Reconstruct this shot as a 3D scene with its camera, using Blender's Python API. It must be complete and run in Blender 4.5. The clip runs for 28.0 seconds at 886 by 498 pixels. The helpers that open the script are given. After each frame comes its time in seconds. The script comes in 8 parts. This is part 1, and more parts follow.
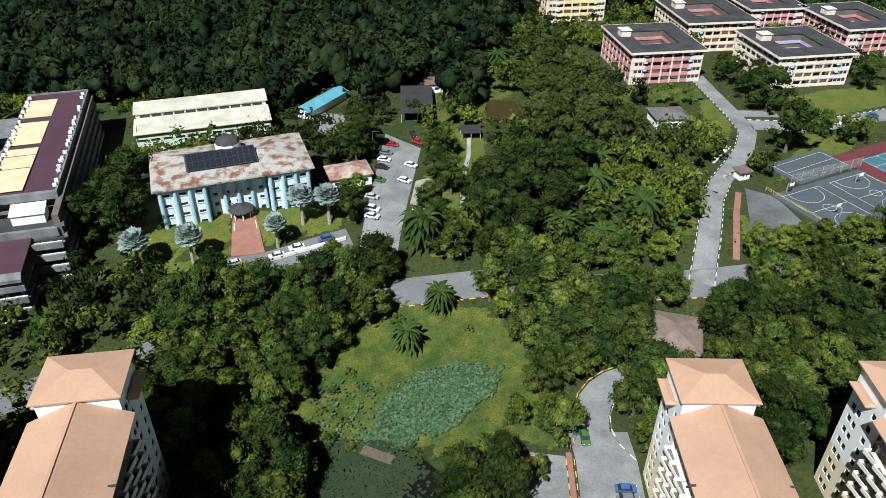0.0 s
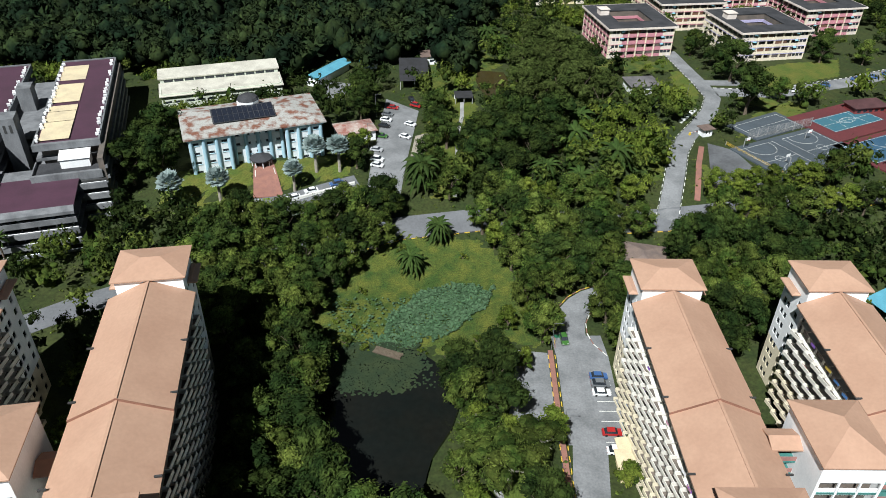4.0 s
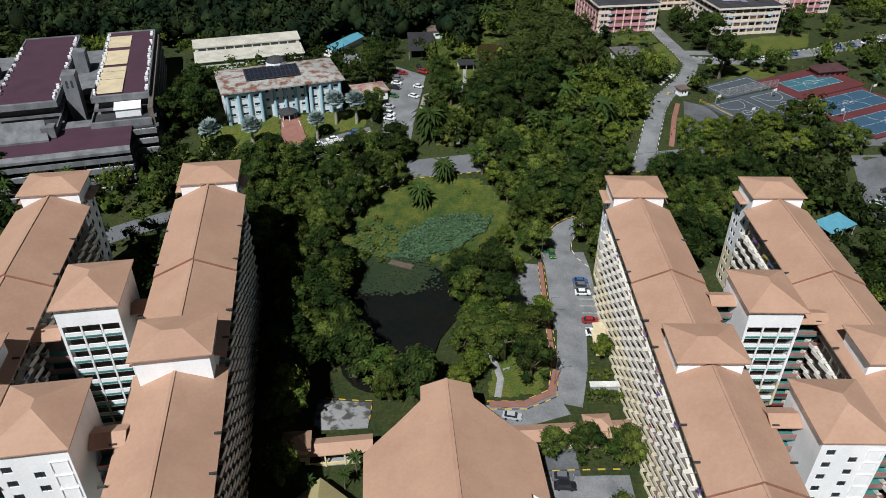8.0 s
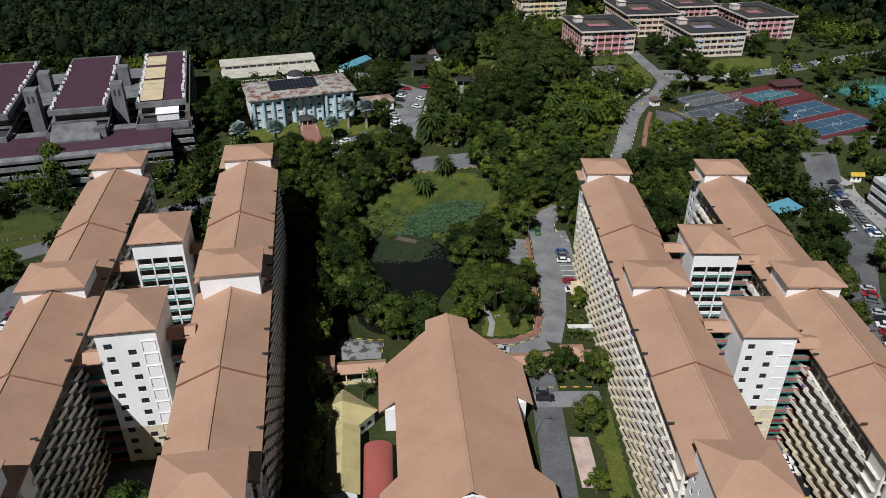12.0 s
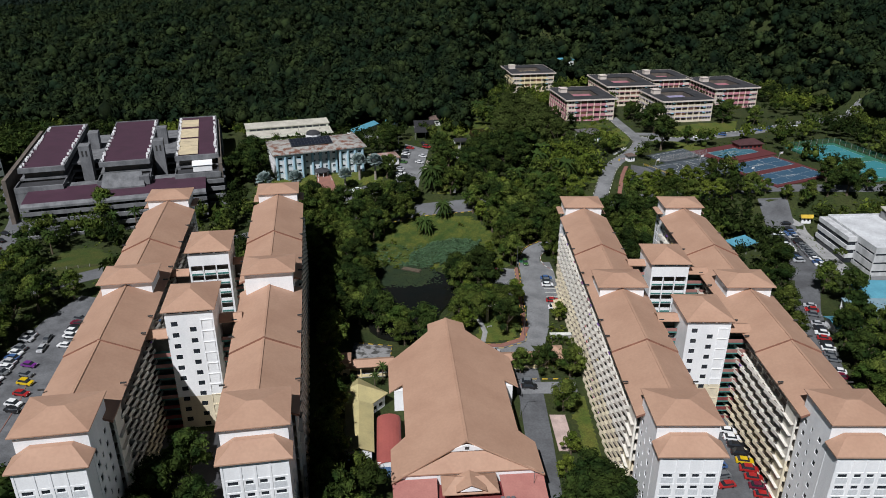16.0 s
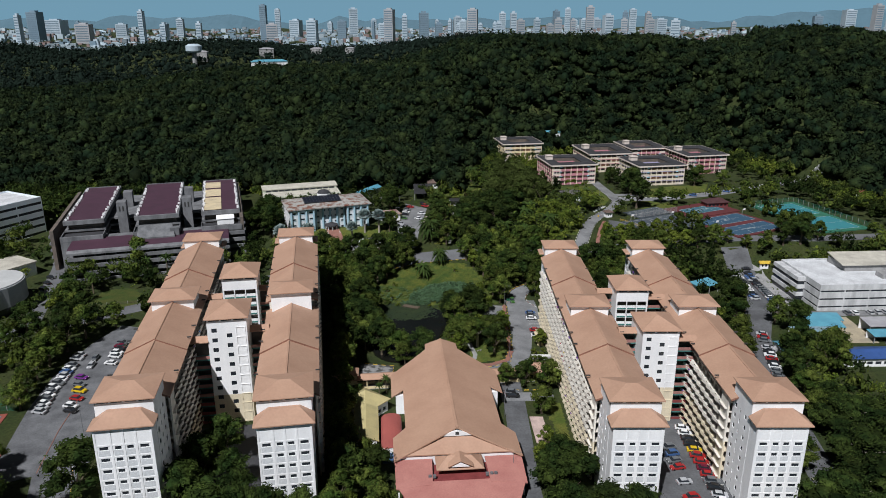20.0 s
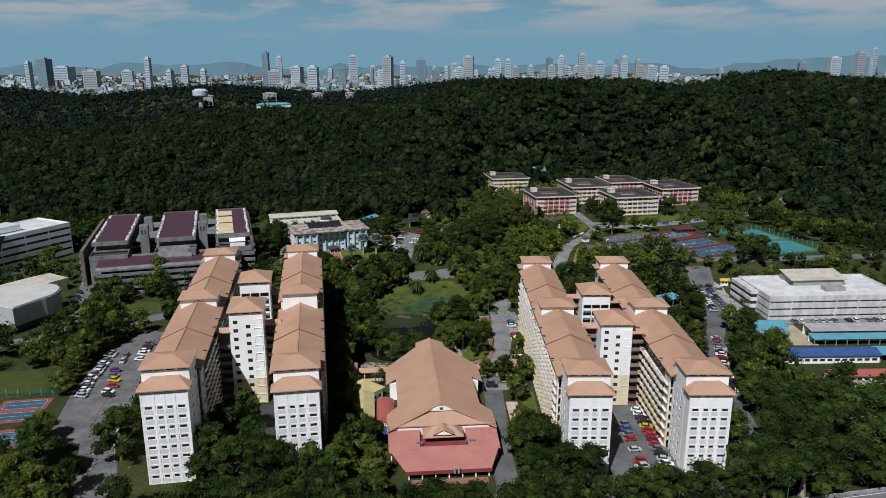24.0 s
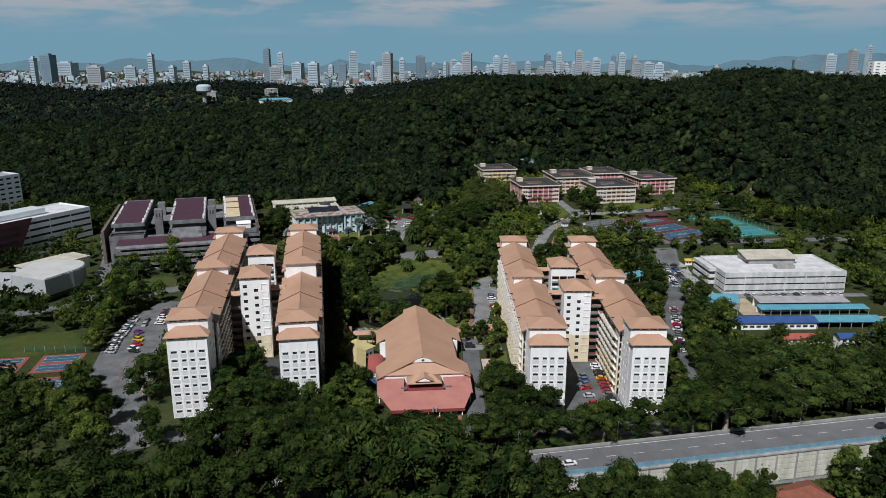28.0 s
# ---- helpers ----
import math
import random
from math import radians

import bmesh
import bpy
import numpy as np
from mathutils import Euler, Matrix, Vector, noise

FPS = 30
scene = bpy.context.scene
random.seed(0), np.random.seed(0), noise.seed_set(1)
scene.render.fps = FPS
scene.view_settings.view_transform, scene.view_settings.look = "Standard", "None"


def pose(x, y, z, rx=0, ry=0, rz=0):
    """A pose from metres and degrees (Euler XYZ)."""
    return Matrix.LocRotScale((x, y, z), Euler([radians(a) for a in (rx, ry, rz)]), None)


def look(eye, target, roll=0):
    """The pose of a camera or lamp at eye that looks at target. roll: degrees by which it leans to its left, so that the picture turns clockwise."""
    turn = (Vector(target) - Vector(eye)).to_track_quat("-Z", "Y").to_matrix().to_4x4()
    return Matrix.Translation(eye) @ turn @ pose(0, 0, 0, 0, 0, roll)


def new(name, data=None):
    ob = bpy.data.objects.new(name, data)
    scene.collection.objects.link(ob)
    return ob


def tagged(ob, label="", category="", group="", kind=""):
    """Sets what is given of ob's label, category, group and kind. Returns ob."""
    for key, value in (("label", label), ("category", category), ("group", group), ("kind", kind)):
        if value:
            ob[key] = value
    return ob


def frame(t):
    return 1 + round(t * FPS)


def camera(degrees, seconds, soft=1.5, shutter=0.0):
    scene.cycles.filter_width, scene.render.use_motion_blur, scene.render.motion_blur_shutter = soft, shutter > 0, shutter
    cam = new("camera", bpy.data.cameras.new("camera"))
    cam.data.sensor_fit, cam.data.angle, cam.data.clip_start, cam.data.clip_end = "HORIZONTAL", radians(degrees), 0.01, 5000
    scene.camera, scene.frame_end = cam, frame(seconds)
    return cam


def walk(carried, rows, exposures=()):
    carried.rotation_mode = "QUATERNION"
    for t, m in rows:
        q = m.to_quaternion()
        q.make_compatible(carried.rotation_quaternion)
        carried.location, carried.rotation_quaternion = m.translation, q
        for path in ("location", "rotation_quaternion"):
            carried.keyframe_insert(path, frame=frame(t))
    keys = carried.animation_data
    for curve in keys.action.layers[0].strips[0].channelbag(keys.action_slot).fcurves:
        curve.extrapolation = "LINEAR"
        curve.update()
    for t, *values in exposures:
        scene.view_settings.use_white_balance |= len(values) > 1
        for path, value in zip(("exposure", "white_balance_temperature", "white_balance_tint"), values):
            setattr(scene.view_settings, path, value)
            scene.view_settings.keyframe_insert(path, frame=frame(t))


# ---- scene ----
import itertools

# ---- camera and its flight: seconds, eye, yaw, pitch, roll ----
cam = camera(62.79, 28.0, soft=0.9)
PATH = (
    (0, 2.11, -41.03, 122.45, 1.002, -34.382, 0.393),
    (1, 1.36, -48.16, 122.04, 0.480, -34.136, 0.590),
    (2, 0.60, -56.15, 121.98, 0.062, -34.110, 0.847),
    (3, -0.03, -64.35, 122.80, -0.163, -34.344, 0.979),
    (3.5, -0.39, -68.65, 123.00, -0.228, -34.431, 0.968),
    (5.5, -0.43, -87.83, 122.07, 0.100, -34.006, 0.647),
    (6, -0.40, -92.67, 121.92, 0.193, -33.971, 0.617),
    (7, -0.31, -102.24, 121.59, 0.260, -33.920, 0.535),
    (8, -0.39, -111.65, 121.71, 0.245, -33.997, 0.510),
    (9, -0.51, -121.74, 120.46, 0.170, -33.473, 0.444),
    (10, -0.55, -131.68, 120.28, 0.144, -33.056, 0.396),
    (10.5, -0.60, -136.33, 120.96, 0.154, -32.761, 0.392),
    (11, -0.68, -140.86, 121.97, 0.183, -32.357, 0.403),
    (12, -0.28, -150.58, 121.51, 0.240, -30.618, 0.327),
    (12.5, -0.23, -155.50, 121.18, 0.244, -29.697, 0.274),
    (14.5, 0.75, -175.22, 122.16, 0.426, -26.652, 0.104),
    (15, 0.56, -180.38, 122.21, 0.389, -25.875, 0.129),
    (16, 0.23, -190.57, 122.52, 0.303, -24.390, 0.166),
    (17, -0.09, -200.95, 122.45, 0.232, -22.846, 0.059),
    (18, 0.18, -210.76, 122.31, 0.204, -21.167, 0.038),
    (19, 1.25, -221.02, 122.29, 0.275, -19.547, 0.041),
    (19.5, 1.63, -225.92, 122.17, 0.295, -18.777, 0.015),
    (20, 2.28, -230.77, 122.10, 0.322, -18.212, -0.010),
    (21, 2.67, -240.78, 121.83, 0.240, -17.125, 0.077),
    (21.5, 2.85, -245.87, 121.83, 0.190, -16.535, 0.082),
    (23.5, 5.67, -265.80, 121.17, 0.177, -14.802, -0.003),
    (24, 6.39, -270.60, 121.22, 0.170, -14.772, -0.016),
    (25, 8.05, -280.17, 121.49, 0.161, -14.818, -0.021),
    (26, 9.92, -290.35, 121.75, 0.249, -14.876, -0.001),
    (27, 11.76, -299.76, 121.93, 0.245, -14.971, 0.008),
    (28, 13.55, -308.65, 122.47, 0.210, -15.048, 0.105),
)


def flight(x, y, z, yaw, pitch, roll):
    return pose(x, y, z, 90 + pitch, 0, yaw) @ pose(0, 0, 0, 0, 0, roll)


walk(cam, [(t, flight(*row)) for t, *row in PATH],
     exposures=((0, 0.5, 6200, 7), (3, 0.43, 6200, 7), (6, 0.15, 6100, 9), (9, -0.2, 6300, 11), (11, -0.32, 6350, 12), (17, -0.29, 6200, 13), (28, -0.29, 6350, 13)))

# ---- sky and sun ----
SUN_FROM = Vector((-1.0, -2.3, 3.15)).normalized()
world = bpy.data.worlds.new("sky")
scene.world = world
world.use_nodes = True
wn, wl = world.node_tree.nodes, world.node_tree.links
sky = wn.new("ShaderNodeTexSky")
sky.sky_type, sky.sun_disc = "NISHITA", False
sky.sun_elevation = math.asin(SUN_FROM.z)
sky.sun_rotation = math.atan2(SUN_FROM.x, SUN_FROM.y)
sky.air_density, sky.dust_density, sky.ozone_density = 1.0, 1.2, 1.5
sky.altitude = 120
# a few flat banks of cloud low over the horizon
coord, stretch_, puff = wn.new("ShaderNodeTexCoord"), wn.new("ShaderNodeMapping"), wn.new("ShaderNodeTexNoise")
stretch_.inputs["Scale"].default_value = (7.0, 7.0, 42.0)
puff.inputs["Scale"].default_value, puff.inputs["Detail"].default_value, puff.inputs["Roughness"].default_value = 1.0, 6, 0.55
wl.new(coord.outputs["Generated"], stretch_.inputs["Vector"])
wl.new(stretch_.outputs["Vector"], puff.inputs["Vector"])
bank = wn.new("ShaderNodeMapRange")
bank.inputs["From Min"].default_value, bank.inputs["From Max"].default_value = 0.43, 0.57
bank.inputs["To Max"].default_value = 0.92
wl.new(puff.outputs["Fac"], bank.inputs["Value"])
tint = wn.new("ShaderNodeMix")
tint.data_type, tint.blend_type = "RGBA", "MULTIPLY"
tint.inputs["Factor"].default_value = 1.0
tint.inputs["B"].default_value = (0.18, 0.34, 0.50, 1)
wl.new(sky.outputs["Color"], tint.inputs["A"])
# pale blue haze along the horizon
split, low_, haze = wn.new("ShaderNodeSeparateXYZ"), wn.new("ShaderNodeMapRange"), wn.new("ShaderNodeMix")
wl.new(coord.outputs["Generated"], split.inputs["Vector"])
wl.new(split.outputs["Z"], low_.inputs["Value"])
low_.inputs["From Min"].default_value, low_.inputs["From Max"].default_value = 0.05, 0.32
low_.inputs["To Min"].default_value, low_.inputs["To Max"].default_value = 1.0, 0.0
haze.data_type = "RGBA"
haze.inputs["B"].default_value = (26.0, 50.0, 64.0, 1)
wl.new(low_.outputs["Result"], haze.inputs["Factor"])
wl.new(tint.outputs["Result"], haze.inputs["A"])
cover = wn.new("ShaderNodeMix")
cover.data_type = "RGBA"
cover.inputs["B"].default_value = (57.0, 62.0, 66.0, 1)
high, both = wn.new("ShaderNodeMapRange"), wn.new("ShaderNodeMath")
high.inputs["From Min"].default_value, high.inputs["From Max"].default_value = 0.022, 0.06
wl.new(split.outputs["Z"], high.inputs["Value"])
# the cloud thins out towards the zenith
thin_ = wn.new("ShaderNodeMapRange")
thin_.inputs["From Min"].default_value, thin_.inputs["From Max"].default_value = 0.10, 0.42
thin_.inputs["To Min"].default_value, thin_.inputs["To Max"].default_value = 0.92, 0.06
wl.new(split.outputs["Z"], thin_.inputs["Value"])
wl.new(thin_.outputs["Result"], bank.inputs["To Max"])
both.operation = "MULTIPLY"
wl.new(bank.outputs["Result"], both.inputs[0])
wl.new(high.outputs["Result"], both.inputs[1])
wl.new(both.outputs["Value"], cover.inputs["Factor"])
wl.new(haze.outputs["Result"], cover.inputs["A"])
wl.new(cover.outputs["Result"], wn["Background"].inputs["Color"])
wn["Background"].inputs["Strength"].default_value = 0.0078
sun = new("sun", bpy.data.lights.new("sun", "SUN"))
sun.data.energy, sun.data.angle, sun.data.color = 5.6, radians(0.5), (1.0, 0.99, 0.955)
sun.matrix_world = look(SUN_FROM * 300, (0, 0, 0))

# ---- materials ----
MATS = {}


def mat(name, color, rough=0.8, second=None, size=3.0, grain=0.12, bump=0.0, metal=0.0, per_object=0.0, per_island=0.0, streak=0.0, spec=0.3, lo=0.38, hi=0.66, thin=0.0):
    """A surface: base colour, a second colour in patches of about `size` metres, fine grain, bump, variation by object or island."""
    if name in MATS:
        return MATS[name]
    m = MATS[name] = bpy.data.materials.new(name)
    m.use_nodes = True
    n, l = m.node_tree.nodes, m.node_tree.links
    b = n["Principled BSDF"]
    b.inputs["Roughness"].default_value, b.inputs["Metallic"].default_value = rough, metal
    b.inputs["Specular IOR Level"].default_value = spec
    second = second or tuple(c * 0.72 for c in color)
    geo = n.new("ShaderNodeNewGeometry")
    big = n.new("ShaderNodeTexNoise")
    big.inputs["Scale"].default_value, big.inputs["Detail"].default_value, big.inputs["Roughness"].default_value = 1 / size, 5, 0.6
    stretch = n.new("ShaderNodeMapping")
    stretch.inputs["Scale"].default_value = (1, 1, 1 - 0.85 * streak)
    l.new(geo.outputs["Position"], stretch.inputs["Vector"])
    l.new(stretch.outputs["Vector"], big.inputs["Vector"])
    ramp = n.new("ShaderNodeMapRange")
    ramp.inputs["From Min"].default_value, ramp.inputs["From Max"].default_value = lo, hi
    l.new(big.outputs["Fac"], ramp.inputs["Value"])
    mix = n.new("ShaderNodeMix")
    mix.data_type = "RGBA"
    mix.inputs["A"].default_value, mix.inputs["B"].default_value = (*color, 1), (*second, 1)
    l.new(ramp.outputs["Result"], mix.inputs["Factor"])
    fine = n.new("ShaderNodeTexNoise")
    fine.inputs["Scale"].default_value, fine.inputs["Detail"].default_value = 14 / size, 4
    l.new(geo.outputs["Position"], fine.inputs["Vector"])
    shade = n.new("ShaderNodeMapRange")
    shade.inputs["To Min"].default_value, shade.inputs["To Max"].default_value = 1 - grain, 1 + grain
    shade.inputs["From Min"].default_value, shade.inputs["From Max"].default_value = 0.3, 0.7
    l.new(fine.outputs["Fac"], shade.inputs["Value"])
    value = shade.outputs["Result"]
    for amount, node, out in ((per_object, "ShaderNodeObjectInfo", "Random"), (per_island, "ShaderNodeNewGeometry", "Random Per Island")):
        if amount:
            r = n.new("ShaderNodeMapRange")
            r.inputs["To Min"].default_value, r.inputs["To Max"].default_value = 1 - amount, 1 + amount
            l.new(n.new(node).outputs[out], r.inputs["Value"])
            p = n.new("ShaderNodeMath")
            p.operation = "MULTIPLY"
            l.new(value, p.inputs[0])
            l.new(r.outputs["Result"], p.inputs[1])
            value = p.outputs["Value"]
    times = n.new("ShaderNodeVectorMath")
    times.operation = "SCALE"
    l.new(mix.outputs["Result"], times.inputs[0])
    l.new(value, times.inputs["Scale"])
    l.new(times.outputs["Vector"], b.inputs["Base Color"])
    if bump:
        k = n.new("ShaderNodeBump")
        k.inputs["Strength"].default_value, k.inputs["Distance"].default_value = 0.6, bump
        l.new(fine.outputs["Fac"], k.inputs["Height"])
        l.new(k.outputs["Normal"], b.inputs["Normal"])
    if thin:
        glow_, blend, out = n.new("ShaderNodeBsdfTranslucent"), n.new("ShaderNodeMixShader"), n["Material Output"]
        blend.inputs["Fac"].default_value = thin
        l.new(times.outputs["Vector"], glow_.inputs["Color"])
        l.new(b.outputs["BSDF"], blend.inputs[1])
        l.new(glow_.outputs["BSDF"], blend.inputs[2])
        l.new(blend.outputs["Shader"], out.inputs["Surface"])
    return m


WHITE = mat("white_paint", (0.86, 0.865, 0.87), 0.7, (0.76, 0.77, 0.78), 5, 0.04, streak=0.9)
CREAM = mat("cream_paint", (0.74, 0.66, 0.49), 0.75, (0.60, 0.53, 0.40), 4, 0.06, streak=0.8, per_object=0.06)
OFF_WHITE = mat("off_white_paint", (0.76, 0.73, 0.66), 0.75, (0.62, 0.59, 0.53), 4, 0.06, streak=0.8, per_object=0.05)
DUSTY_PINK = mat("dusty_pink_paint", (0.34, 0.17, 0.15), 0.75)
YELLOW_WALL = mat("yellow_wall", (0.74, 0.62, 0.36), 0.75, (0.62, 0.53, 0.33), 5, 0.05, streak=0.8)
ROOF = mat("terracotta_metal_roof", (0.43, 0.270, 0.190), 0.62, (0.38, 0.232, 0.162), 9, 0.05, bump=0.01, spec=0.25)
ROOF_DARK = mat("roof_fascia", (0.26, 0.13, 0.09), 0.7)
RED_ROOF = mat("red_roof", (0.36, 0.10, 0.085), 0.6, (0.30, 0.085, 0.075), 6, 0.06)
PINK_ROOF = mat("faded_red_roof", (0.42, 0.190, 0.162), 0.65, (0.37, 0.155, 0.135), 5, 0.08)
YELLOW_ROOF = mat("yellow_roof", (0.50, 0.43, 0.21), 0.7, (0.40, 0.35, 0.18), 4, 0.08)
GLASS = mat("dark_glass", (0.02, 0.025, 0.03), 0.12, (0.035, 0.04, 0.05), 2, 0.1, spec=0.5)
# surfaces in recesses: their shade is put into this dark colour
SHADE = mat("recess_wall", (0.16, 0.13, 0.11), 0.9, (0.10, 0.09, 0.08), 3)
TEAL = mat("teal_trim", (0.07, 0.22, 0.20), 0.6)
MAROON = mat("maroon_trim", (0.22, 0.05, 0.05), 0.6)
CONCRETE = mat("concrete", (0.34, 0.34, 0.34), 0.85, (0.22, 0.22, 0.22), 4, 0.1, bump=0.01, streak=0.8)
PURPLE_ROOF = mat("purple_roof", (0.075, 0.035, 0.055), 0.6, (0.06, 0.03, 0.045), 6, 0.08)
PALE_ROOF = mat("pale_yellow_roof", (0.62, 0.52, 0.34), 0.7, (0.5, 0.42, 0.29), 5, 0.08)
ASPHALT = mat("asphalt", (0.215, 0.22, 0.228), 0.9, (0.135, 0.14, 0.145), 7, 0.14, bump=0.006)
ROAD = mat("road_asphalt", (0.145, 0.15, 0.16), 0.9, (0.115, 0.118, 0.126), 9, 0.1)
LOT_GREY = mat("sunbleached_asphalt", (0.155, 0.160, 0.170), 0.9, (0.085, 0.088, 0.095), 6, 0.16, bump=0.006)
WORN = mat("worn_asphalt", (0.125, 0.13, 0.138), 0.9, (0.078, 0.08, 0.085), 8, 0.14, bump=0.006)
PAVING = mat("red_paving", (0.27, 0.13, 0.10), 0.85, (0.22, 0.11, 0.09), 2, 0.15)
KERB_PAINT = mat("kerb_white", (0.7, 0.7, 0.66), 0.8)
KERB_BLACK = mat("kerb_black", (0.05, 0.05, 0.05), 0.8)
KERB_YELLOW = mat("kerb_yellow", (0.62, 0.42, 0.05), 0.8)
GROUND = mat("ground", (0.022, 0.035, 0.008), 0.95, (0.038, 0.046, 0.012), 11, 0.35, bump=0.05)
LAWN = mat("lawn", (0.062, 0.092, 0.014), 0.95, (0.105, 0.108, 0.020), 6, 0.35, bump=0.05)
WORN_LAWN = mat("worn_lawn", (0.034, 0.058, 0.010), 0.95, (0.060, 0.068, 0.014), 5, 0.4, bump=0.05)
MEADOW = mat("rough_grass", (0.030, 0.058, 0.010), 0.95, (0.090, 0.100, 0.016), 5, 0.45, bump=0.08)
WATER = mat("pond_water", (0.007, 0.009, 0.008), 0.06, (0.010, 0.010, 0.008), 20, 0.1, spec=0.5)
ALGAE = mat("pond_weed", (0.016, 0.030, 0.013), 0.8, (0.028, 0.042, 0.016), 5, 0.2)
BARK = mat("bark", (0.14, 0.11, 0.08), 0.95, (0.09, 0.07, 0.05), 0.8, 0.2)
PALE_BARK = mat("pale_bark", (0.34, 0.31, 0.26), 0.95, (0.22, 0.2, 0.17), 0.8, 0.2)
LEAF = mat("leaves", (0.034, 0.062, 0.012), 0.85, (0.108, 0.136, 0.028), 6, 0.35, per_object=0.35, per_island=0.5, spec=0.08, thin=0.3, lo=0.40, hi=0.62)
LEAF_LIGHT = mat("young_leaves", (0.062, 0.096, 0.014), 0.85, (0.140, 0.168, 0.028), 6, 0.3, per_object=0.25, per_island=0.45, spec=0.08, thin=0.3)
LEAF_DARK = mat("dark_leaves", (0.014, 0.029, 0.007), 0.85, (0.048, 0.070, 0.015), 6, 0.35, per_object=0.3, per_island=0.5, spec=0.08, thin=0.25, lo=0.40, hi=0.64)
# far woods: distance haze put into a darker, bluer leaf colour
FAR_LEAF = mat("far_forest_leaves", (0.0055, 0.0115, 0.0085), 0.85, (0.011, 0.020, 0.0135), 40, 0.3, per_island=0.35, spec=0.08)
# hill forest: self-shadow and some haze sit in this dark bluish green
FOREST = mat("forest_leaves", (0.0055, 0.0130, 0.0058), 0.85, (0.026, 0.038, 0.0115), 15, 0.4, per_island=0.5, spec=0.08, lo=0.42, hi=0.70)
PALM_LEAF = mat("palm_leaves", (0.024, 0.046, 0.010), 0.8, (0.036, 0.058, 0.013), 4, 0.2, per_object=0.2, per_island=0.25, spec=0.1)
SILVER_LEAF = mat("silver_palm_leaves", (0.24, 0.30, 0.29), 0.6, (0.14, 0.19, 0.18), 4, 0.15, per_island=0.2)
LOTUS = mat("lotus_leaves", (0.048, 0.094, 0.044), 0.6, (0.062, 0.108, 0.055), 4, 0.2, per_island=0.35)
BLOCKWORK = mat("pale_blockwork", (0.64, 0.66, 0.68), 0.8, (0.54, 0.56, 0.58), 0.5, 0.16)
GRIMY = mat("grimy_concrete", (0.185, 0.19, 0.20), 0.85, (0.10, 0.103, 0.11), 4, 0.12, bump=0.01, streak=0.7)
# asphalt darkened to hold the courtyard's shade in its colour
SHADE_ASPHALT = mat("dark_asphalt", (0.055, 0.056, 0.06), 0.9, (0.04, 0.041, 0.045), 5, 0.15)

# ---- mesh helpers ----
class Geo:
    """Vertices and faces of one mesh."""

    def __init__(self):
        self.v, self.f = [], []

    def poly(self, *points):
        n = len(self.v)
        self.v += [tuple(p) for p in points]
        self.f.append(tuple(range(n, n + len(points))))
        return self

    def box(self, x0, x1, y0, y1, z0, z1):
        n = len(self.v)
        self.v += [(x, y, z) for z in (z0, z1) for x, y in ((x0, y0), (x1, y0), (x1, y1), (x0, y1))]
        self.f += [tuple(n + i for i in q) for q in ((3, 2, 1, 0), (4, 5, 6, 7), (0, 1, 5, 4), (1, 2, 6, 5), (2, 3, 7, 6), (3, 0, 4, 7))]
        return self

    def prism(self, outline, z0, z1):
        """A solid over a plan outline, counter-clockwise."""
        n, k = len(self.v), len(outline)
        self.v += [(x, y, z0) for x, y in outline] + [(x, y, z1) for x, y in outline]
        self.f += [tuple(n + i for i in reversed(range(k))), tuple(n + k + i for i in range(k))]
        self.f += [(n + i, n + (i + 1) % k, n + k + (i + 1) % k, n + k + i) for i in range(k)]
        return self

    def slab(self, top, thick):
        """A closed slab under a list of planar top corners."""
        n, k = len(self.v), len(top)
        self.v += [tuple(p) for p in top] + [(x, y, z - thick) for x, y, z in top]
        self.f += [tuple(n + i for i in range(k)), tuple(n + k + i for i in reversed(range(k)))]
        self.f += [(n + i, n + k + i, n + k + (i + 1) % k, n + (i + 1) % k) for i in range(k)]
        return self

    def hip(self, x0, x1, y0, y1, z, rise, inset=None, thick=0.25):
        """A hip roof with its ridge along the longer side, on a fascia of that thickness."""
        w, d = x1 - x0, y1 - y0
        i = min(w, d) / 2 if inset is None else inset
        if w >= d:
            a, b = (x0 + i, (y0 + y1) / 2, z + rise), (x1 - i, (y0 + y1) / 2, z + rise)
        else:
            a, b = ((x0 + x1) / 2, y0 + i, z + rise), ((x0 + x1) / 2, y1 - i, z + rise)
        c = [(x0, y0, z), (x1, y0, z), (x1, y1, z), (x0, y1, z)]
        if w >= d:
            tops = [(c[0], c[1], b, a), (c[1], c[2], b), (c[2], c[3], a, b), (c[3], c[0], a)]
        else:
            tops = [(c[0], c[1], a), (c[1], c[2], b, a), (c[2], c[3], b), (c[3], c[0], a, b)]
        for t in tops:
            self.poly(*t)
        return self.box(x0, x1, y0, y1, z - thick, z - 0.004)

    def gable(self, half, y0, y1, z_eave, z_ridge, thick=0.3, x=0.0):
        """Two roof slabs that meet in a ridge along y."""
        for s in (-1, 1):
            q = [(x + s * half, y0, z_eave), (x, y0, z_ridge), (x, y1, z_ridge), (x + s * half, y1, z_eave)]
            self.slab(q if s < 0 else q[::-1], thick)
        return self

    def tube(self, points, radii, sides=6):
        n = len(self.v)
        for (p, r) in zip(points, radii):
            for k in range(sides):
                a = 2 * math.pi * k / sides
                self.v.append((p[0] + r * math.cos(a), p[1] + r * math.sin(a), p[2]))
        for j in range(len(points) - 1):
            for k in range(sides):
                a, b = n + j * sides + k, n + j * sides + (k + 1) % sides
                self.f.append((a, b, b + sides, a + sides))
        self.f.append(tuple(n + (len(points) - 1) * sides + k for k in range(sides)))
        return self

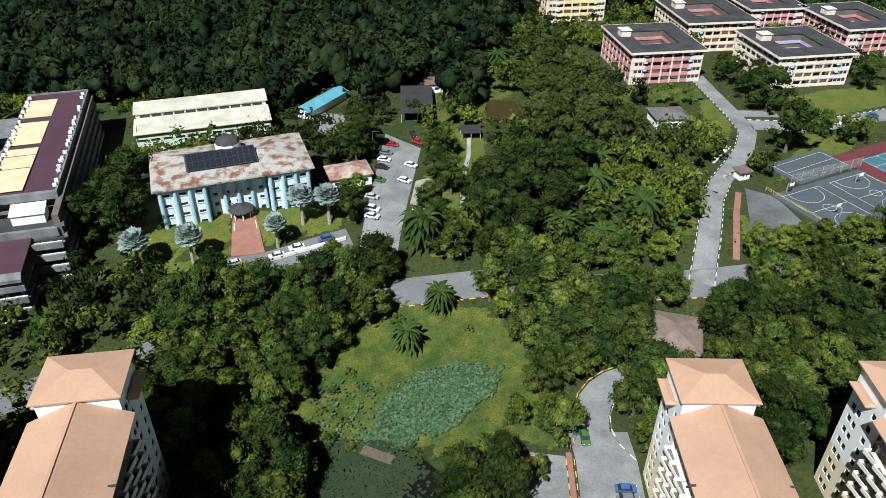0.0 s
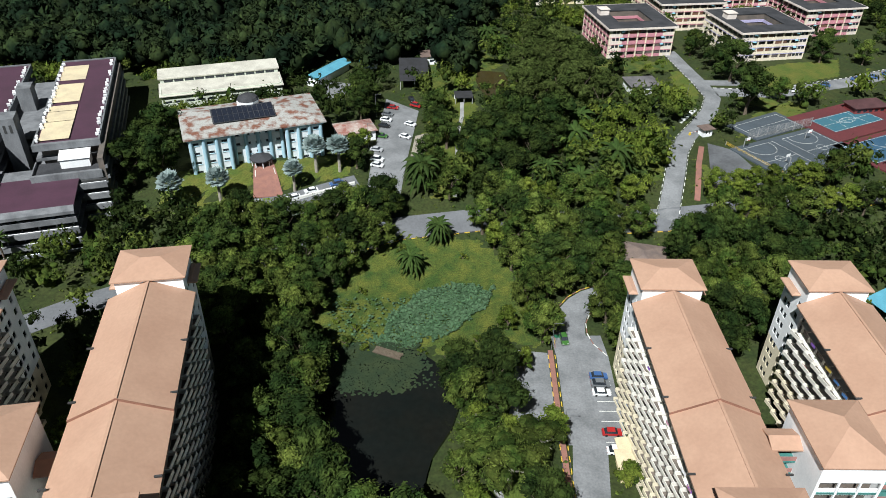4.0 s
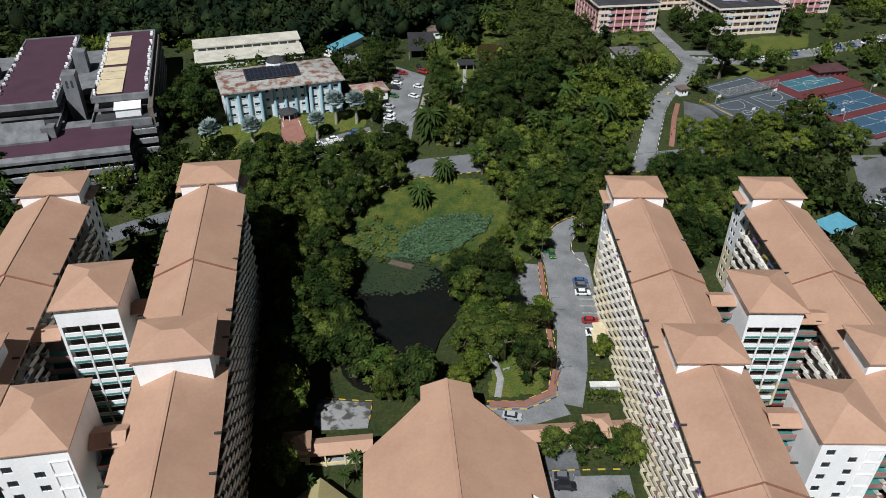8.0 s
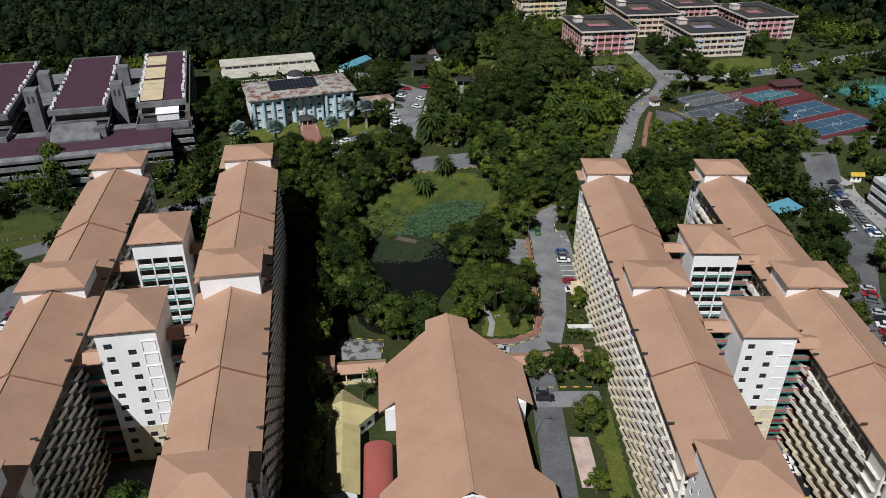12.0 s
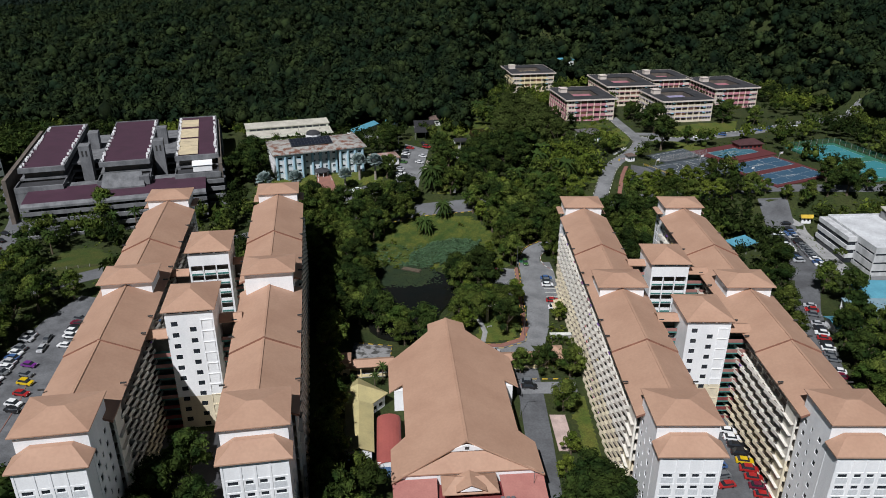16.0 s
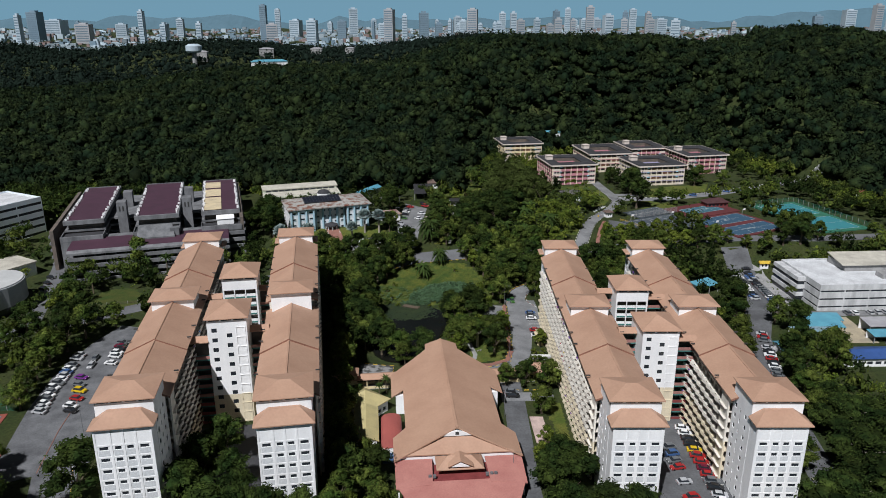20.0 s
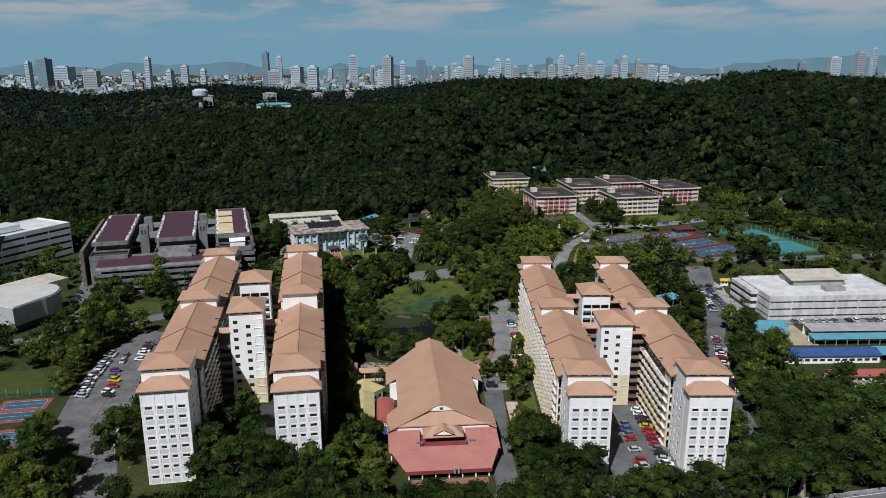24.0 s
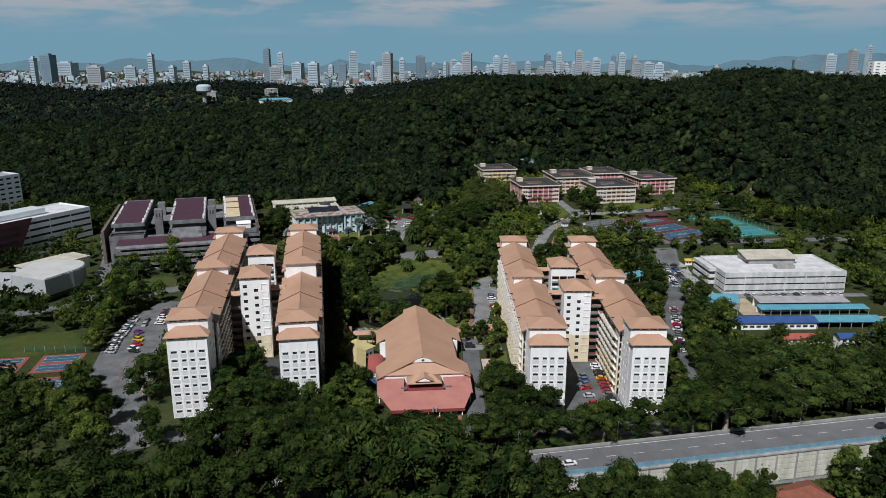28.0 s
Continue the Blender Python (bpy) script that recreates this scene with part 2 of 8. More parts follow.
    def put(self, m):
        self.v = [tuple(m @ Vector(p)) for p in self.v]
        return self

    def add(self, other, m=None):
        n = len(self.v)
        self.v += other.v if m is None else [tuple(m @ Vector(p)) for p in other.v]
        self.f += [tuple(n + i for i in q) for q in other.f]
        return self

    def mesh(self, name, material):
        data = bpy.data.meshes.new(name)
        data.from_pydata(self.v, [], self.f)
        data.materials.append(material)
        return data


def thing(name, m, label, category, group="", kind=""):
    ob = new(name)
    ob.empty_display_size = 0.5
    ob.matrix_world = m
    return tagged(ob, label, category, group, kind)


def part(name, geo, material, parent, label=""):
    """One mesh object under a thing or a part; geo may also be a ready mesh."""
    ob = new(name, geo.mesh(name, material) if isinstance(geo, Geo) else geo)
    ob.parent = parent
    return tagged(ob, label)


def piece(name, data, parent, x, y, z, turn=0.0):
    """A copy of a small part that shares its mesh."""
    ob = new(name, data)
    ob.parent = parent
    ob.location, ob.rotation_euler = (x, y, z), (0, 0, radians(turn))
    return ob


def solid(name, geo, material, label, category, m=None, kind="", group=""):
    """A thing of one mesh."""
    ob = new(name, geo.mesh(name, material))
    if m is not None:
        ob.matrix_world = m
    return tagged(ob, label, category, group, kind)


def step(a, b, x):
    t = min(1.0, max(0.0, (x - a) / (b - a)))
    return t * t * (3 - 2 * t)


# ---- the lie of the land ----
LEFT_TURN, RIGHT_TURN = 9.8, 0.4
LEFT_AT, RIGHT_AT = (-56.2, 37.0), (48.4, 47.3)
LEFT_Z, RIGHT_Z = 5.9, -0.5
EU = Vector((math.cos(radians(LEFT_TURN)), math.sin(radians(LEFT_TURN))))


def highway_y(x):
    return -122.6 + 0.203 * x


def crest(x):
    """Height of the wooded ridge along its length."""
    return (17 + 25 * step(-450, -150, x) + 30 * step(-90, 60, x) - 8 * math.exp(-((x - 275) / 45) ** 2)
            + 9 * math.exp(-((x - 350) / 60) ** 2) - 20 * step(-420, -760, x) - 45 * step(560, 900, x))


def land(x, y):
    u = (x - LEFT_AT[0]) * EU.x + (y - LEFT_AT[1]) * EU.y
    z = LEFT_Z * step(21, 9, u) + RIGHT_Z * step(30, 44, x)
    east = step(105, 150, x)
    north = step(80 + 18 * east, 140 - 18 * east, y)
    z += (11.5 - z) * north
    start = 212 + 122 * step(5, 40, x) * step(262, 228, x)
    start -= 60 * step(238, 300, x)
    ridge = crest(x) * step(start, 490, y) * (1 - 0.8 * step(540, 860, y))
    z += ridge + 10 * math.sin(x * 0.011 + 1) * step(560, 800, y)
    z += 28 * step(900, 1150, y) * step(1750, 1400, y) * step(420, 100, x)
    south = highway_y(x) - y
    z += (2.8 - z) * step(-16, -7, south) * step(12, 8, south) * step(900, 400, abs(x))
    z += (-9.0 - z) * step(-6, -1, south) * step(6, 30, x) * step(400, 200, x)
    # the office stands on a low terrace
    c, s = math.cos(radians(21.2)), math.sin(radians(21.2))
    a, b = (x + 78.0) * c + (y - 126.8) * s, (y - 126.8) * c - (x + 78.0) * s
    z += (12.9 - z) * step(-13, -3, b) * step(-14, -6, a) * step(58, 48, a) * step(40, 30, b)
    dx, dy = (x + 12) / 20.0, (y - 36) / 34.0
    z -= 1.4 * step(1.25, 0.8, math.hypot(dx, dy))
    return z


def spaced(core0, core1, near, far, growth):
    out = list(np.arange(core0, core1 + 0.1, near))
    d = near
    lo, hi = core0, core1
    while lo > -far or hi < far:
        d *= growth
        lo, hi = lo - d, hi + d
        out = [lo] + out + [hi]
    return out


def ground_sheet():
    xs, ys = spaced(-300, 300, 5, 6000, 1.12), spaced(-170, 560, 5, 5200, 1.12)
    g = Geo()
    g.v = [(x, y, land(x, y)) for y in ys for x in xs]
    w = len(xs)
    g.f = [(j * w + i, j * w + i + 1, (j + 1) * w + i + 1, (j + 1) * w + i) for j in range(len(ys) - 1) for i in range(w - 1)]
    ob = solid("ground", g, GROUND, "rough green ground with grass and undergrowth", "ground", kind="structure")
    for p in ob.data.polygons:
        p.use_smooth = True


ground_sheet()


def along(points, every=4.0):
    """Points of a polyline at even steps, with the unit way across (to its left)."""
    out = []
    for (a, b) in zip(points, points[1:]):
        a, b = Vector(a), Vector(b)
        k = max(1, int((b - a).length / every))
        out += [(a.lerp(b, i / k), (b - a).normalized()) for i in range(k)]
    out.append((Vector(points[-1]), (Vector(points[-1]) - Vector(points[-2])).normalized()))
    smooth = []
    for i, (p, d) in enumerate(out):
        d = (out[max(0, i - 1)][1] + d).normalized()
        smooth.append((p, Vector((-d.y, d.x))))
    return smooth


def strip(points, left, right, lift, thick=0.4, level=None, every=4.0):
    """A road-like solid that follows the land between two offsets from a line."""
    g, row = Geo(), []
    for p, n in along(points, every):
        a, b = p + n * left, p + n * right
        za, zb = (land(*a), land(*b)) if level is None else (level, level)
        row.append(((a.x, a.y, za + lift), (b.x, b.y, zb + lift)))
    for (a, b), (c, d) in zip(row, row[1:]):
        g.slab([a, b, d, c], thick)
    return g


def sheet(outline, lift, thick=0.5, level=None):
    """A flat paved or planted field over a plan outline."""
    z = max(land(x, y) for x, y in outline) if level is None else level
    return Geo().prism(outline, z - thick, z + lift)


def patch_over(a, b, c, d, lift, thick=0.5, size=4.0):
    """A paved field between four corners that follows the land."""
    a, b, c, d = (Vector(p) for p in (a, b, c, d))
    n, m = max(1, round((b - a).length / size)), max(1, round((d - a).length / size))
    def at(i, j):
        p = a.lerp(b, i / n).lerp(d.lerp(c, i / n), j / m)
        return p.x, p.y, land(p.x, p.y) + lift
    g = Geo()
    for i in range(n):
        for j in range(m):
            g.slab([at(i, j), at(i + 1, j), at(i + 1, j + 1), at(i, j + 1)], thick)
    return g


AVOID_BOX, AVOID_LINE = [], []


def keep_clear(x, y, w, d, turn=0.0, margin=1.5):
    """Nothing grows in this rectangle, given by its middle, size and turn."""
    AVOID_BOX.append((x, y, w / 2 + margin, d / 2 + margin, math.cos(radians(turn)), math.sin(radians(turn))))


def is_clear(x, y, r=0.0):
    for cx, cy, w, d, c, s in AVOID_BOX:
        dx, dy = x - cx, y - cy
        if abs(dx * c + dy * s) < w + r and abs(dy * c - dx * s) < d + r:
            return False
    for pts, half in AVOID_LINE:
        for a, b in zip(pts, pts[1:]):
            vx, vy = b[0] - a[0], b[1] - a[1]
            t = max(0, min(1, ((x - a[0]) * vx + (y - a[1]) * vy) / (vx * vx + vy * vy)))
            if math.hypot(x - a[0] - t * vx, y - a[1] - t * vy) < half + r:
                return False
    return True

# ---- roads, lots, kerbs, water ----
def road(name, points, width, material=ASPHALT, label="grey asphalt road", lift=0.12):
    AVOID_LINE.append((points, width / 2))
    return solid(name, strip(points, width / 2, -width / 2, lift), material, label, "road", kind="structure")


def lot(name, outline, label, material=ASPHALT, lift=0.14, category="car park"):
    cx, cy = (sum(p[i] for p in outline) / len(outline) for i in (0, 1))
    AVOID_LINE.append((list(outline) + [outline[0]], 2.0))
    xs, ys = [p[0] for p in outline], [p[1] for p in outline]
    keep_clear(cx, cy, (max(xs) - min(xs)) * 0.8, (max(ys) - min(ys)) * 0.8)
    return solid(name, patch_over(*outline, lift), material, label, category, kind="structure")


def kerb(points, offset, a=KERB_BLACK, b=KERB_PAINT, every=1.5, height=0.24, parent_label="striped concrete road kerb"):
    """A kerb of alternately painted stones beside a line."""
    ends = along(points, every)
    ga, gb = Geo(), Geo()
    for i, ((p, n), (q, m)) in enumerate(zip(ends, ends[1:])):
        o, e = p + n * offset, q + m * offset
        o2, e2 = p + n * (offset + 0.2), q + m * (offset + 0.2)
        z = land(o.x, o.y) + height
        z2 = land(e.x, e.y) + height
        (ga if i % 2 else gb).slab([(o.x, o.y, z), (e.x, e.y, z2), (e2.x, e2.y, z2), (o2.x, o2.y, z)][::-1], height + 0.2)
    k = thing("kerb", Matrix.Identity(4), parent_label, "kerb", kind="structure")
    part("kerb_stones", ga, a, k)
    part("kerb_stones", gb, b, k)


EW = [(-185, 6), (-150, 26), (-125, 44), (-92, 70), (-60, 90), (-40, 99), (-13, 109), (12, 113), (41, 112), (67, 114), (100, 119), (132, 124), (190, 124), (270, 132)]
NROAD = [(68, 114), (73.8, 131), (80, 150), (85, 160), (94, 173.5), (101, 185), (106.3, 198), (105.8, 212), (104.5, 225), (103.3, 237), (102, 252)]
NE = [(109, 204), (131, 203), (172, 218), (215, 240), (262, 262)]
ACCESS = [(34.4, 68), (35, 60), (34.2, 32)]
ACCESS_END = [(32.6, 34), (30.5, 18), (27.5, 6)]
LANE = [(24, -3), (24.5, -18), (24.5, -40), (24, -64), (25, -84), (22, -98)]
LEFTLOT = [(-113, 24), (-117, 8), (-118, -14), (-115, -34), (-109, -58), (-104, -68)]
LEFTLANE = [(-105, -58), (-97, -78), (-88.5, -98), (-82, -112)]
RIGHTLOT = [(146, 116), (146, 92), (143, 70), (135, 52)]
RIGHTLANE = [(136, 54), (126, 32), (118, 4), (112.5, -20), (106.5, -60), (104, -84)]
FRONT = [(-92, -104), (-60, -103), (-20, -98), (22, -95), (60, -88), (104, -84)]
HIGHWAY = [(x, highway_y(x)) for x in range(-520, 540, 20)]

road("road", EW, 8.5, ROAD, "grey two-lane campus road shaded by trees")
road("road", NROAD, 6.0, ASPHALT, "pale worn campus road")
road("road", NE, 8.0, ASPHALT, "pale campus road beside the lawn")
road("road", ACCESS, 13.0, ASPHALT, "pale patched car park road beside the hostel")
road("road", ACCESS_END, 7.5, ASPHALT, "asphalt lane below the car park road", 0.135)
road("road", [(33.4, 64), (33.3, 69), (33.8, 73.5), (35.2, 77.5), (37.4, 80.6), (40.2, 83), (43.5, 84.6)], 7.5, ASPHALT, "curved asphalt lane end under trees", 0.135)
road("road", [(27, 6), (14, 1.2), (0, 4.0)], 6.5, ASPHALT, "asphalt service road behind the hall")
road("road", LANE, 7.0, WORN, "asphalt lane beside the hall")
road("road", LEFTLOT, 22.0, LOT_GREY, "worn asphalt car park with parked cars")
road("road", LEFTLANE, 11.0, LOT_GREY, "asphalt lane below the car park", 0.135)
road("road", [(104, 214), (122, 214)], 5.5, ASPHALT, "short asphalt drive to the residence blocks", 0.135)
road("road", RIGHTLOT, 13.0, WORN, "asphalt car park with rows of parked cars")
road("road", RIGHTLANE, 8.5, WORN, "narrow asphalt lane behind the hostel", 0.135)
road("road", FRONT, 6.5, WORN, "asphalt lane in front of the hostels")
road("road", [(-63, 112), (-45, 119.5), (-27, 128)], 7.5, ROAD, "asphalt drive before the office building")
road("road", [(-193, 128), (-180, 90), (-173, 68), (-162, 34), (-158, 22), (-164, 8)], 7.0, ROAD, "asphalt drive beside the round hall")
lot("car_park", [(-24, 117), (-13.5, 118), (-9.5, 181), (-22.5, 192)], "pale asphalt car park between trees", ASPHALT, 0.16)
lot("car_park", [(-50, 197), (-40, 187), (-38, 207), (-50, 210)], "small asphalt yard behind the office", ASPHALT, 0.16)
lot("car_park", [(57, -82), (78, -82), (78, -14), (57, -14)], "asphalt car park between two hostel wings", WORN, 0.2)
lot("car_park", [(-29, -3), (-17, -1.5), (-17, 7), (-29, 6.5)], "stained grey concrete parking bay", mat("stained_concrete", (0.27, 0.27, 0.27), 0.9, (0.07, 0.07, 0.065), 3.5, 0.15, lo=0.5, hi=0.58), 0.2)
lot("car_park", [(15, 38), (26.5, 38), (27.5, 61), (19, 62)], "grey asphalt parking bay by the pond", ASPHALT, 0.15)
lot("car_park", [(20.5, -20), (38, -19), (38, -13.5), (20.5, -14.5)], "asphalt parking bay among shrubs", ASPHALT, 0.18)
lot("asphalt_yard", [(84.5, 127), (104, 129), (99.5, 152), (92, 157)], "worn grey asphalt yard", WORN, 0.16)
SAND = mat("sandy_yard", (0.40, 0.34, 0.24), 0.95, (0.28, 0.25, 0.19), 5, 0.2)
solid("yard", patch_over((159, 26), (170, 26), (170, 51), (159, 51), 0.16), SAND, "sandy building yard between sheds", "yard", kind="structure")
solid("yard", patch_over((172, 18), (232, 20), (232, 25), (172, 23.5), 0.16), SAND, "sandy strip between the sheds", "yard", kind="structure")
solid("apron", patch_over((158, 51.5), (236, 55), (236, 60), (158, 57), 0.18), ASPHALT, "asphalt apron before the white block", "car park", kind="structure")
solid("apron", patch_over((150.5, 56), (157, 57), (156.5, 104), (151, 108), 0.15), CONCRETE, "pale concrete apron beside the white block", "car park", kind="structure")
solid("paved_walk", patch_over((-58, 118.5), (-49.5, 121.5), (-56.5, 139.5), (-61.5, 138), 0.3), PAVING, "red brick paved entrance walk", "path", kind="structure")
solid("paved_walk", strip([(27.2, 62), (26.6, 40), (26.2, 18)], 0.6, -0.6, 0.3), PAVING, "narrow red brick footpath along the car park", "path", kind="structure")
solid("paved_walk", strip([(26.6, 17), (24.5, 9.5), (18, 5.8), (10, 5.6)], 0.9, -0.9, 0.3), PAVING, "curved red brick footpath", "path", kind="structure")
solid("paved_walk", strip([(79, 122), (84, 140), (89, 154)], 0.9, -0.9, 0.35), PAVING, "red brick footpath beside the road", "path", kind="structure")
solid("garden_path", strip([(11, 24), (13, 14), (12, 8)], 0.8, -0.8, 0.12), CONCRETE, "grey concrete garden path", "path", kind="structure")
solid("pale_paving", patch_over((29.0, -44), (33.2, -44), (32.6, -29.5), (28.4, -29.5), 0.3), mat("pink_paving", (0.55, 0.42, 0.38), 0.8), "pale pink paved strip", "path", kind="structure")
kerb([(26.2, 62), (25.6, 40), (25.2, 18), (23.6, 10.5), (17.6, 7.0), (9.5, 6.9)], 0.2, KERB_YELLOW, KERB_BLACK)
kerb([(27.9, 62), (27.3, 40), (26.9, 18), (25.4, 8.4), (18.4, 4.6), (10, 4.4)], 0.2, KERB_YELLOW, KERB_BLACK)
kerb([(41.3, 61), (38.6, 65), (37.6, 69), (37.9, 73), (39.4, 76.6), (41.8, 79.2), (44.6, 80.6)], 0.0, PAVING, KERB_PAINT)
kerb([(28.6, 63), (29.2, 69), (29.8, 74.4), (31.6, 79.6), (34.6, 83.8), (38.4, 86.8), (42.6, 88.7)], 0.0, KERB_YELLOW, PAVING)
kerb([(-29, 7.0), (-17, 7.4), (-17, -0.5)], 0.0, KERB_YELLOW, KERB_BLACK)
kerb([(20.5, -13), (38, -12)], 0.0, KERB_YELLOW, KERB_BLACK)
kerb([(-24, 120), (-40, 113), (-60, 107)], -2.0, KERB_PAINT, CONCRETE)
kerb(NROAD, 3.2, KERB_BLACK, KERB_PAINT)
kerb(NROAD[:4], -3.4, KERB_BLACK, KERB_PAINT)
kerb(NE, 4.3, KERB_BLACK, KERB_PAINT)
kerb(EW[5:12], -4.6, KERB_YELLOW, KERB_BLACK)
kerb([(-61.5, 138), (-57.5, 119)], 0.2, KERB_PAINT, KERB_PAINT)
kerb([(-50, 122), (-56.5, 139)], 0.2, KERB_PAINT, KERB_PAINT)
kerb([(-115, -25), (-112.7, -33), (-110.5, -47.8), (-106, -68)], 0.0, PAVING, PAVING)
kerb([(-91, -80), (-98, -64), (-99, -47)], 0.0, KERB_YELLOW, KERB_PAINT)

solid("low_wall", strip([(-68.3, 106.6), (-59.8, 112.2)], 0.25, -0.25, 0.9, 1.2), KERB_PAINT, "low white wall along the office lawn", "wall", kind="structure")
solid("low_wall", strip([(-47.8, 118.6), (-27.9, 127.1)], 0.25, -0.25, 0.9, 1.2), KERB_PAINT, "low white wall along the office lawn", "wall", kind="structure")
# bay marks on the car parks
marks = Geo()
for k in range(9):
    y = 30 + 3.0 * k
    marks.box(36.0, 40.0, y, y + 0.08, 0.0, 0.16)
for k in range(14):
    y = -76 + 3.2 * k
    marks.box(72.5, 77.5, y, y + 0.08, -0.3, -0.25)
solid("bay_marks", marks, KERB_PAINT, "faded white painted parking bay lines", "road marking", kind="structure")


def lawn(outline, label="mown green lawn", lift=0.10, clear=True, material=None, ragged=0.6):
    """Grass that follows the land, with a slightly ragged edge."""
    xs, ys = [p[0] for p in outline], [p[1] for p in outline]
    g, s = Geo(), 1.0

    def inside(x, y):
        x += ragged * noise.noise(Vector((x * 0.35, y * 0.35, 1.0)))
        y += ragged * noise.noise(Vector((x * 0.35, y * 0.35, 8.0)))
        hit = False
        for (ax, ay), (bx, by) in zip(outline, outline[1:] + outline[:1]):
            if (ay > y) != (by > y) and x < (bx - ax) * (y - ay) / (by - ay) + ax:
                hit = not hit
        return hit
    nx, ny = int((max(xs) - min(xs)) / s) + 4, int((max(ys) - min(ys)) / s) + 4
    at = {}
    for i in range(nx):
        for j in range(ny):
            x, y = min(xs) - 2 + i * s, min(ys) - 2 + j * s
            if inside(x + s / 2, y + s / 2):
                q = []
                for a, b in ((i, j), (i + 1, j), (i + 1, j + 1), (i, j + 1)):
                    if (a, b) not in at:
                        px, py = min(xs) - 2 + a * s, min(ys) - 2 + b * s
                        at[a, b] = len(g.v)
                        g.v.append((px + 0.3 * math.sin(7 * px + 3 * py), py + 0.3 * math.sin(5 * py - 4 * px), land(px, py) + lift))
                    q.append(at[a, b])
                g.f.append(tuple(q))
    if clear:
        LAWNS.append(inside)
    return solid("lawn", g, material or LAWN, label, "lawn", kind="structure")


LAWNS = []
keep_clear(80, 202, 24, 18, 8, 2)
keep_clear(-6.5, 146, 11, 18)
AVOID_LINE.append((NE, 10))
lawn([(-3, 121), (3.5, 121), (8, 150), (12, 178), (12, 196), (-4, 196), (-7, 162)], "bright garden grass with a winding path", ragged=1.6)
solid("garden_path", strip([(6.9, 190), (6.6, 176), (4.6, 160), (4.6, 136), (3.6, 122)], 0.7, -0.7, 0.16), CONCRETE, "winding grey garden path", "path", kind="structure")
solid("pond", Geo().prism([(15.8, 197), (23.6, 199), (26.5, 211), (25.0, 222), (14.0, 224), (12.8, 212)], 10.6, 11.72), mat("muddy_water", (0.050, 0.038, 0.014), 0.12, (0.040, 0.034, 0.014), 8, 0.1, spec=0.5), "shallow muddy brown pond", "water", kind="structure")
keep_clear(19, 210, 14, 28)
keep_clear(-56, 127, 14, 26, 21, 0)
lawn([(-92, 108), (-66, 112), (-58, 120), (-62, 136), (-84, 128)], "bright lawn before the office building")
lawn([(-50, 124), (-30, 131), (-30, 146), (-40, 140), (-56, 136)], "bright lawn before the office building")
lawn([(-33, 64), (-20, 62), (-6, 60), (8, 62), (16, 64), (24, 63), (26, 80), (16, 100), (8, 105), (-16, 107), (-24, 96), (-31, 82)], "rough yellow-green grass round the lotus pond", material=MEADOW, ragged=2.0)
lawn([(10, 8), (22, 9), (25, 20), (22, 30), (12, 26)], "sunlit lawn with a garden path")
lawn([(128, 207), (168, 224), (176, 244), (150, 238), (132, 230)], "wide mown lawn below the pink blocks")
lawn([(113, 198), (126, 186), (132, 196), (115, 206)], "mown lawn beside the road")
lawn([(62, 132), (70, 131), (78, 158), (70, 165), (60, 150)], "grass bank beside the road", clear=False, material=MEADOW)
lawn([(82, 122), (87, 121), (87, 140), (85, 142)], "narrow grass verge")
lawn([(-182, -46), (-153, -42), (-135, -34), (-139, -25), (-148, -14.5), (-162, -17), (-176, -25), (-192, -34)], "green playing lawn", material=WORN_LAWN)
lawn([(90, 186), (97, 190), (102, 203), (101, 226), (96, 228), (93, 205)], "sloping lawn beside the road")
lawn([(60, 222), (98, 226), (100, 238), (70, 240)], "grass before the pink block", material=MEADOW)
lawn([(104, 162), (118, 184), (136, 196), (140, 188), (128, 176)], "grass behind the court", clear=False)
lawn([(-150, 40), (-126, 43), (-122, 52), (-128, 60), (-138, 67), (-147, 62)], "green lawn before the lecture block", material=WORN_LAWN)
lawn([(-97, -94), (-90, -90), (-90, -74), (-97, -80)], "grass strip beside the tower")
lawn([(34.5, -52), (39.5, -52), (39.5, -20), (35.5, -20)], "grass strip beside the hostel")
lawn([(-10, 196), (10, 198), (24, 232), (14, 262), (-22, 250)], "overgrown grass clearing", clear=False, material=MEADOW, ragged=3.0)
lawn([(40, 86), (52, 88), (52, 106), (38, 106)], "grass by the guard cottage", clear=False, material=MEADOW)

# pond: dark open water, a weedy far half, lotus bed
def blob(cx, cy, rx, ry, seed, n=30, wobble=0.12):
    rng = random.Random(seed)
    ph = [rng.random() * 6.28 for _ in range(3)]
    out = []
    for k in range(n):
        a = 2 * math.pi * k / n
        r = 1 + wobble * (math.sin(2 * a + ph[0]) + 0.6 * math.sin(3 * a + ph[1]) + 0.4 * math.sin(5 * a + ph[2]))
        out.append((cx + rx * r * math.cos(a), cy + ry * r * math.sin(a)))
    return out


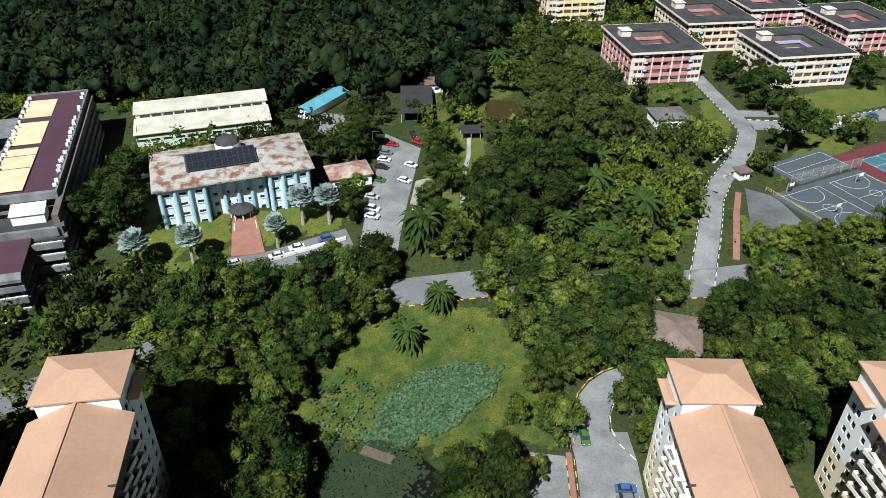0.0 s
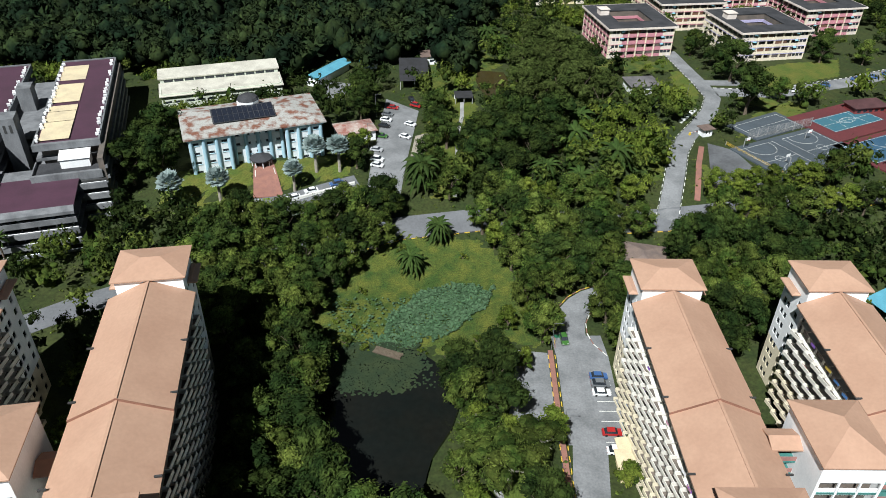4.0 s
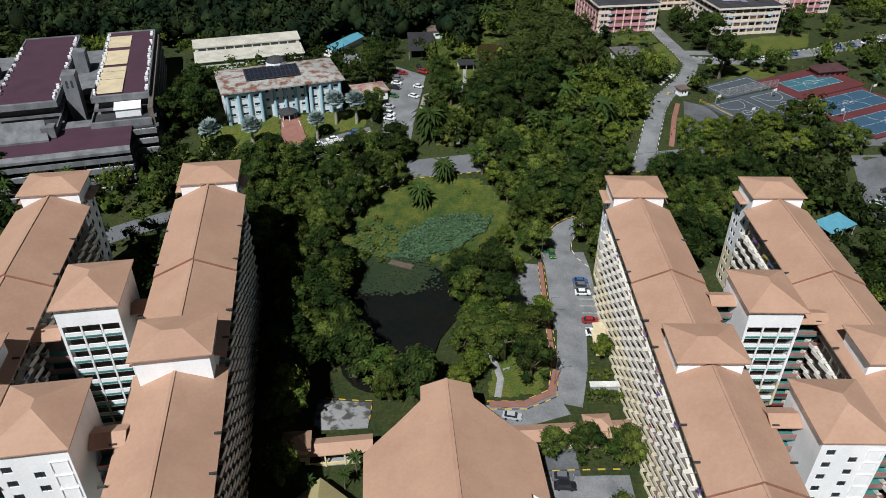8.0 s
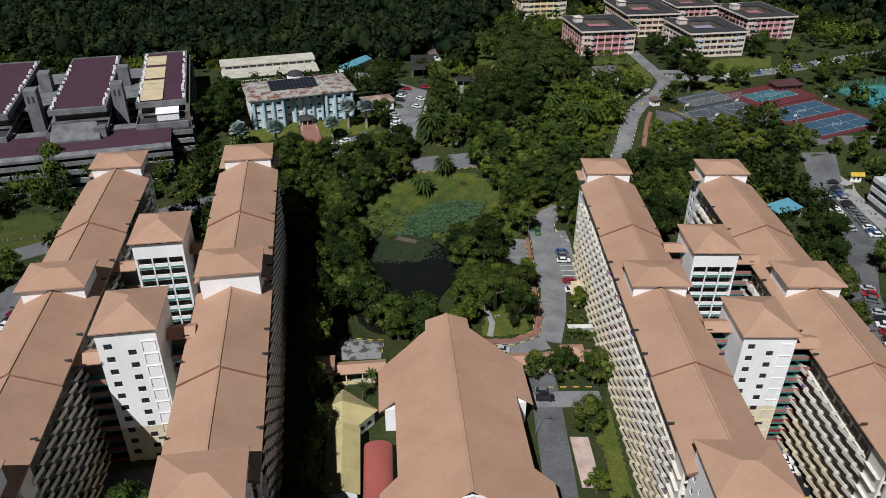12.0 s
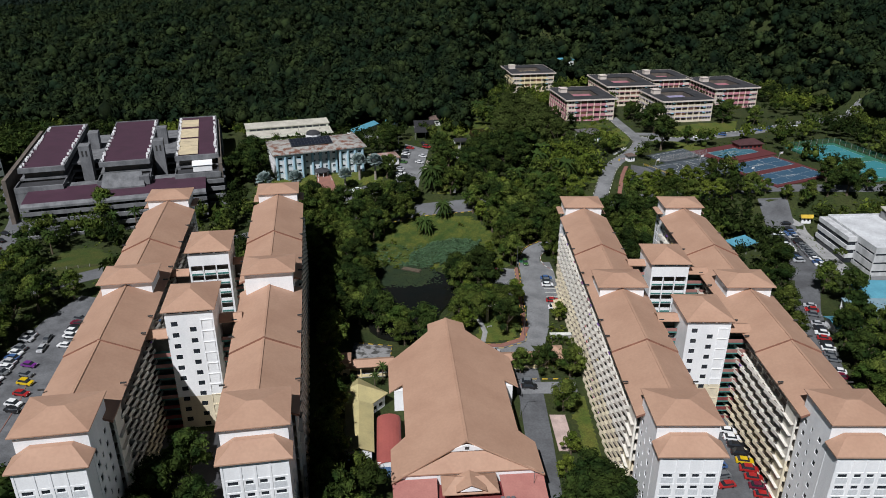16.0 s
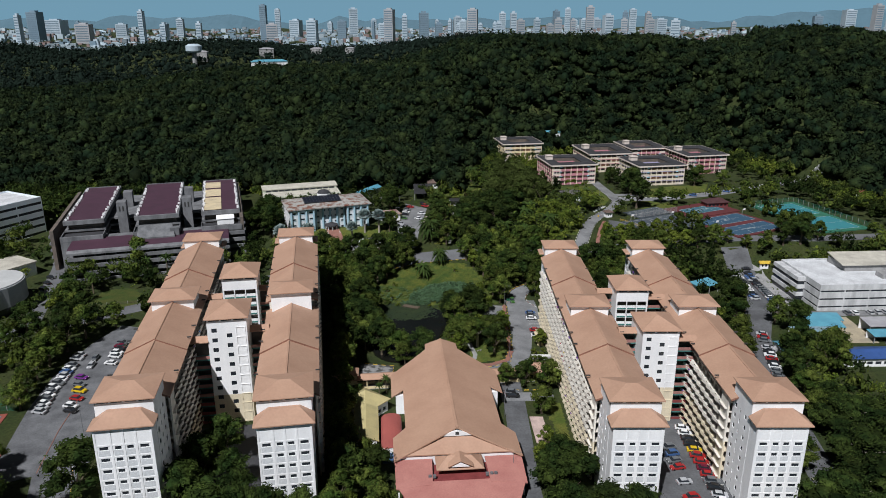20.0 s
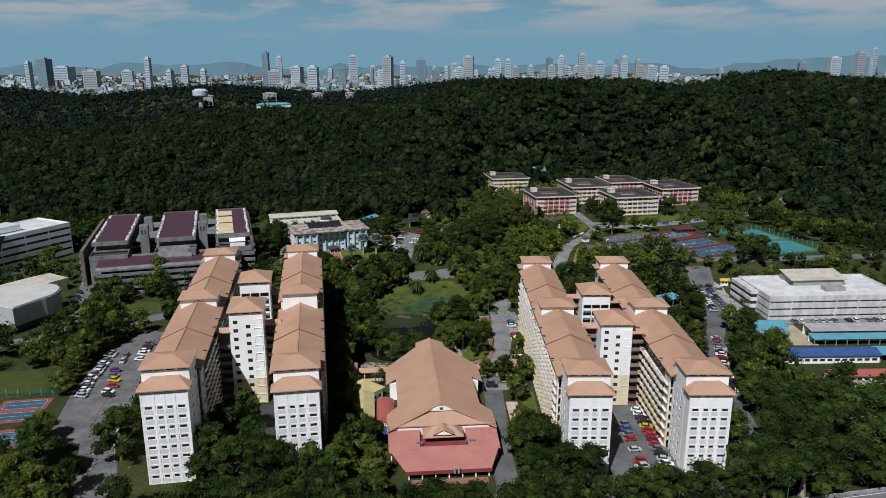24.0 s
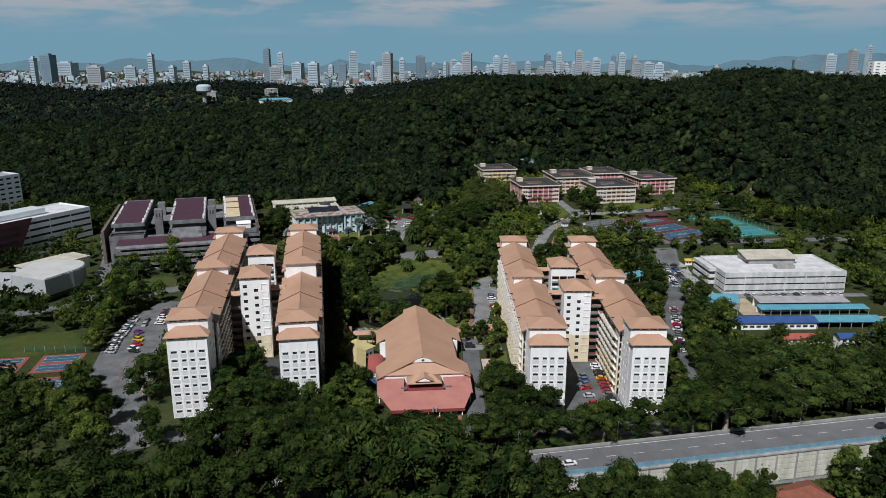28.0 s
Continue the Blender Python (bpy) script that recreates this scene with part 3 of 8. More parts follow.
pond = blob(-13, 36.5, 16, 25, 2)
solid("pond", Geo().prism(pond, -1.6, -0.45), WATER, "still dark brown pond water", "water", kind="structure")
keep_clear(-13, 33, 26, 48, 0, 0)
keep_clear(-4, 80, 38, 34, 0, 0)
keep_clear(33, -36, 16, 56, 0, 0)
keep_clear(17, 17, 14, 20, 0, 0)
weed = Geo()
pads = random.Random(71)
for i in range(75):
    for j in range(50):
        x, y = -31 + 0.4 * i + pads.uniform(-0.2, 0.2), 45 + 0.4 * j + pads.uniform(-0.2, 0.2)
        d = ((x + 16) / 13.5) ** 2 + ((y - 56) / 9.5) ** 2
        if d + 0.5 * noise.noise(Vector((x * 0.25, y * 0.25, 6.0))) + 0.7 * noise.noise(Vector((x * 1.1, y * 1.1, 3.0))) < 0.95:
            r, a = pads.uniform(0.22, 0.42), pads.random()
            weed.prism([(x + r * pads.uniform(0.8, 1.1) * math.cos(a + 1.047 * k), y + r * pads.uniform(0.8, 1.1) * math.sin(a + 1.047 * k)) for k in range(6)], -0.46, -0.43 + pads.uniform(0, 0.04))
solid("pond_weed", weed, ALGAE, "ragged sheet of green weed on the pond", "water plants", kind="stuff")
keep_clear(-8, 62, 40, 9, 0, 0)


def lotus_bed():
    rng = random.Random(8)
    g = Geo()
    def wet(x, y):
        d = ((x + 1.5) / 15.0) ** 2 + ((y - 77 - 0.55 * x) / 10.0) ** 2
        return d + 0.5 * noise.noise(Vector((x * 0.22, y * 0.22, 4.0))) + 0.25 * noise.noise(Vector((x * 0.8, y * 0.8, 2.0)))
    n = 0
    while n < 5200:
        x, y = rng.uniform(-30, 18), rng.uniform(58, 98)
        d = wet(x, y)
        if d > 1.0 and (x > -8 or y > 82 or y < 63 or rng.random() > 0.07):
            continue
        n += 1
        r, z = rng.uniform(0.16, 0.42), land(x, y) + rng.uniform(0.5, 1.0)
        t, a = rng.uniform(0.05, 0.45), rng.random() * 6.28
        c = Vector((x, y, z))
        e1 = Vector((math.cos(a), math.sin(a), t))
        e2 = Vector((-math.sin(a), math.cos(a), rng.uniform(-0.2, 0.2)))
        g.poly(*[c + (e1 * math.cos(k * 1.047) + e2 * math.sin(k * 1.047)) * r for k in range(6)])
    solid("lotus_bed", g, LOTUS, "dense bed of round green lotus leaves", "water plants", kind="stuff")
    keep_clear(0.5, 76, 22, 18)


lotus_bed()
deck = thing("footbridge", pose(-13.2, 60.6, -0.3, 0, 0, -22), "small brown wooden footbridge on the pond bank", "footbridge")
plank = Geo().box(-0.23, 0.23, -1.2, 1.2, 0.25, 0.33).mesh("plank", BARK)
for k in range(14):
    piece("plank", plank, deck, -3.4 + 0.52 * k, 0, 0)
part("beam", Geo().box(-3.8, 3.8, -1.0, -0.8, -0.6, 0.246).box(-3.8, 3.8, 0.8, 1.0, -0.6, 0.246), BARK, deck)

# ---- raised highway with its retaining wall ----
hw = strip(HIGHWAY, 6.2, -6.2, 0.25, 1.0, level=3.0, every=20)
AVOID_LINE.append((HIGHWAY, 8.5))
solid("road", hw, ROAD, "raised grey highway carriageway", "road", kind="structure")
solid("parapet", strip(HIGHWAY, 6.7, 6.25, 1.05, 1.5, level=3.0, every=20), CONCRETE, "weathered concrete highway parapet", "parapet", kind="structure")
solid("road_edge", strip(HIGHWAY, -6.0, -6.2, 0.45, 0.2, level=3.0, every=20), KERB_YELLOW, "yellow painted kerb line", "kerb", kind="structure")
solid("edge_line", strip(HIGHWAY, 5.4, 5.2, 0.262, 0.05, level=3.0, every=20), KERB_PAINT, "white road edge line", "road marking", kind="structure")
dashes = Geo()
for k in range(-30, 31):
    for off in (0.0,):
        x = k * 9.0
        a, b = Vector((x, highway_y(x) + off)), Vector((x + 3.6, highway_y(x + 3.6) + off))
        n = Vector((-(b - a).y, (b - a).x)).normalized() * 0.08
        dashes.slab([(*(a - n), 3.262), (*(b - n), 3.262), (*(b + n), 3.262), (*(a + n), 3.262)], 0.01)
solid("lane_dashes", dashes, KERB_PAINT, "white dashed lane line", "road marking", kind="structure")
BLUE_PANEL = mat("blue_barrier", (0.16, 0.32, 0.42), 0.6, (0.12, 0.25, 0.34), 3, 0.15, streak=0.7)
WALL_PANEL = mat("wall_panel", (0.60, 0.60, 0.54), 0.85, (0.42, 0.42, 0.36), 3, 0.12, streak=0.85)
barrier = thing("noise_barrier", Matrix.Identity(4), "blue panelled barrier along the highway edge", "barrier", kind="structure")
wall = thing("retaining_wall", Matrix.Identity(4), "stained pale concrete retaining wall of square panels", "wall", kind="structure")
turn = math.degrees(math.atan(0.203))
sheet_m = Geo().box(-1.98, 1.98, -0.06, 0.06, 0, 1.5).mesh("panel", BLUE_PANEL)
post_m = Geo().box(-0.08, 0.08, -0.12, 0.12, 0, 1.6).mesh("post", CONCRETE)
panel_m = Geo().prism([(-1.15, -0.1), (1.15, -0.1), (1.15, 0.1), (-1.15, 0.1)], 0.04, 1.9).box(-0.95, 0.95, -0.16, -0.104, 0.2, 1.7).mesh("wall_panel", WALL_PANEL)
pier_m = Geo().box(-0.3, 0.3, -0.35, 0.2, -12.5, 0).mesh("pier", CONCRETE)
c, s_ = math.cos(radians(turn)), math.sin(radians(turn))
for k in range(-6, 42):
    x = k * 4.0 * c
    ox, oy = x + 6.55 * s_, highway_y(x) - 6.55 * c
    piece("panel", sheet_m, barrier, ox, oy, 2.6, turn)
    piece("post", post_m, barrier, ox + 2.0 * c, oy + 2.0 * s_, 2.6, turn)
for k in range(4, 62):
    x = 16 + k * 2.4 * c
    ox, oy = x + 6.9 * s_, highway_y(x) - 6.9 * c
    for j in range(5):
        piece("wall_panel", panel_m, wall, ox, oy, 0.2 - 1.95 * j, turn)
    if k % 3 == 0:
        piece("pier", pier_m, wall, ox + 1.2 * c, oy + 1.2 * s_, 2.3, turn)
part("coping", strip([(x, highway_y(x)) for x in range(-30, 180, 10)], -6.5, -7.4, -0.5, 0.5, level=3.0, every=10), CONCRETE, wall)
part("backing", strip([(x, highway_y(x)) for x in range(-60, 220, 10)], -6.35, -6.78, -0.3, 13.0, level=3.0, every=10), CONCRETE, wall)

# ---- walls with real openings ----
def window_wall(g, face, s0, s1, z0, z1, cols, rows, thick=0.3):
    """Adds a wall along s with openings. face(s, d, z) gives the place at depth d behind the outer face."""
    def block(a, b, za, zb):
        if b - a < 0.02 or zb - za < 0.02:
            return
        n = len(g.v)
        g.v += [face(s, d, z) for z in (za, zb) for s, d in ((a, 0), (b, 0), (b, thick), (a, thick))]
        g.f += [tuple(n + i for i in q) for q in ((3, 2, 1, 0), (4, 5, 6, 7), (0, 1, 5, 4), (1, 2, 6, 5), (2, 3, 7, 6), (3, 0, 4, 7))]
    z = z0
    for za, zb in rows:
        block(s0, s1, z, za)
        s = s0
        for a, b in cols:
            block(s, a, za, zb)
            s = b
        block(s, s1, za, zb)
        z = zb
    block(s0, s1, z, z1)


STOREY = 3.0
SHARED = {}


def shared(key, build, material):
    if key not in SHARED:
        SHARED[key] = build().mesh(key.split("|")[0], material)
    return SHARED[key]


def pane(w, h):
    """A window: dark glass set back, with a thin frame bar."""
    key = "window|%.2f %.2f" % (w, h)
    return shared(key, lambda: Geo().box(-w / 2, w / 2, 0.16, 0.2, 0, h).box(-0.03, 0.03, 0.1, 0.16, 0, h), GLASS)


def two_tone(ob, split, lower):
    """Paints the faces of a wall below a level with its second colour."""
    ob.data.materials.append(lower)
    for p in ob.data.polygons:
        if p.center.z < split:
            p.material_index = 1
    return ob


def tall_box(g, x0, x1, y0, y1, z0, z1, split):
    """A wall in two lifts that meet at the level where the paint changes."""
    return g.box(x0, x1, y0, y1, z0, split).box(x0, x1, y0, y1, split, z1)


def balcony_mesh(side, paint=CREAM):
    """A balcony: a floor slab with a solid parapet, its outer corner pushed out as in a saw-tooth."""
    def build():
        g = Geo()
        a, b, c, d = (0, -1.62), (0, 1.66), (side * 1.35, 1.62), (side * 0.72, -1.62)
        plan = [a, d, c, b] if side > 0 else [a, b, c, d]
        g.prism(plan, -0.16, 0.0)
        for p, q in ((a, d), (d, c), (c, b)):
            p, q = Vector(p), Vector(q)
            n = Vector((q.y - p.y, p.x - q.x)).normalized() * 0.12
            o = [tuple(p), tuple(q), tuple(q - n), tuple(p - n)]
            g.prism(o if side > 0 else o[::-1], 0.004, 0.92)
        return g
    key = "balcony|%d %s" % (side, paint.name)
    fresh = key not in SHARED
    data = shared(key, build, paint)
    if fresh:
        # slab faces painted dark for the shade inside the parapet
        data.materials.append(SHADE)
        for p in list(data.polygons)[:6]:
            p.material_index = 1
    return data


def bar(block, u, side, lift, near_lift, open_side, split):
    """One long wing of a hostel: a stepped tiled roof with raised caps over balcony fronts. lift, near_lift: how far its far and near halves stand higher; split: the level up to which it is painted cream."""
    base = -6.0
    near_top, far_top = 27.0 + near_lift, 27.0 + lift
    half = 7.0
    cut = -56.0
    stretches = ((cut, -1.0, far_top), (-108.0, cut - 0.004, near_top))
    # back wall in SHADE, so the recess darkness is painted on
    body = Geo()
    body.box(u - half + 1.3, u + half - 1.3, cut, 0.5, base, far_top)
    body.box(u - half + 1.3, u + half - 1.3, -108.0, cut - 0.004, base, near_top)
    part("recessed_wall", body, SHADE, block, "wall behind the balconies with shade in its colour")
    frame_ = Geo()
    for v0, v1, top in stretches:
        bays = max(1, round((v1 - v0) / 3.5))
        w = (v1 - v0) / bays
        for s in (-1, 1):
            x0, x1 = sorted((u + s * (half - 1.296), u + s * half))
            for k in range(bays + 1):
                v = min(max(v0 + k * w, v0 + 0.12), v1 - 0.12)
                f0, f1 = sorted((u + s * (half - 1.296), u + s * (half - (0.85 if s == open_side else 0.0))))
                tall_box(frame_, f0, f1, v - 0.12, v + 0.12, base, top, split)
            for n in range(-1, int(top / STOREY)):
                z = n * STOREY
                for k in range(bays):
                    frame_.box(x0, x1, v0 + k * w + 0.124, v0 + (k + 1) * w - 0.124, z - 0.2, z + (0.0 if s == open_side else 0.9))
            # lintel under the eaves
            for k in range(bays):
                frame_.box(x0, x1, v0 + k * w + 0.124, v0 + (k + 1) * w - 0.124, top - 0.6, top)
    two_tone(part("facade_frame", frame_, OFF_WHITE, block, "off-white and cream painted piers and floor bands"), split, CREAM)
    s = open_side
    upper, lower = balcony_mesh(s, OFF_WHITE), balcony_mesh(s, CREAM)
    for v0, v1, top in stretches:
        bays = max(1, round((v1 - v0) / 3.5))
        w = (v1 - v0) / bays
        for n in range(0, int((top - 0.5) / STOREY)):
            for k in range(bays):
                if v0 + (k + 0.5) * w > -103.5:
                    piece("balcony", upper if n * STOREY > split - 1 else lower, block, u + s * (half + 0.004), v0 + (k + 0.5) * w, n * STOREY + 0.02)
    # plain end bay beside the near block, with a thin sun ledge at every floor
    end = Geo()
    x0, x1 = sorted((u + s * (half + 0.004), u + s * (half + 0.5)))
    tall_box(end, x0, x1, -108.2, -103.4, base, near_top - 0.75, split)
    two_tone(part("end_bay_wall", end, OFF_WHITE, block, "plain rendered end bay"), split, CREAM)
    x0, x1 = sorted((0.0, s * 0.7))
    ledge_m = shared("sun_ledge|%d" % s, lambda: Geo().box(x0, x1, -2.2, 2.2, -0.1, 0.06), OFF_WHITE)
    for n in range(0, int((near_top - 2.5) / STOREY)):
        piece("sun_ledge", ledge_m, block, u + s * (half + 0.51), -105.8, n * STOREY + 1.0)
    # stepped gable roofs
    if lift - near_lift > 0.5:
        sections = ((-30.5, 0.5, 31.1 + lift), (cut, -30.504, 30.65 + lift), (-86.0, cut - 0.004, 30.65 + near_lift), (-111.0, -86.004, 30.2 + near_lift))
    else:
        sections = ((-30.5, 0.5, 31.1 + lift), (-86.0, -30.504, 30.65 + lift), (-111.0, -86.004, 30.2 + near_lift))
    for v0, v1, ridge in sections:
        g = Geo().gable(8.15, v0, v1, ridge - 3.7, ridge, x=u)
        sec = part("roof_section", g, ROOF, block)
        n = Geo().prism([(u - 0.25, v0 - 0.02), (u + 0.25, v0 - 0.02), (u + 0.25, v1), (u - 0.25, v1)], ridge - 0.05, ridge + 0.07)
        part("ridge_cap", n, ROOF, sec)
        for s in (-1, 1):
            edge_ = [(u + s * 8.15, v0 - 0.12, ridge - 3.68), (u, v0 - 0.12, ridge + 0.02), (u, v0 - 0.004, ridge + 0.02), (u + s * 8.15, v0 - 0.004, ridge - 3.68)]
            part("barge_board", Geo().slab(edge_ if s < 0 else edge_[::-1], 0.5), ROOF_DARK, sec)
        for v in (v0 + 0.15, v1 - 0.4):
            gable_wall = Geo()
            k = 0
            gable_wall.v += [(u + x, v + d, z) for d in (0, 0.25) for x, z in ((-7.4, ridge - 3.75), (7.4, ridge - 3.75), (0, ridge - 0.4))]
            gable_wall.f += [tuple(k + i for i in q) for q in ((0, 1, 2), (5, 4, 3), (0, 3, 4, 1), (1, 4, 5, 2), (2, 5, 3, 0))]
            part("gable_wall", gable_wall, MAROON if v0 > -100 else WHITE, sec)
    # small rain outlets that stand out over the eaves
    spout = shared("roof_outlet|", lambda: Geo().box(-0.75, 0.45, -0.14, 0.14, 0.0, 0.3), KERB_BLACK)
    for v in (-14, -27, -44, -52, -72, -80, -100):
        top = 27.6 + (lift if v > cut else near_lift)
        for s in (-1, 1):
            piece("roof_outlet", spout, block, u + s * 7.95, v, top)
    # far end tower with its cap
    ft = far_top + 4.2
    far = Geo()
    rows = [(n * STOREY + 0.95, n * STOREY + 2.45) for n in range(0, int((far_top + 2) / STOREY))]
    cols = [(1.3, 2.6), (3.1, 4.4), (6.9, 8.2)]
    face_w = lambda s, d, z: (u - 6.3 + d, 10.2 - s, z)
    face_e = lambda s, d, z: (u + 6.3 - d, 0.6 + s, z)
    window_wall(far, face_w, 0, 9.6, base, ft, cols, rows)
    window_wall(far, face_e, 0, 9.6, base, ft, cols, rows)
    far.box(u - 6.0, u + 6.0, 0.6, 0.9, base, ft).box(u - 6.0, u + 6.0, 9.9, 10.2, base, ft)
    wall = two_tone(part("end_tower_wall", far, WHITE, block, "white rendered stair tower wall, cream below"), split, CREAM)
    glass = pane(1.3, 1.5)
    for z, _ in rows:
        for a, b in cols:
            if side > 0:
                piece("window", glass, wall, u - 6.3, 10.2 - (a + b) / 2, z, -90)
            else:
                piece("window", glass, wall, u + 6.3, 0.6 + (a + b) / 2, z, 90)
    part("end_cap_roof", Geo().hip(u - 6.95, u + 6.95, 0.0, 11.2, ft + 0.3, 1.6, 5.2), ROOF, block)
    part("side_canopy", Geo().hip(u - 8.3, u - 6.35, 3.0, 9.5, ft - 3.2, 0.5, 0.7).hip(u + 6.35, u + 8.3, 3.0, 9.5, ft - 3.2, 0.5, 0.7), ROOF, block)
    # raised cap in the middle
    mt = 31.2 + lift
    part("roof_tank_room", Geo().box(u - 6.1, u + 6.1, -59.6, -50.4, 26.0 + near_lift, mt), WHITE, block, "white raised tank room")
    part("middle_cap_roof", Geo().hip(u - 6.9, u + 6.9, -60.6, -49.4, mt + 0.3, 1.6, 5.2), ROOF, block)
    # near end block with its cap and lower front tower
    nt = 31.0 + near_lift
    near = Geo()
    rows = [(n * STOREY - 0.1 + near_lift, n * STOREY + 0.75 + near_lift) for n in range(-1, 9)]
    sides = [(a, b + 0.4) for a, b in rows]
    cols = [(1.2, 2.4), (4.4, 5.0), (7.4, 8.6)]
    face_w = lambda s, d, z: (u - 6.35 + d, -108.3 - s, z)
    face_e = lambda s, d, z: (u + 6.35 - d, -119.3 + s, z)
    window_wall(near, face_w, 0, 11.0, base, nt, cols, sides)
    window_wall(near, face_e, 0, 11.0, base, nt, cols, sides)
    near.box(u - 6.05, u + 6.05, -119.3, -119.0, base, nt).box(u - 6.05, u + 6.05, -108.6, -108.3, base, nt)
    wall = part("near_block_wall", near, WHITE, block, "white rendered end block wall")
    for z, zt in sides:
        for a, b in cols:
            glass = pane(round(b - a, 2), 1.25)
            if side > 0:
                piece("window", glass, wall, u - 6.35, -108.3 - (a + b) / 2, z, -90)
            else:
                piece("window", glass, wall, u + 6.35, -119.3 + (a + b) / 2, z, 90)
    for k in range(4):
        piece("eave_vent", shared("eave_vent|", lambda: Geo().box(-1.2, 1.2, -0.05, -0.004, 0, 0.42), GLASS), wall, u - 4.5 + 3.0 * k, -119.3, nt - 0.55)
    part("near_cap_roof", Geo().hip(u - 6.95, u + 6.95, -120.1, -107.6, nt + 0.3, 1.7, 5.6), ROOF, block)
    front = Geo()
    cols = [(1.0, 2.9), (4.3, 5.7), (6.9, 8.3), (9.7, 11.6)]
    face_s = lambda s, d, z: (u - 6.3 + s, -123.4 + d, z)
    window_wall(front, face_s, 0, 12.6, base, 26.4 + near_lift, cols, rows[:9])
    front.box(u - 6.3, u - 6.0, -123.1, -119.304, base, 26.4 + near_lift).box(u + 6.0, u + 6.3, -123.1, -119.304, base, 26.4 + near_lift)
    wall = part("front_tower_wall", front, WHITE, block, "white front tower wall with panel joints")
    for k in range(5):
        s = (0.25, 3.6, 6.3, 9.0, 12.35)[k]
        part("pilaster", Geo().box(u - 6.3 + s - 0.22, u - 6.3 + s + 0.22, -123.5, -123.404, base, 26.35 + near_lift), WHITE, wall)
    for z, _ in rows[:9]:
        part("floor_band", Geo().box(u - 6.32, u + 6.32, -123.46, -123.404, z + 1.0, z + 1.35), WHITE, wall)
        for a, b in cols:
            bw = round(b - a + 0.5, 2)
            piece("block_panel", shared("block_panel|%.2f" % bw, lambda: Geo().box(-bw / 2, bw / 2, -0.035, -0.004, -1.5, -0.08), BLOCKWORK), wall, u - 6.3 + (a + b) / 2, -123.4, z)
    # dark strips stand in for the soffit shadow under the porch roof
    for k in range(4):
        piece("eave_vent", shared("eave_vent|", lambda: Geo().box(-1.2, 1.2, -0.05, -0.004, 0, 0.42), GLASS), wall, u - 4.75 + 3.17 * k, -123.4, 25.9 + near_lift)
    for z, _ in rows[:9]:
        for a, b in cols:
            piece("window", pane(round(b - a, 2), 0.85), wall, u - 6.3 + (a + b) / 2, -123.4, z)
    e, w0, r = 26.7 + near_lift, 7.1, 2.2
    lean = Geo()
    lean.poly((u - w0, -124.2, e), (u + w0, -124.2, e), (u + w0 - 3.4, -120.4, e + r), (u - w0 + 3.4, -120.4, e + r))
    lean.poly((u + w0, -124.2, e), (u + w0, -119.32, e), (u + w0 - 3.4, -119.32, e + r), (u + w0 - 3.4, -120.4, e + r))
    lean.poly((u - w0, -119.32, e), (u - w0, -124.2, e), (u - w0 + 3.4, -120.4, e + r), (u - w0 + 3.4, -119.32, e + r))
    lean.poly((u - w0 + 3.4, -120.4, e + r), (u + w0 - 3.4, -120.4, e + r), (u + w0 - 3.4, -119.32, e + r), (u - w0 + 3.4, -119.32, e + r))
    lean.box(u - w0, u + w0, -124.2, -119.34, e - 0.3, e - 0.004)
    part("porch_roof", lean, ROOF, block)


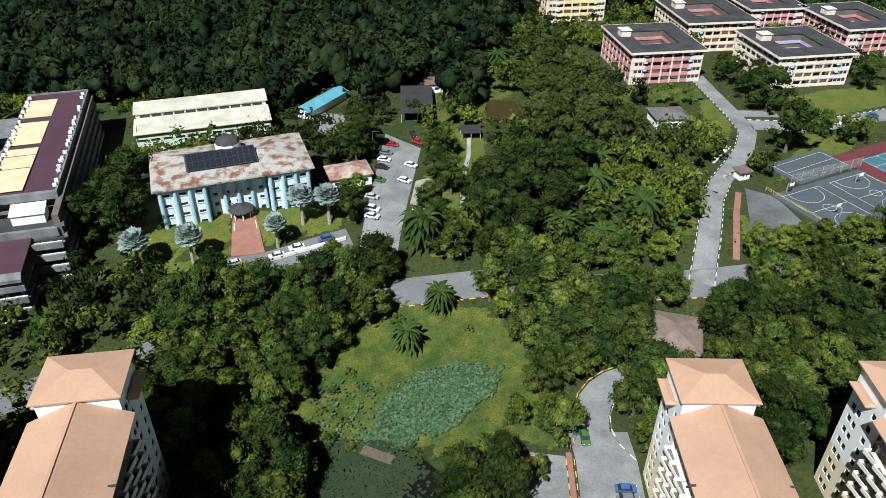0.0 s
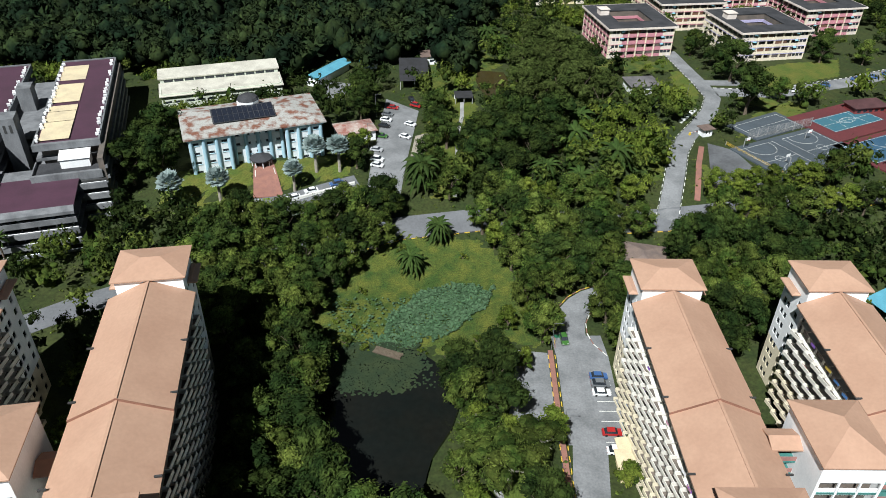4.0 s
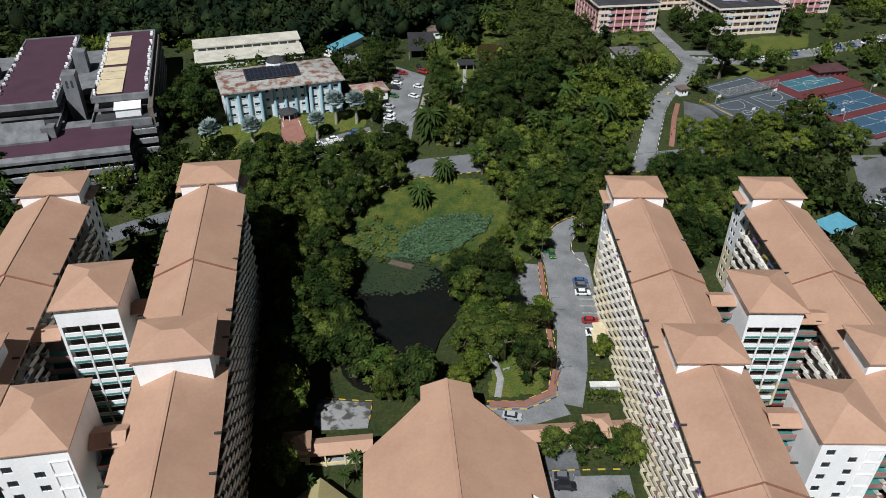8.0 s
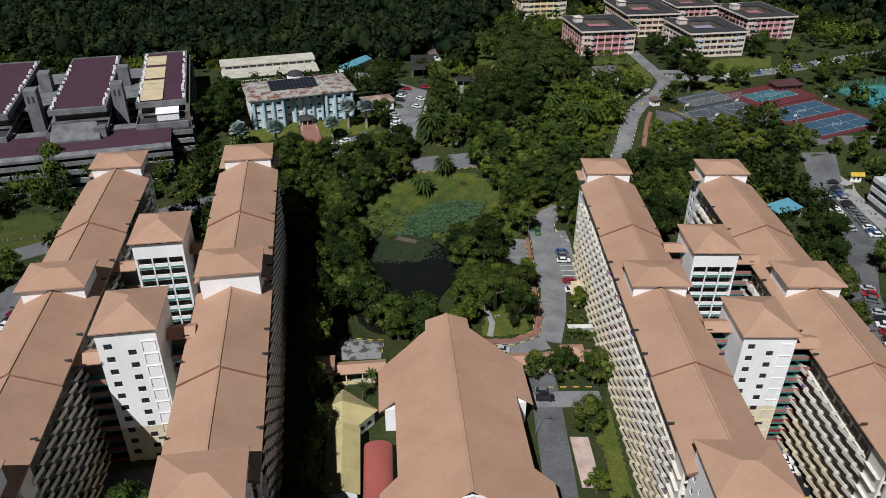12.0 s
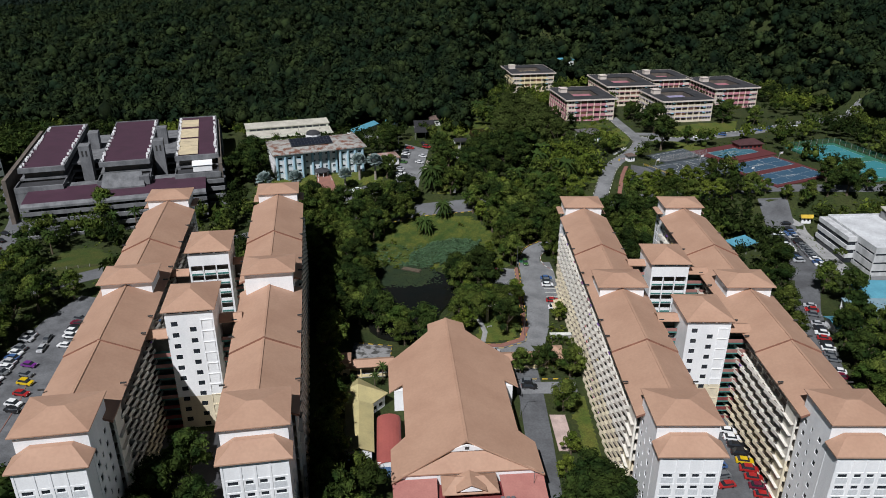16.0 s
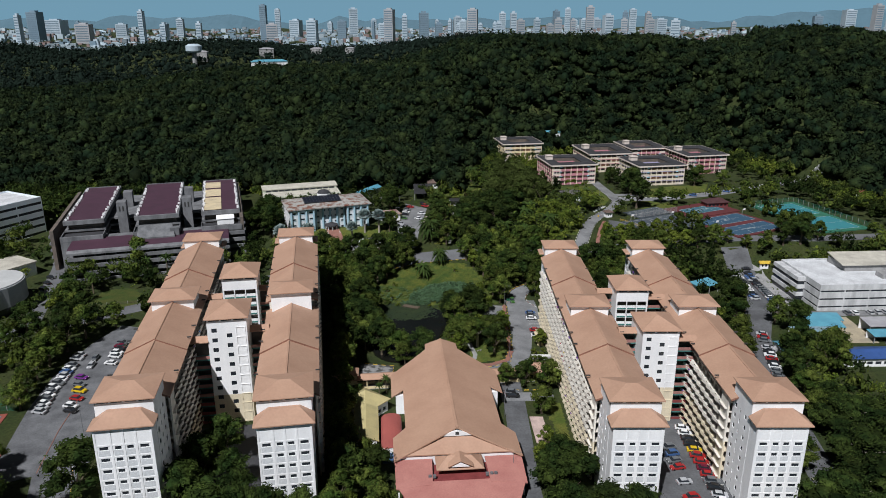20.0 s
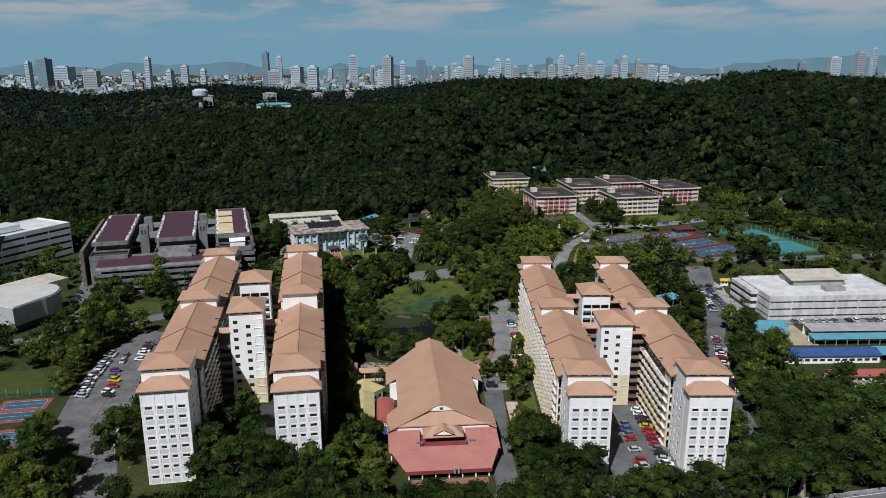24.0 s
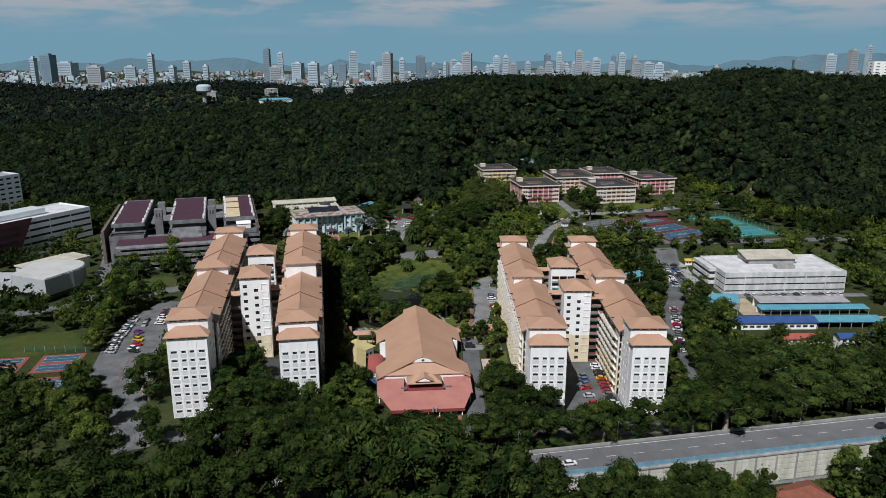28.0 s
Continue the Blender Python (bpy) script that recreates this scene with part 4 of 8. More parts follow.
def link_tower(block, u, v, lift, windowed, split):
    """A tower between two wings: one with square windows in two staggered columns, one with open galleries."""
    base, top = -6.0, 31.0 + lift
    depth = 13.0
    hw = 5.5
    g = Geo()
    face = lambda s, d, z: (u - hw + s, v + d, z)
    if windowed:
        sink = 0.45 + 0.25 * lift
        high = [(n * 3.03 + 0.65 - sink + lift, n * 3.03 + 1.95 - sink + lift) for n in range(-2, 10)]
        low_ = [(a - 1.75, b - 1.75) for a, b in high[1:]]
        window_wall(g, face, 0, 4.0, base, top, [(1.2, 2.7)], high)
        window_wall(g, face, 4.0, 2 * hw, base, top, [(5.3, 6.8)], low_)
    else:
        cols = [(0.5, 3.6), (3.9, 7.1), (7.4, 10.5)]
        zr = [(n * STOREY + 0.25 + lift, n * STOREY + 2.75 + lift) for n in range(-1, 9)]
        window_wall(g, face, 0, 2 * hw, base, top, cols, zr)
    tall_box(g, u - hw, u - hw + 0.3, v + 0.304, v + depth, base, top, split)
    tall_box(g, u + hw - 0.3, u + hw, v + 0.304, v + depth, base, top, split)
    g.box(u - hw, u + hw, v + depth + 0.004, v + depth + 0.3, base, top)
    wall = two_tone(part("link_tower_wall", g, WHITE, block, "white link tower wall with cream lower storeys"), split, CREAM)
    if windowed:
        for rows_, s in ((high, 1.95), (low_, 6.05)):
            for z, _ in rows_:
                piece("window", pane(1.5, 1.3), wall, u - hw + s, v, z)
        frames = [shared("panel_frame|" + m_.name, lambda: Geo().box(-1.3, 1.3, -0.16, -0.004, 1.3, 1.46).box(-1.3, -1.16, -0.16, -0.004, -0.75, 1.296).box(1.16, 1.3, -0.16, -0.004, -0.75, 1.296), m_) for m_ in (WHITE, CREAM)]
        for z, _ in high[1:]:
            piece("panel_frame", frames[z < split], wall, u + 3.75, v, z)
    else:
        # gallery depth darkened by the colour of its back wall
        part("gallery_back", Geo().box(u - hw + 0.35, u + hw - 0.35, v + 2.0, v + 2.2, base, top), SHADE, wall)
        rail = shared("gallery_parapet|", lambda: Geo().box(-1.45, 1.45, 0.05, 0.25, 0.0, 0.95), WHITE)
        trim = shared("gallery_trim|", lambda: Geo().box(-1.5, 1.5, -0.06, 0.046, -0.35, 0.12), TEAL)
        for z, _ in zr:
            for a, b in cols:
                piece("gallery_parapet", rail, wall, u - hw + (a + b) / 2, v, z + 0.01)
                piece("gallery_trim", trim, wall, u - hw + (a + b) / 2, v, z)
    for k in range(3):
        piece("eave_vent", shared("eave_vent|b", lambda: Geo().box(-1.45, 1.45, -0.05, -0.004, 0, 0.45), GLASS), wall, u - 3.4 + 3.4 * k, v, top - 0.6)
    part("link_tower_roof", Geo().hip(u - 6.15, u + 6.15, v - 0.8, v + depth + 1.0, top + 0.3, 2.7, 6.4), ROOF, block)


def hostel(name_label, at, turn, z, side, inner, outer, tower_lift, nudge, split):
    """inner, outer: the far and near lifts of the wing beside the hall and of the one away from it."""
    block = thing("hostel_block", pose(at[0], at[1], z, 0, 0, turn), name_label, "apartment block", "hostel blocks beside the hall")
    bar(block, 0.0, side, *inner, -side, split)
    bar(block, 35.2 * side, side, *outer, -side, split)
    link_tower(block, 18.0 * side + nudge, -78.2 + nudge, tower_lift, True, split)
    link_tower(block, 17.7 * side + nudge, -44.8 + nudge, tower_lift, False, split)
    # galleries from the towers to the wings: set back on the hall side, flush with the tower's front on the other
    top = 27.6 + min(inner[1], tower_lift)
    for a, b, places in ((6.9, 12.4, (-70.0, -36.5)), (23.4, 29.4, (-75.6, -42.2))):
        u0, u1 = sorted((a * side + nudge, b * side + nudge))
        for v in places:
            rise = 1.0
            roof_ = Geo().slab([(u0, v - 2.4, top), (u1, v - 2.4, top), (u1, v, top + rise), (u0, v, top + rise)], 0.25).slab([(u0, v, top + rise), (u1, v, top + rise), (u1, v + 2.4, top), (u0, v + 2.4, top)], 0.25)
            link = part("link_gallery", roof_, ROOF, block, "link gallery under a salmon roof")
            deck_ = Geo().box(u0, u1, -1.6, 1.6, -0.45, 0).mesh("link_floor", TEAL)
            rails = [Geo().box(u0, u1, -1.62, -1.47, 0.004, 0.95).mesh("link_parapet", c_) for c_ in (DUSTY_PINK, MAROON)]
            # back wall coloured dark for the shade inside the link gallery
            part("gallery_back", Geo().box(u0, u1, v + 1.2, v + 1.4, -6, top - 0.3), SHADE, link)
            for n in range(0, int(top / STOREY)):
                piece("link_floor", deck_, link, 0, v, n * STOREY)
                piece("link_parapet", rails[n < 3], link, 0, v, n * STOREY)
    for u, v in ((0, -57), (35.2 * side, -57)):
        c = Matrix.Translation((at[0], at[1], 0)) @ pose(0, 0, 0, 0, 0, turn) @ Vector((u, v, 0))
        keep_clear(c.x, c.y, 19, 140, turn, 1.0)
    for v in (-38, -72, -100, -112):
        c = Matrix.Translation((at[0], at[1], 0)) @ pose(0, 0, 0, 0, 0, turn) @ Vector((18 * side, v, 0))
        keep_clear(c.x, c.y, 20, 26, turn, 0.5)
    return block


hostel("white ten-storey hostel with cream balconies and salmon roofs", RIGHT_AT, RIGHT_TURN, RIGHT_Z, 1, (0.0, 0.0), (0.0, 0.0), 0.0, 0.0, 12.0)
hostel("white hostel on higher ground with stepped salmon roofs", LEFT_AT, LEFT_TURN, LEFT_Z, -1, (1.9, -0.95), (1.8, 1.9), 2.4, 0.6, 9.0)

# the shade between the wings is painted into this paving
yard = [(Matrix.Translation((LEFT_AT[0], LEFT_AT[1], 0)) @ pose(0, 0, 0, 0, 0, LEFT_TURN) @ Vector((u, v, 0))) for u, v in ((-27.5, -121), (-8, -121), (-8, -80), (-27.5, -80))]
solid("courtyard", patch_over(*[(p.x, p.y) for p in yard], 0.22), SHADE_ASPHALT, "paved courtyard between the hostel wings, shade in its colour", "courtyard", kind="structure")

# ---- the assembly hall ----
GREY_UNIT = mat("air_unit_metal", (0.16, 0.16, 0.17), 0.6)


def hall():
    h = thing("assembly_hall", pose(0, 0, 0, 0, 0, 5.2), "large hall with a salmon gable roof and red front canopies", "hall")
    ridge, fall = 13.0, 0.36
    edge = [(0.6, 5.4), (-3.5, 5.6), (-8.0, 11.0), (-9.0, 12.4), (-13.0, 17.6), (-27.5, 17.6)]
    mid = [(-25.6, 13.9), (-47.5, 13.9)]
    front = [(-50.5, 17.6), (-62.0, 17.6)]
    def roof_side(s):
        line = edge + mid + front
        g = Geo()
        top = [(0, 0.6)] + [(s * w, v) for v, w in line] + [(0, -56.5)]
        bm = bmesh.new()
        vs = [bm.verts.new((x, v, ridge - fall * abs(x))) for x, v in top]
        bm.faces.new(vs if s < 0 else vs[::-1])
        bm.normal_update()
        bmesh.ops.triangulate(bm, faces=bm.faces[:], ngon_method="EAR_CLIP")
        ext = bmesh.ops.extrude_face_region(bm, geom=bm.faces[:])
        bmesh.ops.translate(bm, vec=(0, 0, -0.35), verts=[e for e in ext["geom"] if isinstance(e, bmesh.types.BMVert)])
        bm.verts.index_update()
        g.v = [tuple(p.co) for p in bm.verts]
        g.f = [tuple(p.index for p in q.verts) for q in bm.faces]
        bm.free()
        return g
    part("roof", roof_side(-1), ROOF, h)
    part("roof", roof_side(1), ROOF, h)
    part("ridge_cap", Geo().box(-0.35, 0.35, -56.6, 0.6, ridge - 0.08, ridge + 0.1), ROOF, h)
    part("wall", Geo().box(-13.0, 13.0, -56.0, -12.0, -1.0, 7.6), WHITE, h, "white rendered hall walls")
    part("stage_wall", Geo().box(-4.8, 4.8, -11.996, -0.6, -1.0, 10.6), WHITE, h)
    part("wing_wall", Geo().box(-16.2, -13.004, -26.6, -15.0, -1.0, 6.5), WHITE, h)
    part("wing_wall", Geo().box(13.004, 16.2, -26.6, -15.0, -1.0, 6.5), WHITE, h)
    k = Geo()
    k.v = [(x, v, z) for v in (-57.4, -57.0) for x, z in ((-5.2, 10.9), (5.2, 10.9), (0, 12.6))]
    k.f = [(0, 1, 2), (5, 4, 3), (0, 3, 4, 1), (1, 4, 5, 2), (2, 5, 3, 0)]
    gable = part("gable_wall", k, WHITE, h)
    part("louvre", Geo().box(-0.5, 0.5, -57.46, -57.404, 11.3, 12.1), KERB_BLACK, gable)
    tier = Geo()
    tier.slab([(-5.0, -57.0, 10.6), (-15.5, -60.8, 7.6), (15.5, -60.8, 7.6), (5.0, -57.0, 10.6)], 0.3)
    part("front_tier_roof", tier, ROOF, h)
    part("front_tier_wall", Geo().box(-15.4, 15.4, -60.4, -57.0, -0.5, 6.9), WHITE, h)
    porch = part("porch_roof", Geo().hip(-6.4, 6.4, -66.6, -60.2, 6.6, 2.2, 3.2).gable(3.4, -66.9, -62.0, 7.6, 9.3, 0.2), ROOF, h)
    k = Geo()
    k.v = [(x, v, z) for v in (-66.8, -66.6) for x, z in ((-2.4, 7.45), (2.4, 7.45), (0, 8.7))]
    k.f = [(0, 1, 2), (5, 4, 3), (0, 3, 4, 1), (1, 4, 5, 2), (2, 5, 3, 0)]
    part("porch_gable", k, WHITE, porch)
    red = Geo()
    twin = Geo()
    red.slab([(-17.4, -60.6, 6.2), (-17.2, -71.0, 4.6), (-7.6, -70.2, 4.9), (-7.2, -60.6, 6.2)], 0.3)
    twin.slab([(7.2, -60.6, 6.2), (7.6, -70.2, 4.9), (17.2, -71.0, 4.6), (17.4, -60.6, 6.2)], 0.3)
    part("canopy_roof", red, PINK_ROOF, h, "faded red canopy roof")
    part("canopy_roof", twin, PINK_ROOF, h, "faded red canopy roof")
    low = Geo()
    low.slab([(-17.4, -69.0, 5.0), (-12.4, -79.5, 3.0), (13.2, -79.5, 3.0), (17.4, -69.0, 5.0)], 0.3)
    part("canopy_roof", low, PINK_ROOF, h, "faded red canopy roof")
    part("canopy_fascia", Geo().box(-12.6, 13.4, -79.7, -79.504, 1.9, 2.99), MAROON, h)
    posts = Geo().box(-0.18, 0.18, -0.18, 0.18, -1.0, 2.7).mesh("post", WHITE)
    for x in (-11.5, -7.5, -3.5, 0.5, 4.5, 8.5, 12.5):
        piece("post", posts, h, x, -79.0, 0)
    for x in (-16.5, 16.5):
        for v in (-63.5, -70.0):
            piece("post", posts, h, x, v, 0)
    part("lobby_wall", Geo().box(-11.5, 12.5, -74.0, -70.0, -1.0, 3.6).box(-15.5, 15.5, -69.996, -60.8, -1.0, 4.4), MAROON, h, "maroon lobby walls")
    part("step", Geo().box(-11.0, 12.0, -82.5, -79.8, -1.0, 0.3), PAVING, h)
    units = Geo().box(-0.4, 0.4, -0.3, 0.3, 0, 0.8).mesh("air_unit", GREY_UNIT)
    for x in (-8.2, -7.0, 7.0, 8.2, 9.3):
        piece("air_unit", units, h, x, -67.4, 5.0)
    for x in (-0.4, 0.8):
        tank = piece("flue", Geo().tube([(0, 0, 2.2), (0, 0, 4.2)], [0.25, 0.25], 8).mesh("flue", CONCRETE), h, x + 2.5, -80.3, 0)
    for v in range(-46, -28, 6):
        for s in (-1, 1):
            piece("downpipe", shared("downpipe|", lambda: Geo().box(-0.08, 0.08, -0.08, 0.08, 0, 7.6), WHITE), h, s * 13.1, v, 0)
    keep_clear(3.5, -40, 38, 90, 5.2, 0)
    keep_clear(9, -88, 34, 14, 5.2, 0)


hall()


def small_house(name, label, x, y, w, d, turn, eave, rise, roof, wall=WHITE, hip=True, ground=None, category="house", group=""):
    z = land(x, y) if ground is None else ground
    h = thing(name, pose(x, y, z, 0, 0, turn), label, category, group)
    body = Geo()
    n = max(1, round(w / 3.2))
    cols = [(0.6 + k * (w - 1.2) / n + 0.5, 0.6 + (k + 1) * (w - 1.2) / n - 0.5) for k in range(n)]
    rows = [(0.9 + 3.0 * k, 2.1 + 3.0 * k) for k in range(max(1, int(eave / 3.0)))]
    rows = [r for r in rows if r[1] < eave][: 2 if eave > 14 else 9]
    e = 0.7
    window_wall(body, lambda s, q, zz: (-w / 2 + e + s * (w - 2 * e) / w, -d / 2 + e + q, zz), 0, w, -1.5, eave, cols, rows, 0.2)
    body.box(-w / 2 + e, w / 2 - e, d / 2 - e - 0.2, d / 2 - e, -1.5, eave)
    body.box(-w / 2 + e, -w / 2 + e + 0.2, -d / 2 + e + 0.204, d / 2 - e - 0.204, -1.5, eave)
    body.box(w / 2 - e - 0.2, w / 2 - e, -d / 2 + e + 0.204, d / 2 - e - 0.204, -1.5, eave)
    wl_ = part("wall", body, wall, h)
    for zb, zt in rows:
        for a, b in cols:
            q = (b - a) * (w - 2 * e) / w
            piece("window", pane(round(q, 1), round(zt - zb, 2)), wl_, -w / 2 + e + (a + b) / 2 * (w - 2 * e) / w, -d / 2 + e, zb)
    if hip:
        part("roof", Geo().hip(-w / 2, w / 2, -d / 2, d / 2, eave + 0.25, rise), roof, h)
    else:
        g = Geo()
        if w >= d:
            g.gable(d / 2, -w / 2, w / 2, eave + 0.1, eave + 0.1 + rise, 0.2).put(pose(0, 0, 0, 0, 0, 90))
        else:
            g.gable(w / 2, -d / 2, d / 2, eave + 0.1, eave + 0.1 + rise, 0.2)
        part("roof", g, roof, h)
    keep_clear(x, y, w, d, turn, 0.5)
    return h


def shed(label, x, y, w, d, turn, eave, rise, roof, ground=None, posts=True, name="open_shed"):
    """A roof on posts with a low back wall."""
    z = land(x, y) if ground is None else ground
    h = thing(name, pose(x, y, z, 0, 0, turn), label, "shed")
    part("roof", Geo().slab([(-w / 2, -d / 2, eave), (w / 2, -d / 2, eave), (w / 2, d / 2, eave + rise), (-w / 2, d / 2, eave + rise)], 0.18), roof, h)
    n = max(2, round(w / 5))
    p = shared("post|%.1f" % eave, lambda: Geo().box(-0.12, 0.12, -0.12, 0.12, -1.5, eave - 0.1), CONCRETE)
    for k in range(n + 1):
        piece("post", p, h, -w / 2 + 0.3 + k * (w - 0.6) / n, -d / 2 + 0.4, 0)
    part("back_wall", Geo().box(-w / 2 + 0.2, w / 2 - 0.2, d / 2 - 0.5, d / 2 - 0.25, -1.5, eave + rise - 0.4), WHITE, h)
    keep_clear(x, y, w, d, turn, 0.5)
    return h


# canteen, barrel-roofed kitchen and covered walks beside the hall
small_house("canteen", "canteen with a dull yellow hipped roof beside the hall", -23.6, -26.5, 11.5, 11.4, 52, 4.0, 3.6, YELLOW_ROOF, ground=0)
small_house("canteen_wing", "canteen wing with a dull yellow gable roof", -21.8, -41.0, 7.5, 19.0, 6, 4.4, 1.6, YELLOW_ROOF, hip=False, ground=0)
barrel = thing("kitchen", pose(-13.9, -45.0, 0, 0, 0, 5), "kitchen with a round red barrel roof", "kitchen")
g = Geo()
arc = [(3.1 * math.cos(math.pi * k / 10), 3.6 + 1.7 * math.sin(math.pi * k / 10)) for k in range(11)]
for v0, v1 in ((-9.5, 9.0),):
    g.v = [(x, v, z - drop) for drop in (0, 0.12) for x, z in arc for v in (v0, v1)]
    for k in range(10):
        g.f += [(2 * k, 2 * k + 1, 2 * k + 3, 2 * k + 2), (2 * k + 24, 2 * k + 25, 2 * k + 23, 2 * k + 22), (2 * k, 2 * k + 2, 2 * k + 24, 2 * k + 22), (2 * k + 3, 2 * k + 1, 2 * k + 23, 2 * k + 25)]
    g.f += [(0, 22, 23, 1), (20, 21, 43, 42)]
part("roof", g, RED_ROOF, barrel)
part("wall", Geo().box(-2.9, 2.9, -9.2, 8.7, -1, 3.5), mat("blue_wall", (0.12, 0.22, 0.42), 0.7), barrel)
part("gable_wall", Geo().prism([(x * 0.95, 0) for x in (-3, 3)] + [(2.85, 0.2), (-2.85, 0.2)], 3.5, 4.9).put(Matrix.Translation((0, -9.3, 0))), WHITE, barrel)


def covered_walk(points, width, top, label):
    w = thing("covered_walkway", Matrix.Identity(4), label, "walkway")
    for (a, b) in zip(points, points[1:]):
        a, b = Vector(a), Vector(b)
        m = Matrix.Translation((*((a + b) / 2), 0)) @ Matrix.Rotation(math.atan2((b - a).y, (b - a).x), 4, "Z")
        L = (b - a).length / 2
        part("roof", Geo().gable(width / 2 + 0.6, -L, L, top, top + 1.0, 0.2).put(m @ pose(0, 0, 0, 0, 0, 90)), ROOF, w)
        part("floor", Geo().box(-L, L, -width / 2, width / 2, -0.5, 0.25).put(m), CONCRETE, w)
        part("parapet", Geo().box(-L, L, -width / 2, -width / 2 + 0.15, 0.254, 1.1).box(-L, L, width / 2 - 0.15, width / 2, 0.254, 1.1).put(m), YELLOW_WALL, w)
        post = shared("post|w%.1f" % top, lambda: Geo().box(-0.15, 0.15, -0.15, 0.15, 0, top), YELLOW_WALL)
        for k in range(int(2 * L / 4) + 1):
            for s in (-1, 1):
                q = m @ Vector((-L + 0.3 + k * 4.0, s * width / 2, 0))
                piece("post", post, w, q.x, q.y, 0.0)
        AVOID_LINE.append(([tuple(a), tuple(b)], width / 2 + 1))


covered_walk([(-41, -12.5), (-15, -9.2)], 3.6, 4.0, "covered walkway with salmon roof from hostel to hall")
covered_walk([(14.5, -6.2), (40, -4.0)], 3.6, 3.6, "covered walkway with salmon roof and yellow parapet")
small_house("guard_post", "two-storey yellow walkway pavilion with a salmon roof", -30.4, -11.0, 6.0, 5.5, 6, 5.8, 1.6, ROOF, YELLOW_WALL, ground=0.0)
small_house("pavilion", "small yellow pavilion with a salmon roof", 32.5, -3.6, 6.0, 5.0, 3, 4.4, 1.2, ROOF, YELLOW_WALL, ground=0)
small_house("pump_house", "low pump house with a flat cream roof", 38.2, 25.5, 3.6, 7.0, 0, 2.6, 0.2, PALE_ROOF, YELLOW_WALL, ground=0)

# ---- the pale blue office building ----
BLACK_ROOF = mat("black_felt_roof", (0.032, 0.033, 0.037), 0.85, (0.055, 0.055, 0.06), 6, 0.2)
OFFICE_WHITE = mat("office_white_paint", (0.70, 0.74, 0.76), 0.75, (0.58, 0.62, 0.64), 4, 0.06, streak=0.8)
SKY_BLUE = mat("pale_blue_paint", (0.34, 0.50, 0.58), 0.7, (0.28, 0.43, 0.51), 4, 0.05, streak=0.8)
STAINED = mat("stained_metal_roof", (0.34, 0.335, 0.315), 0.7, (0.17, 0.075, 0.05), 3.2, 0.25, lo=0.46, hi=0.60)
SOLAR = mat("solar_cells", (0.015, 0.018, 0.028), 0.2, (0.02, 0.024, 0.035), 1.0, 0.2, spec=0.5)


def facade(b, x0, x1, y, z0, storeys, wall, parent_name="wall", h=3.3, win=1.5, gap=2.6, zlow=-2.0, glass_h=1.4, face=None, label=""):
    g = Geo()
    w = x1 - x0
    n = max(1, int(w / gap))
    cols = [((k + 0.5) * w / n - win / 2, (k + 0.5) * w / n + win / 2) for k in range(n)]
    rows = [(z0 + h * k + 0.9, z0 + h * k + 0.9 + glass_h) for k in range(storeys)]
    face = face or (lambda s, d, z: (x0 + s, y + d, z))
    window_wall(g, face, 0, w, zlow, z0 + h * storeys, cols, rows)
    wl_ = part(parent_name, g, wall, b, label)
    return wl_, cols, rows


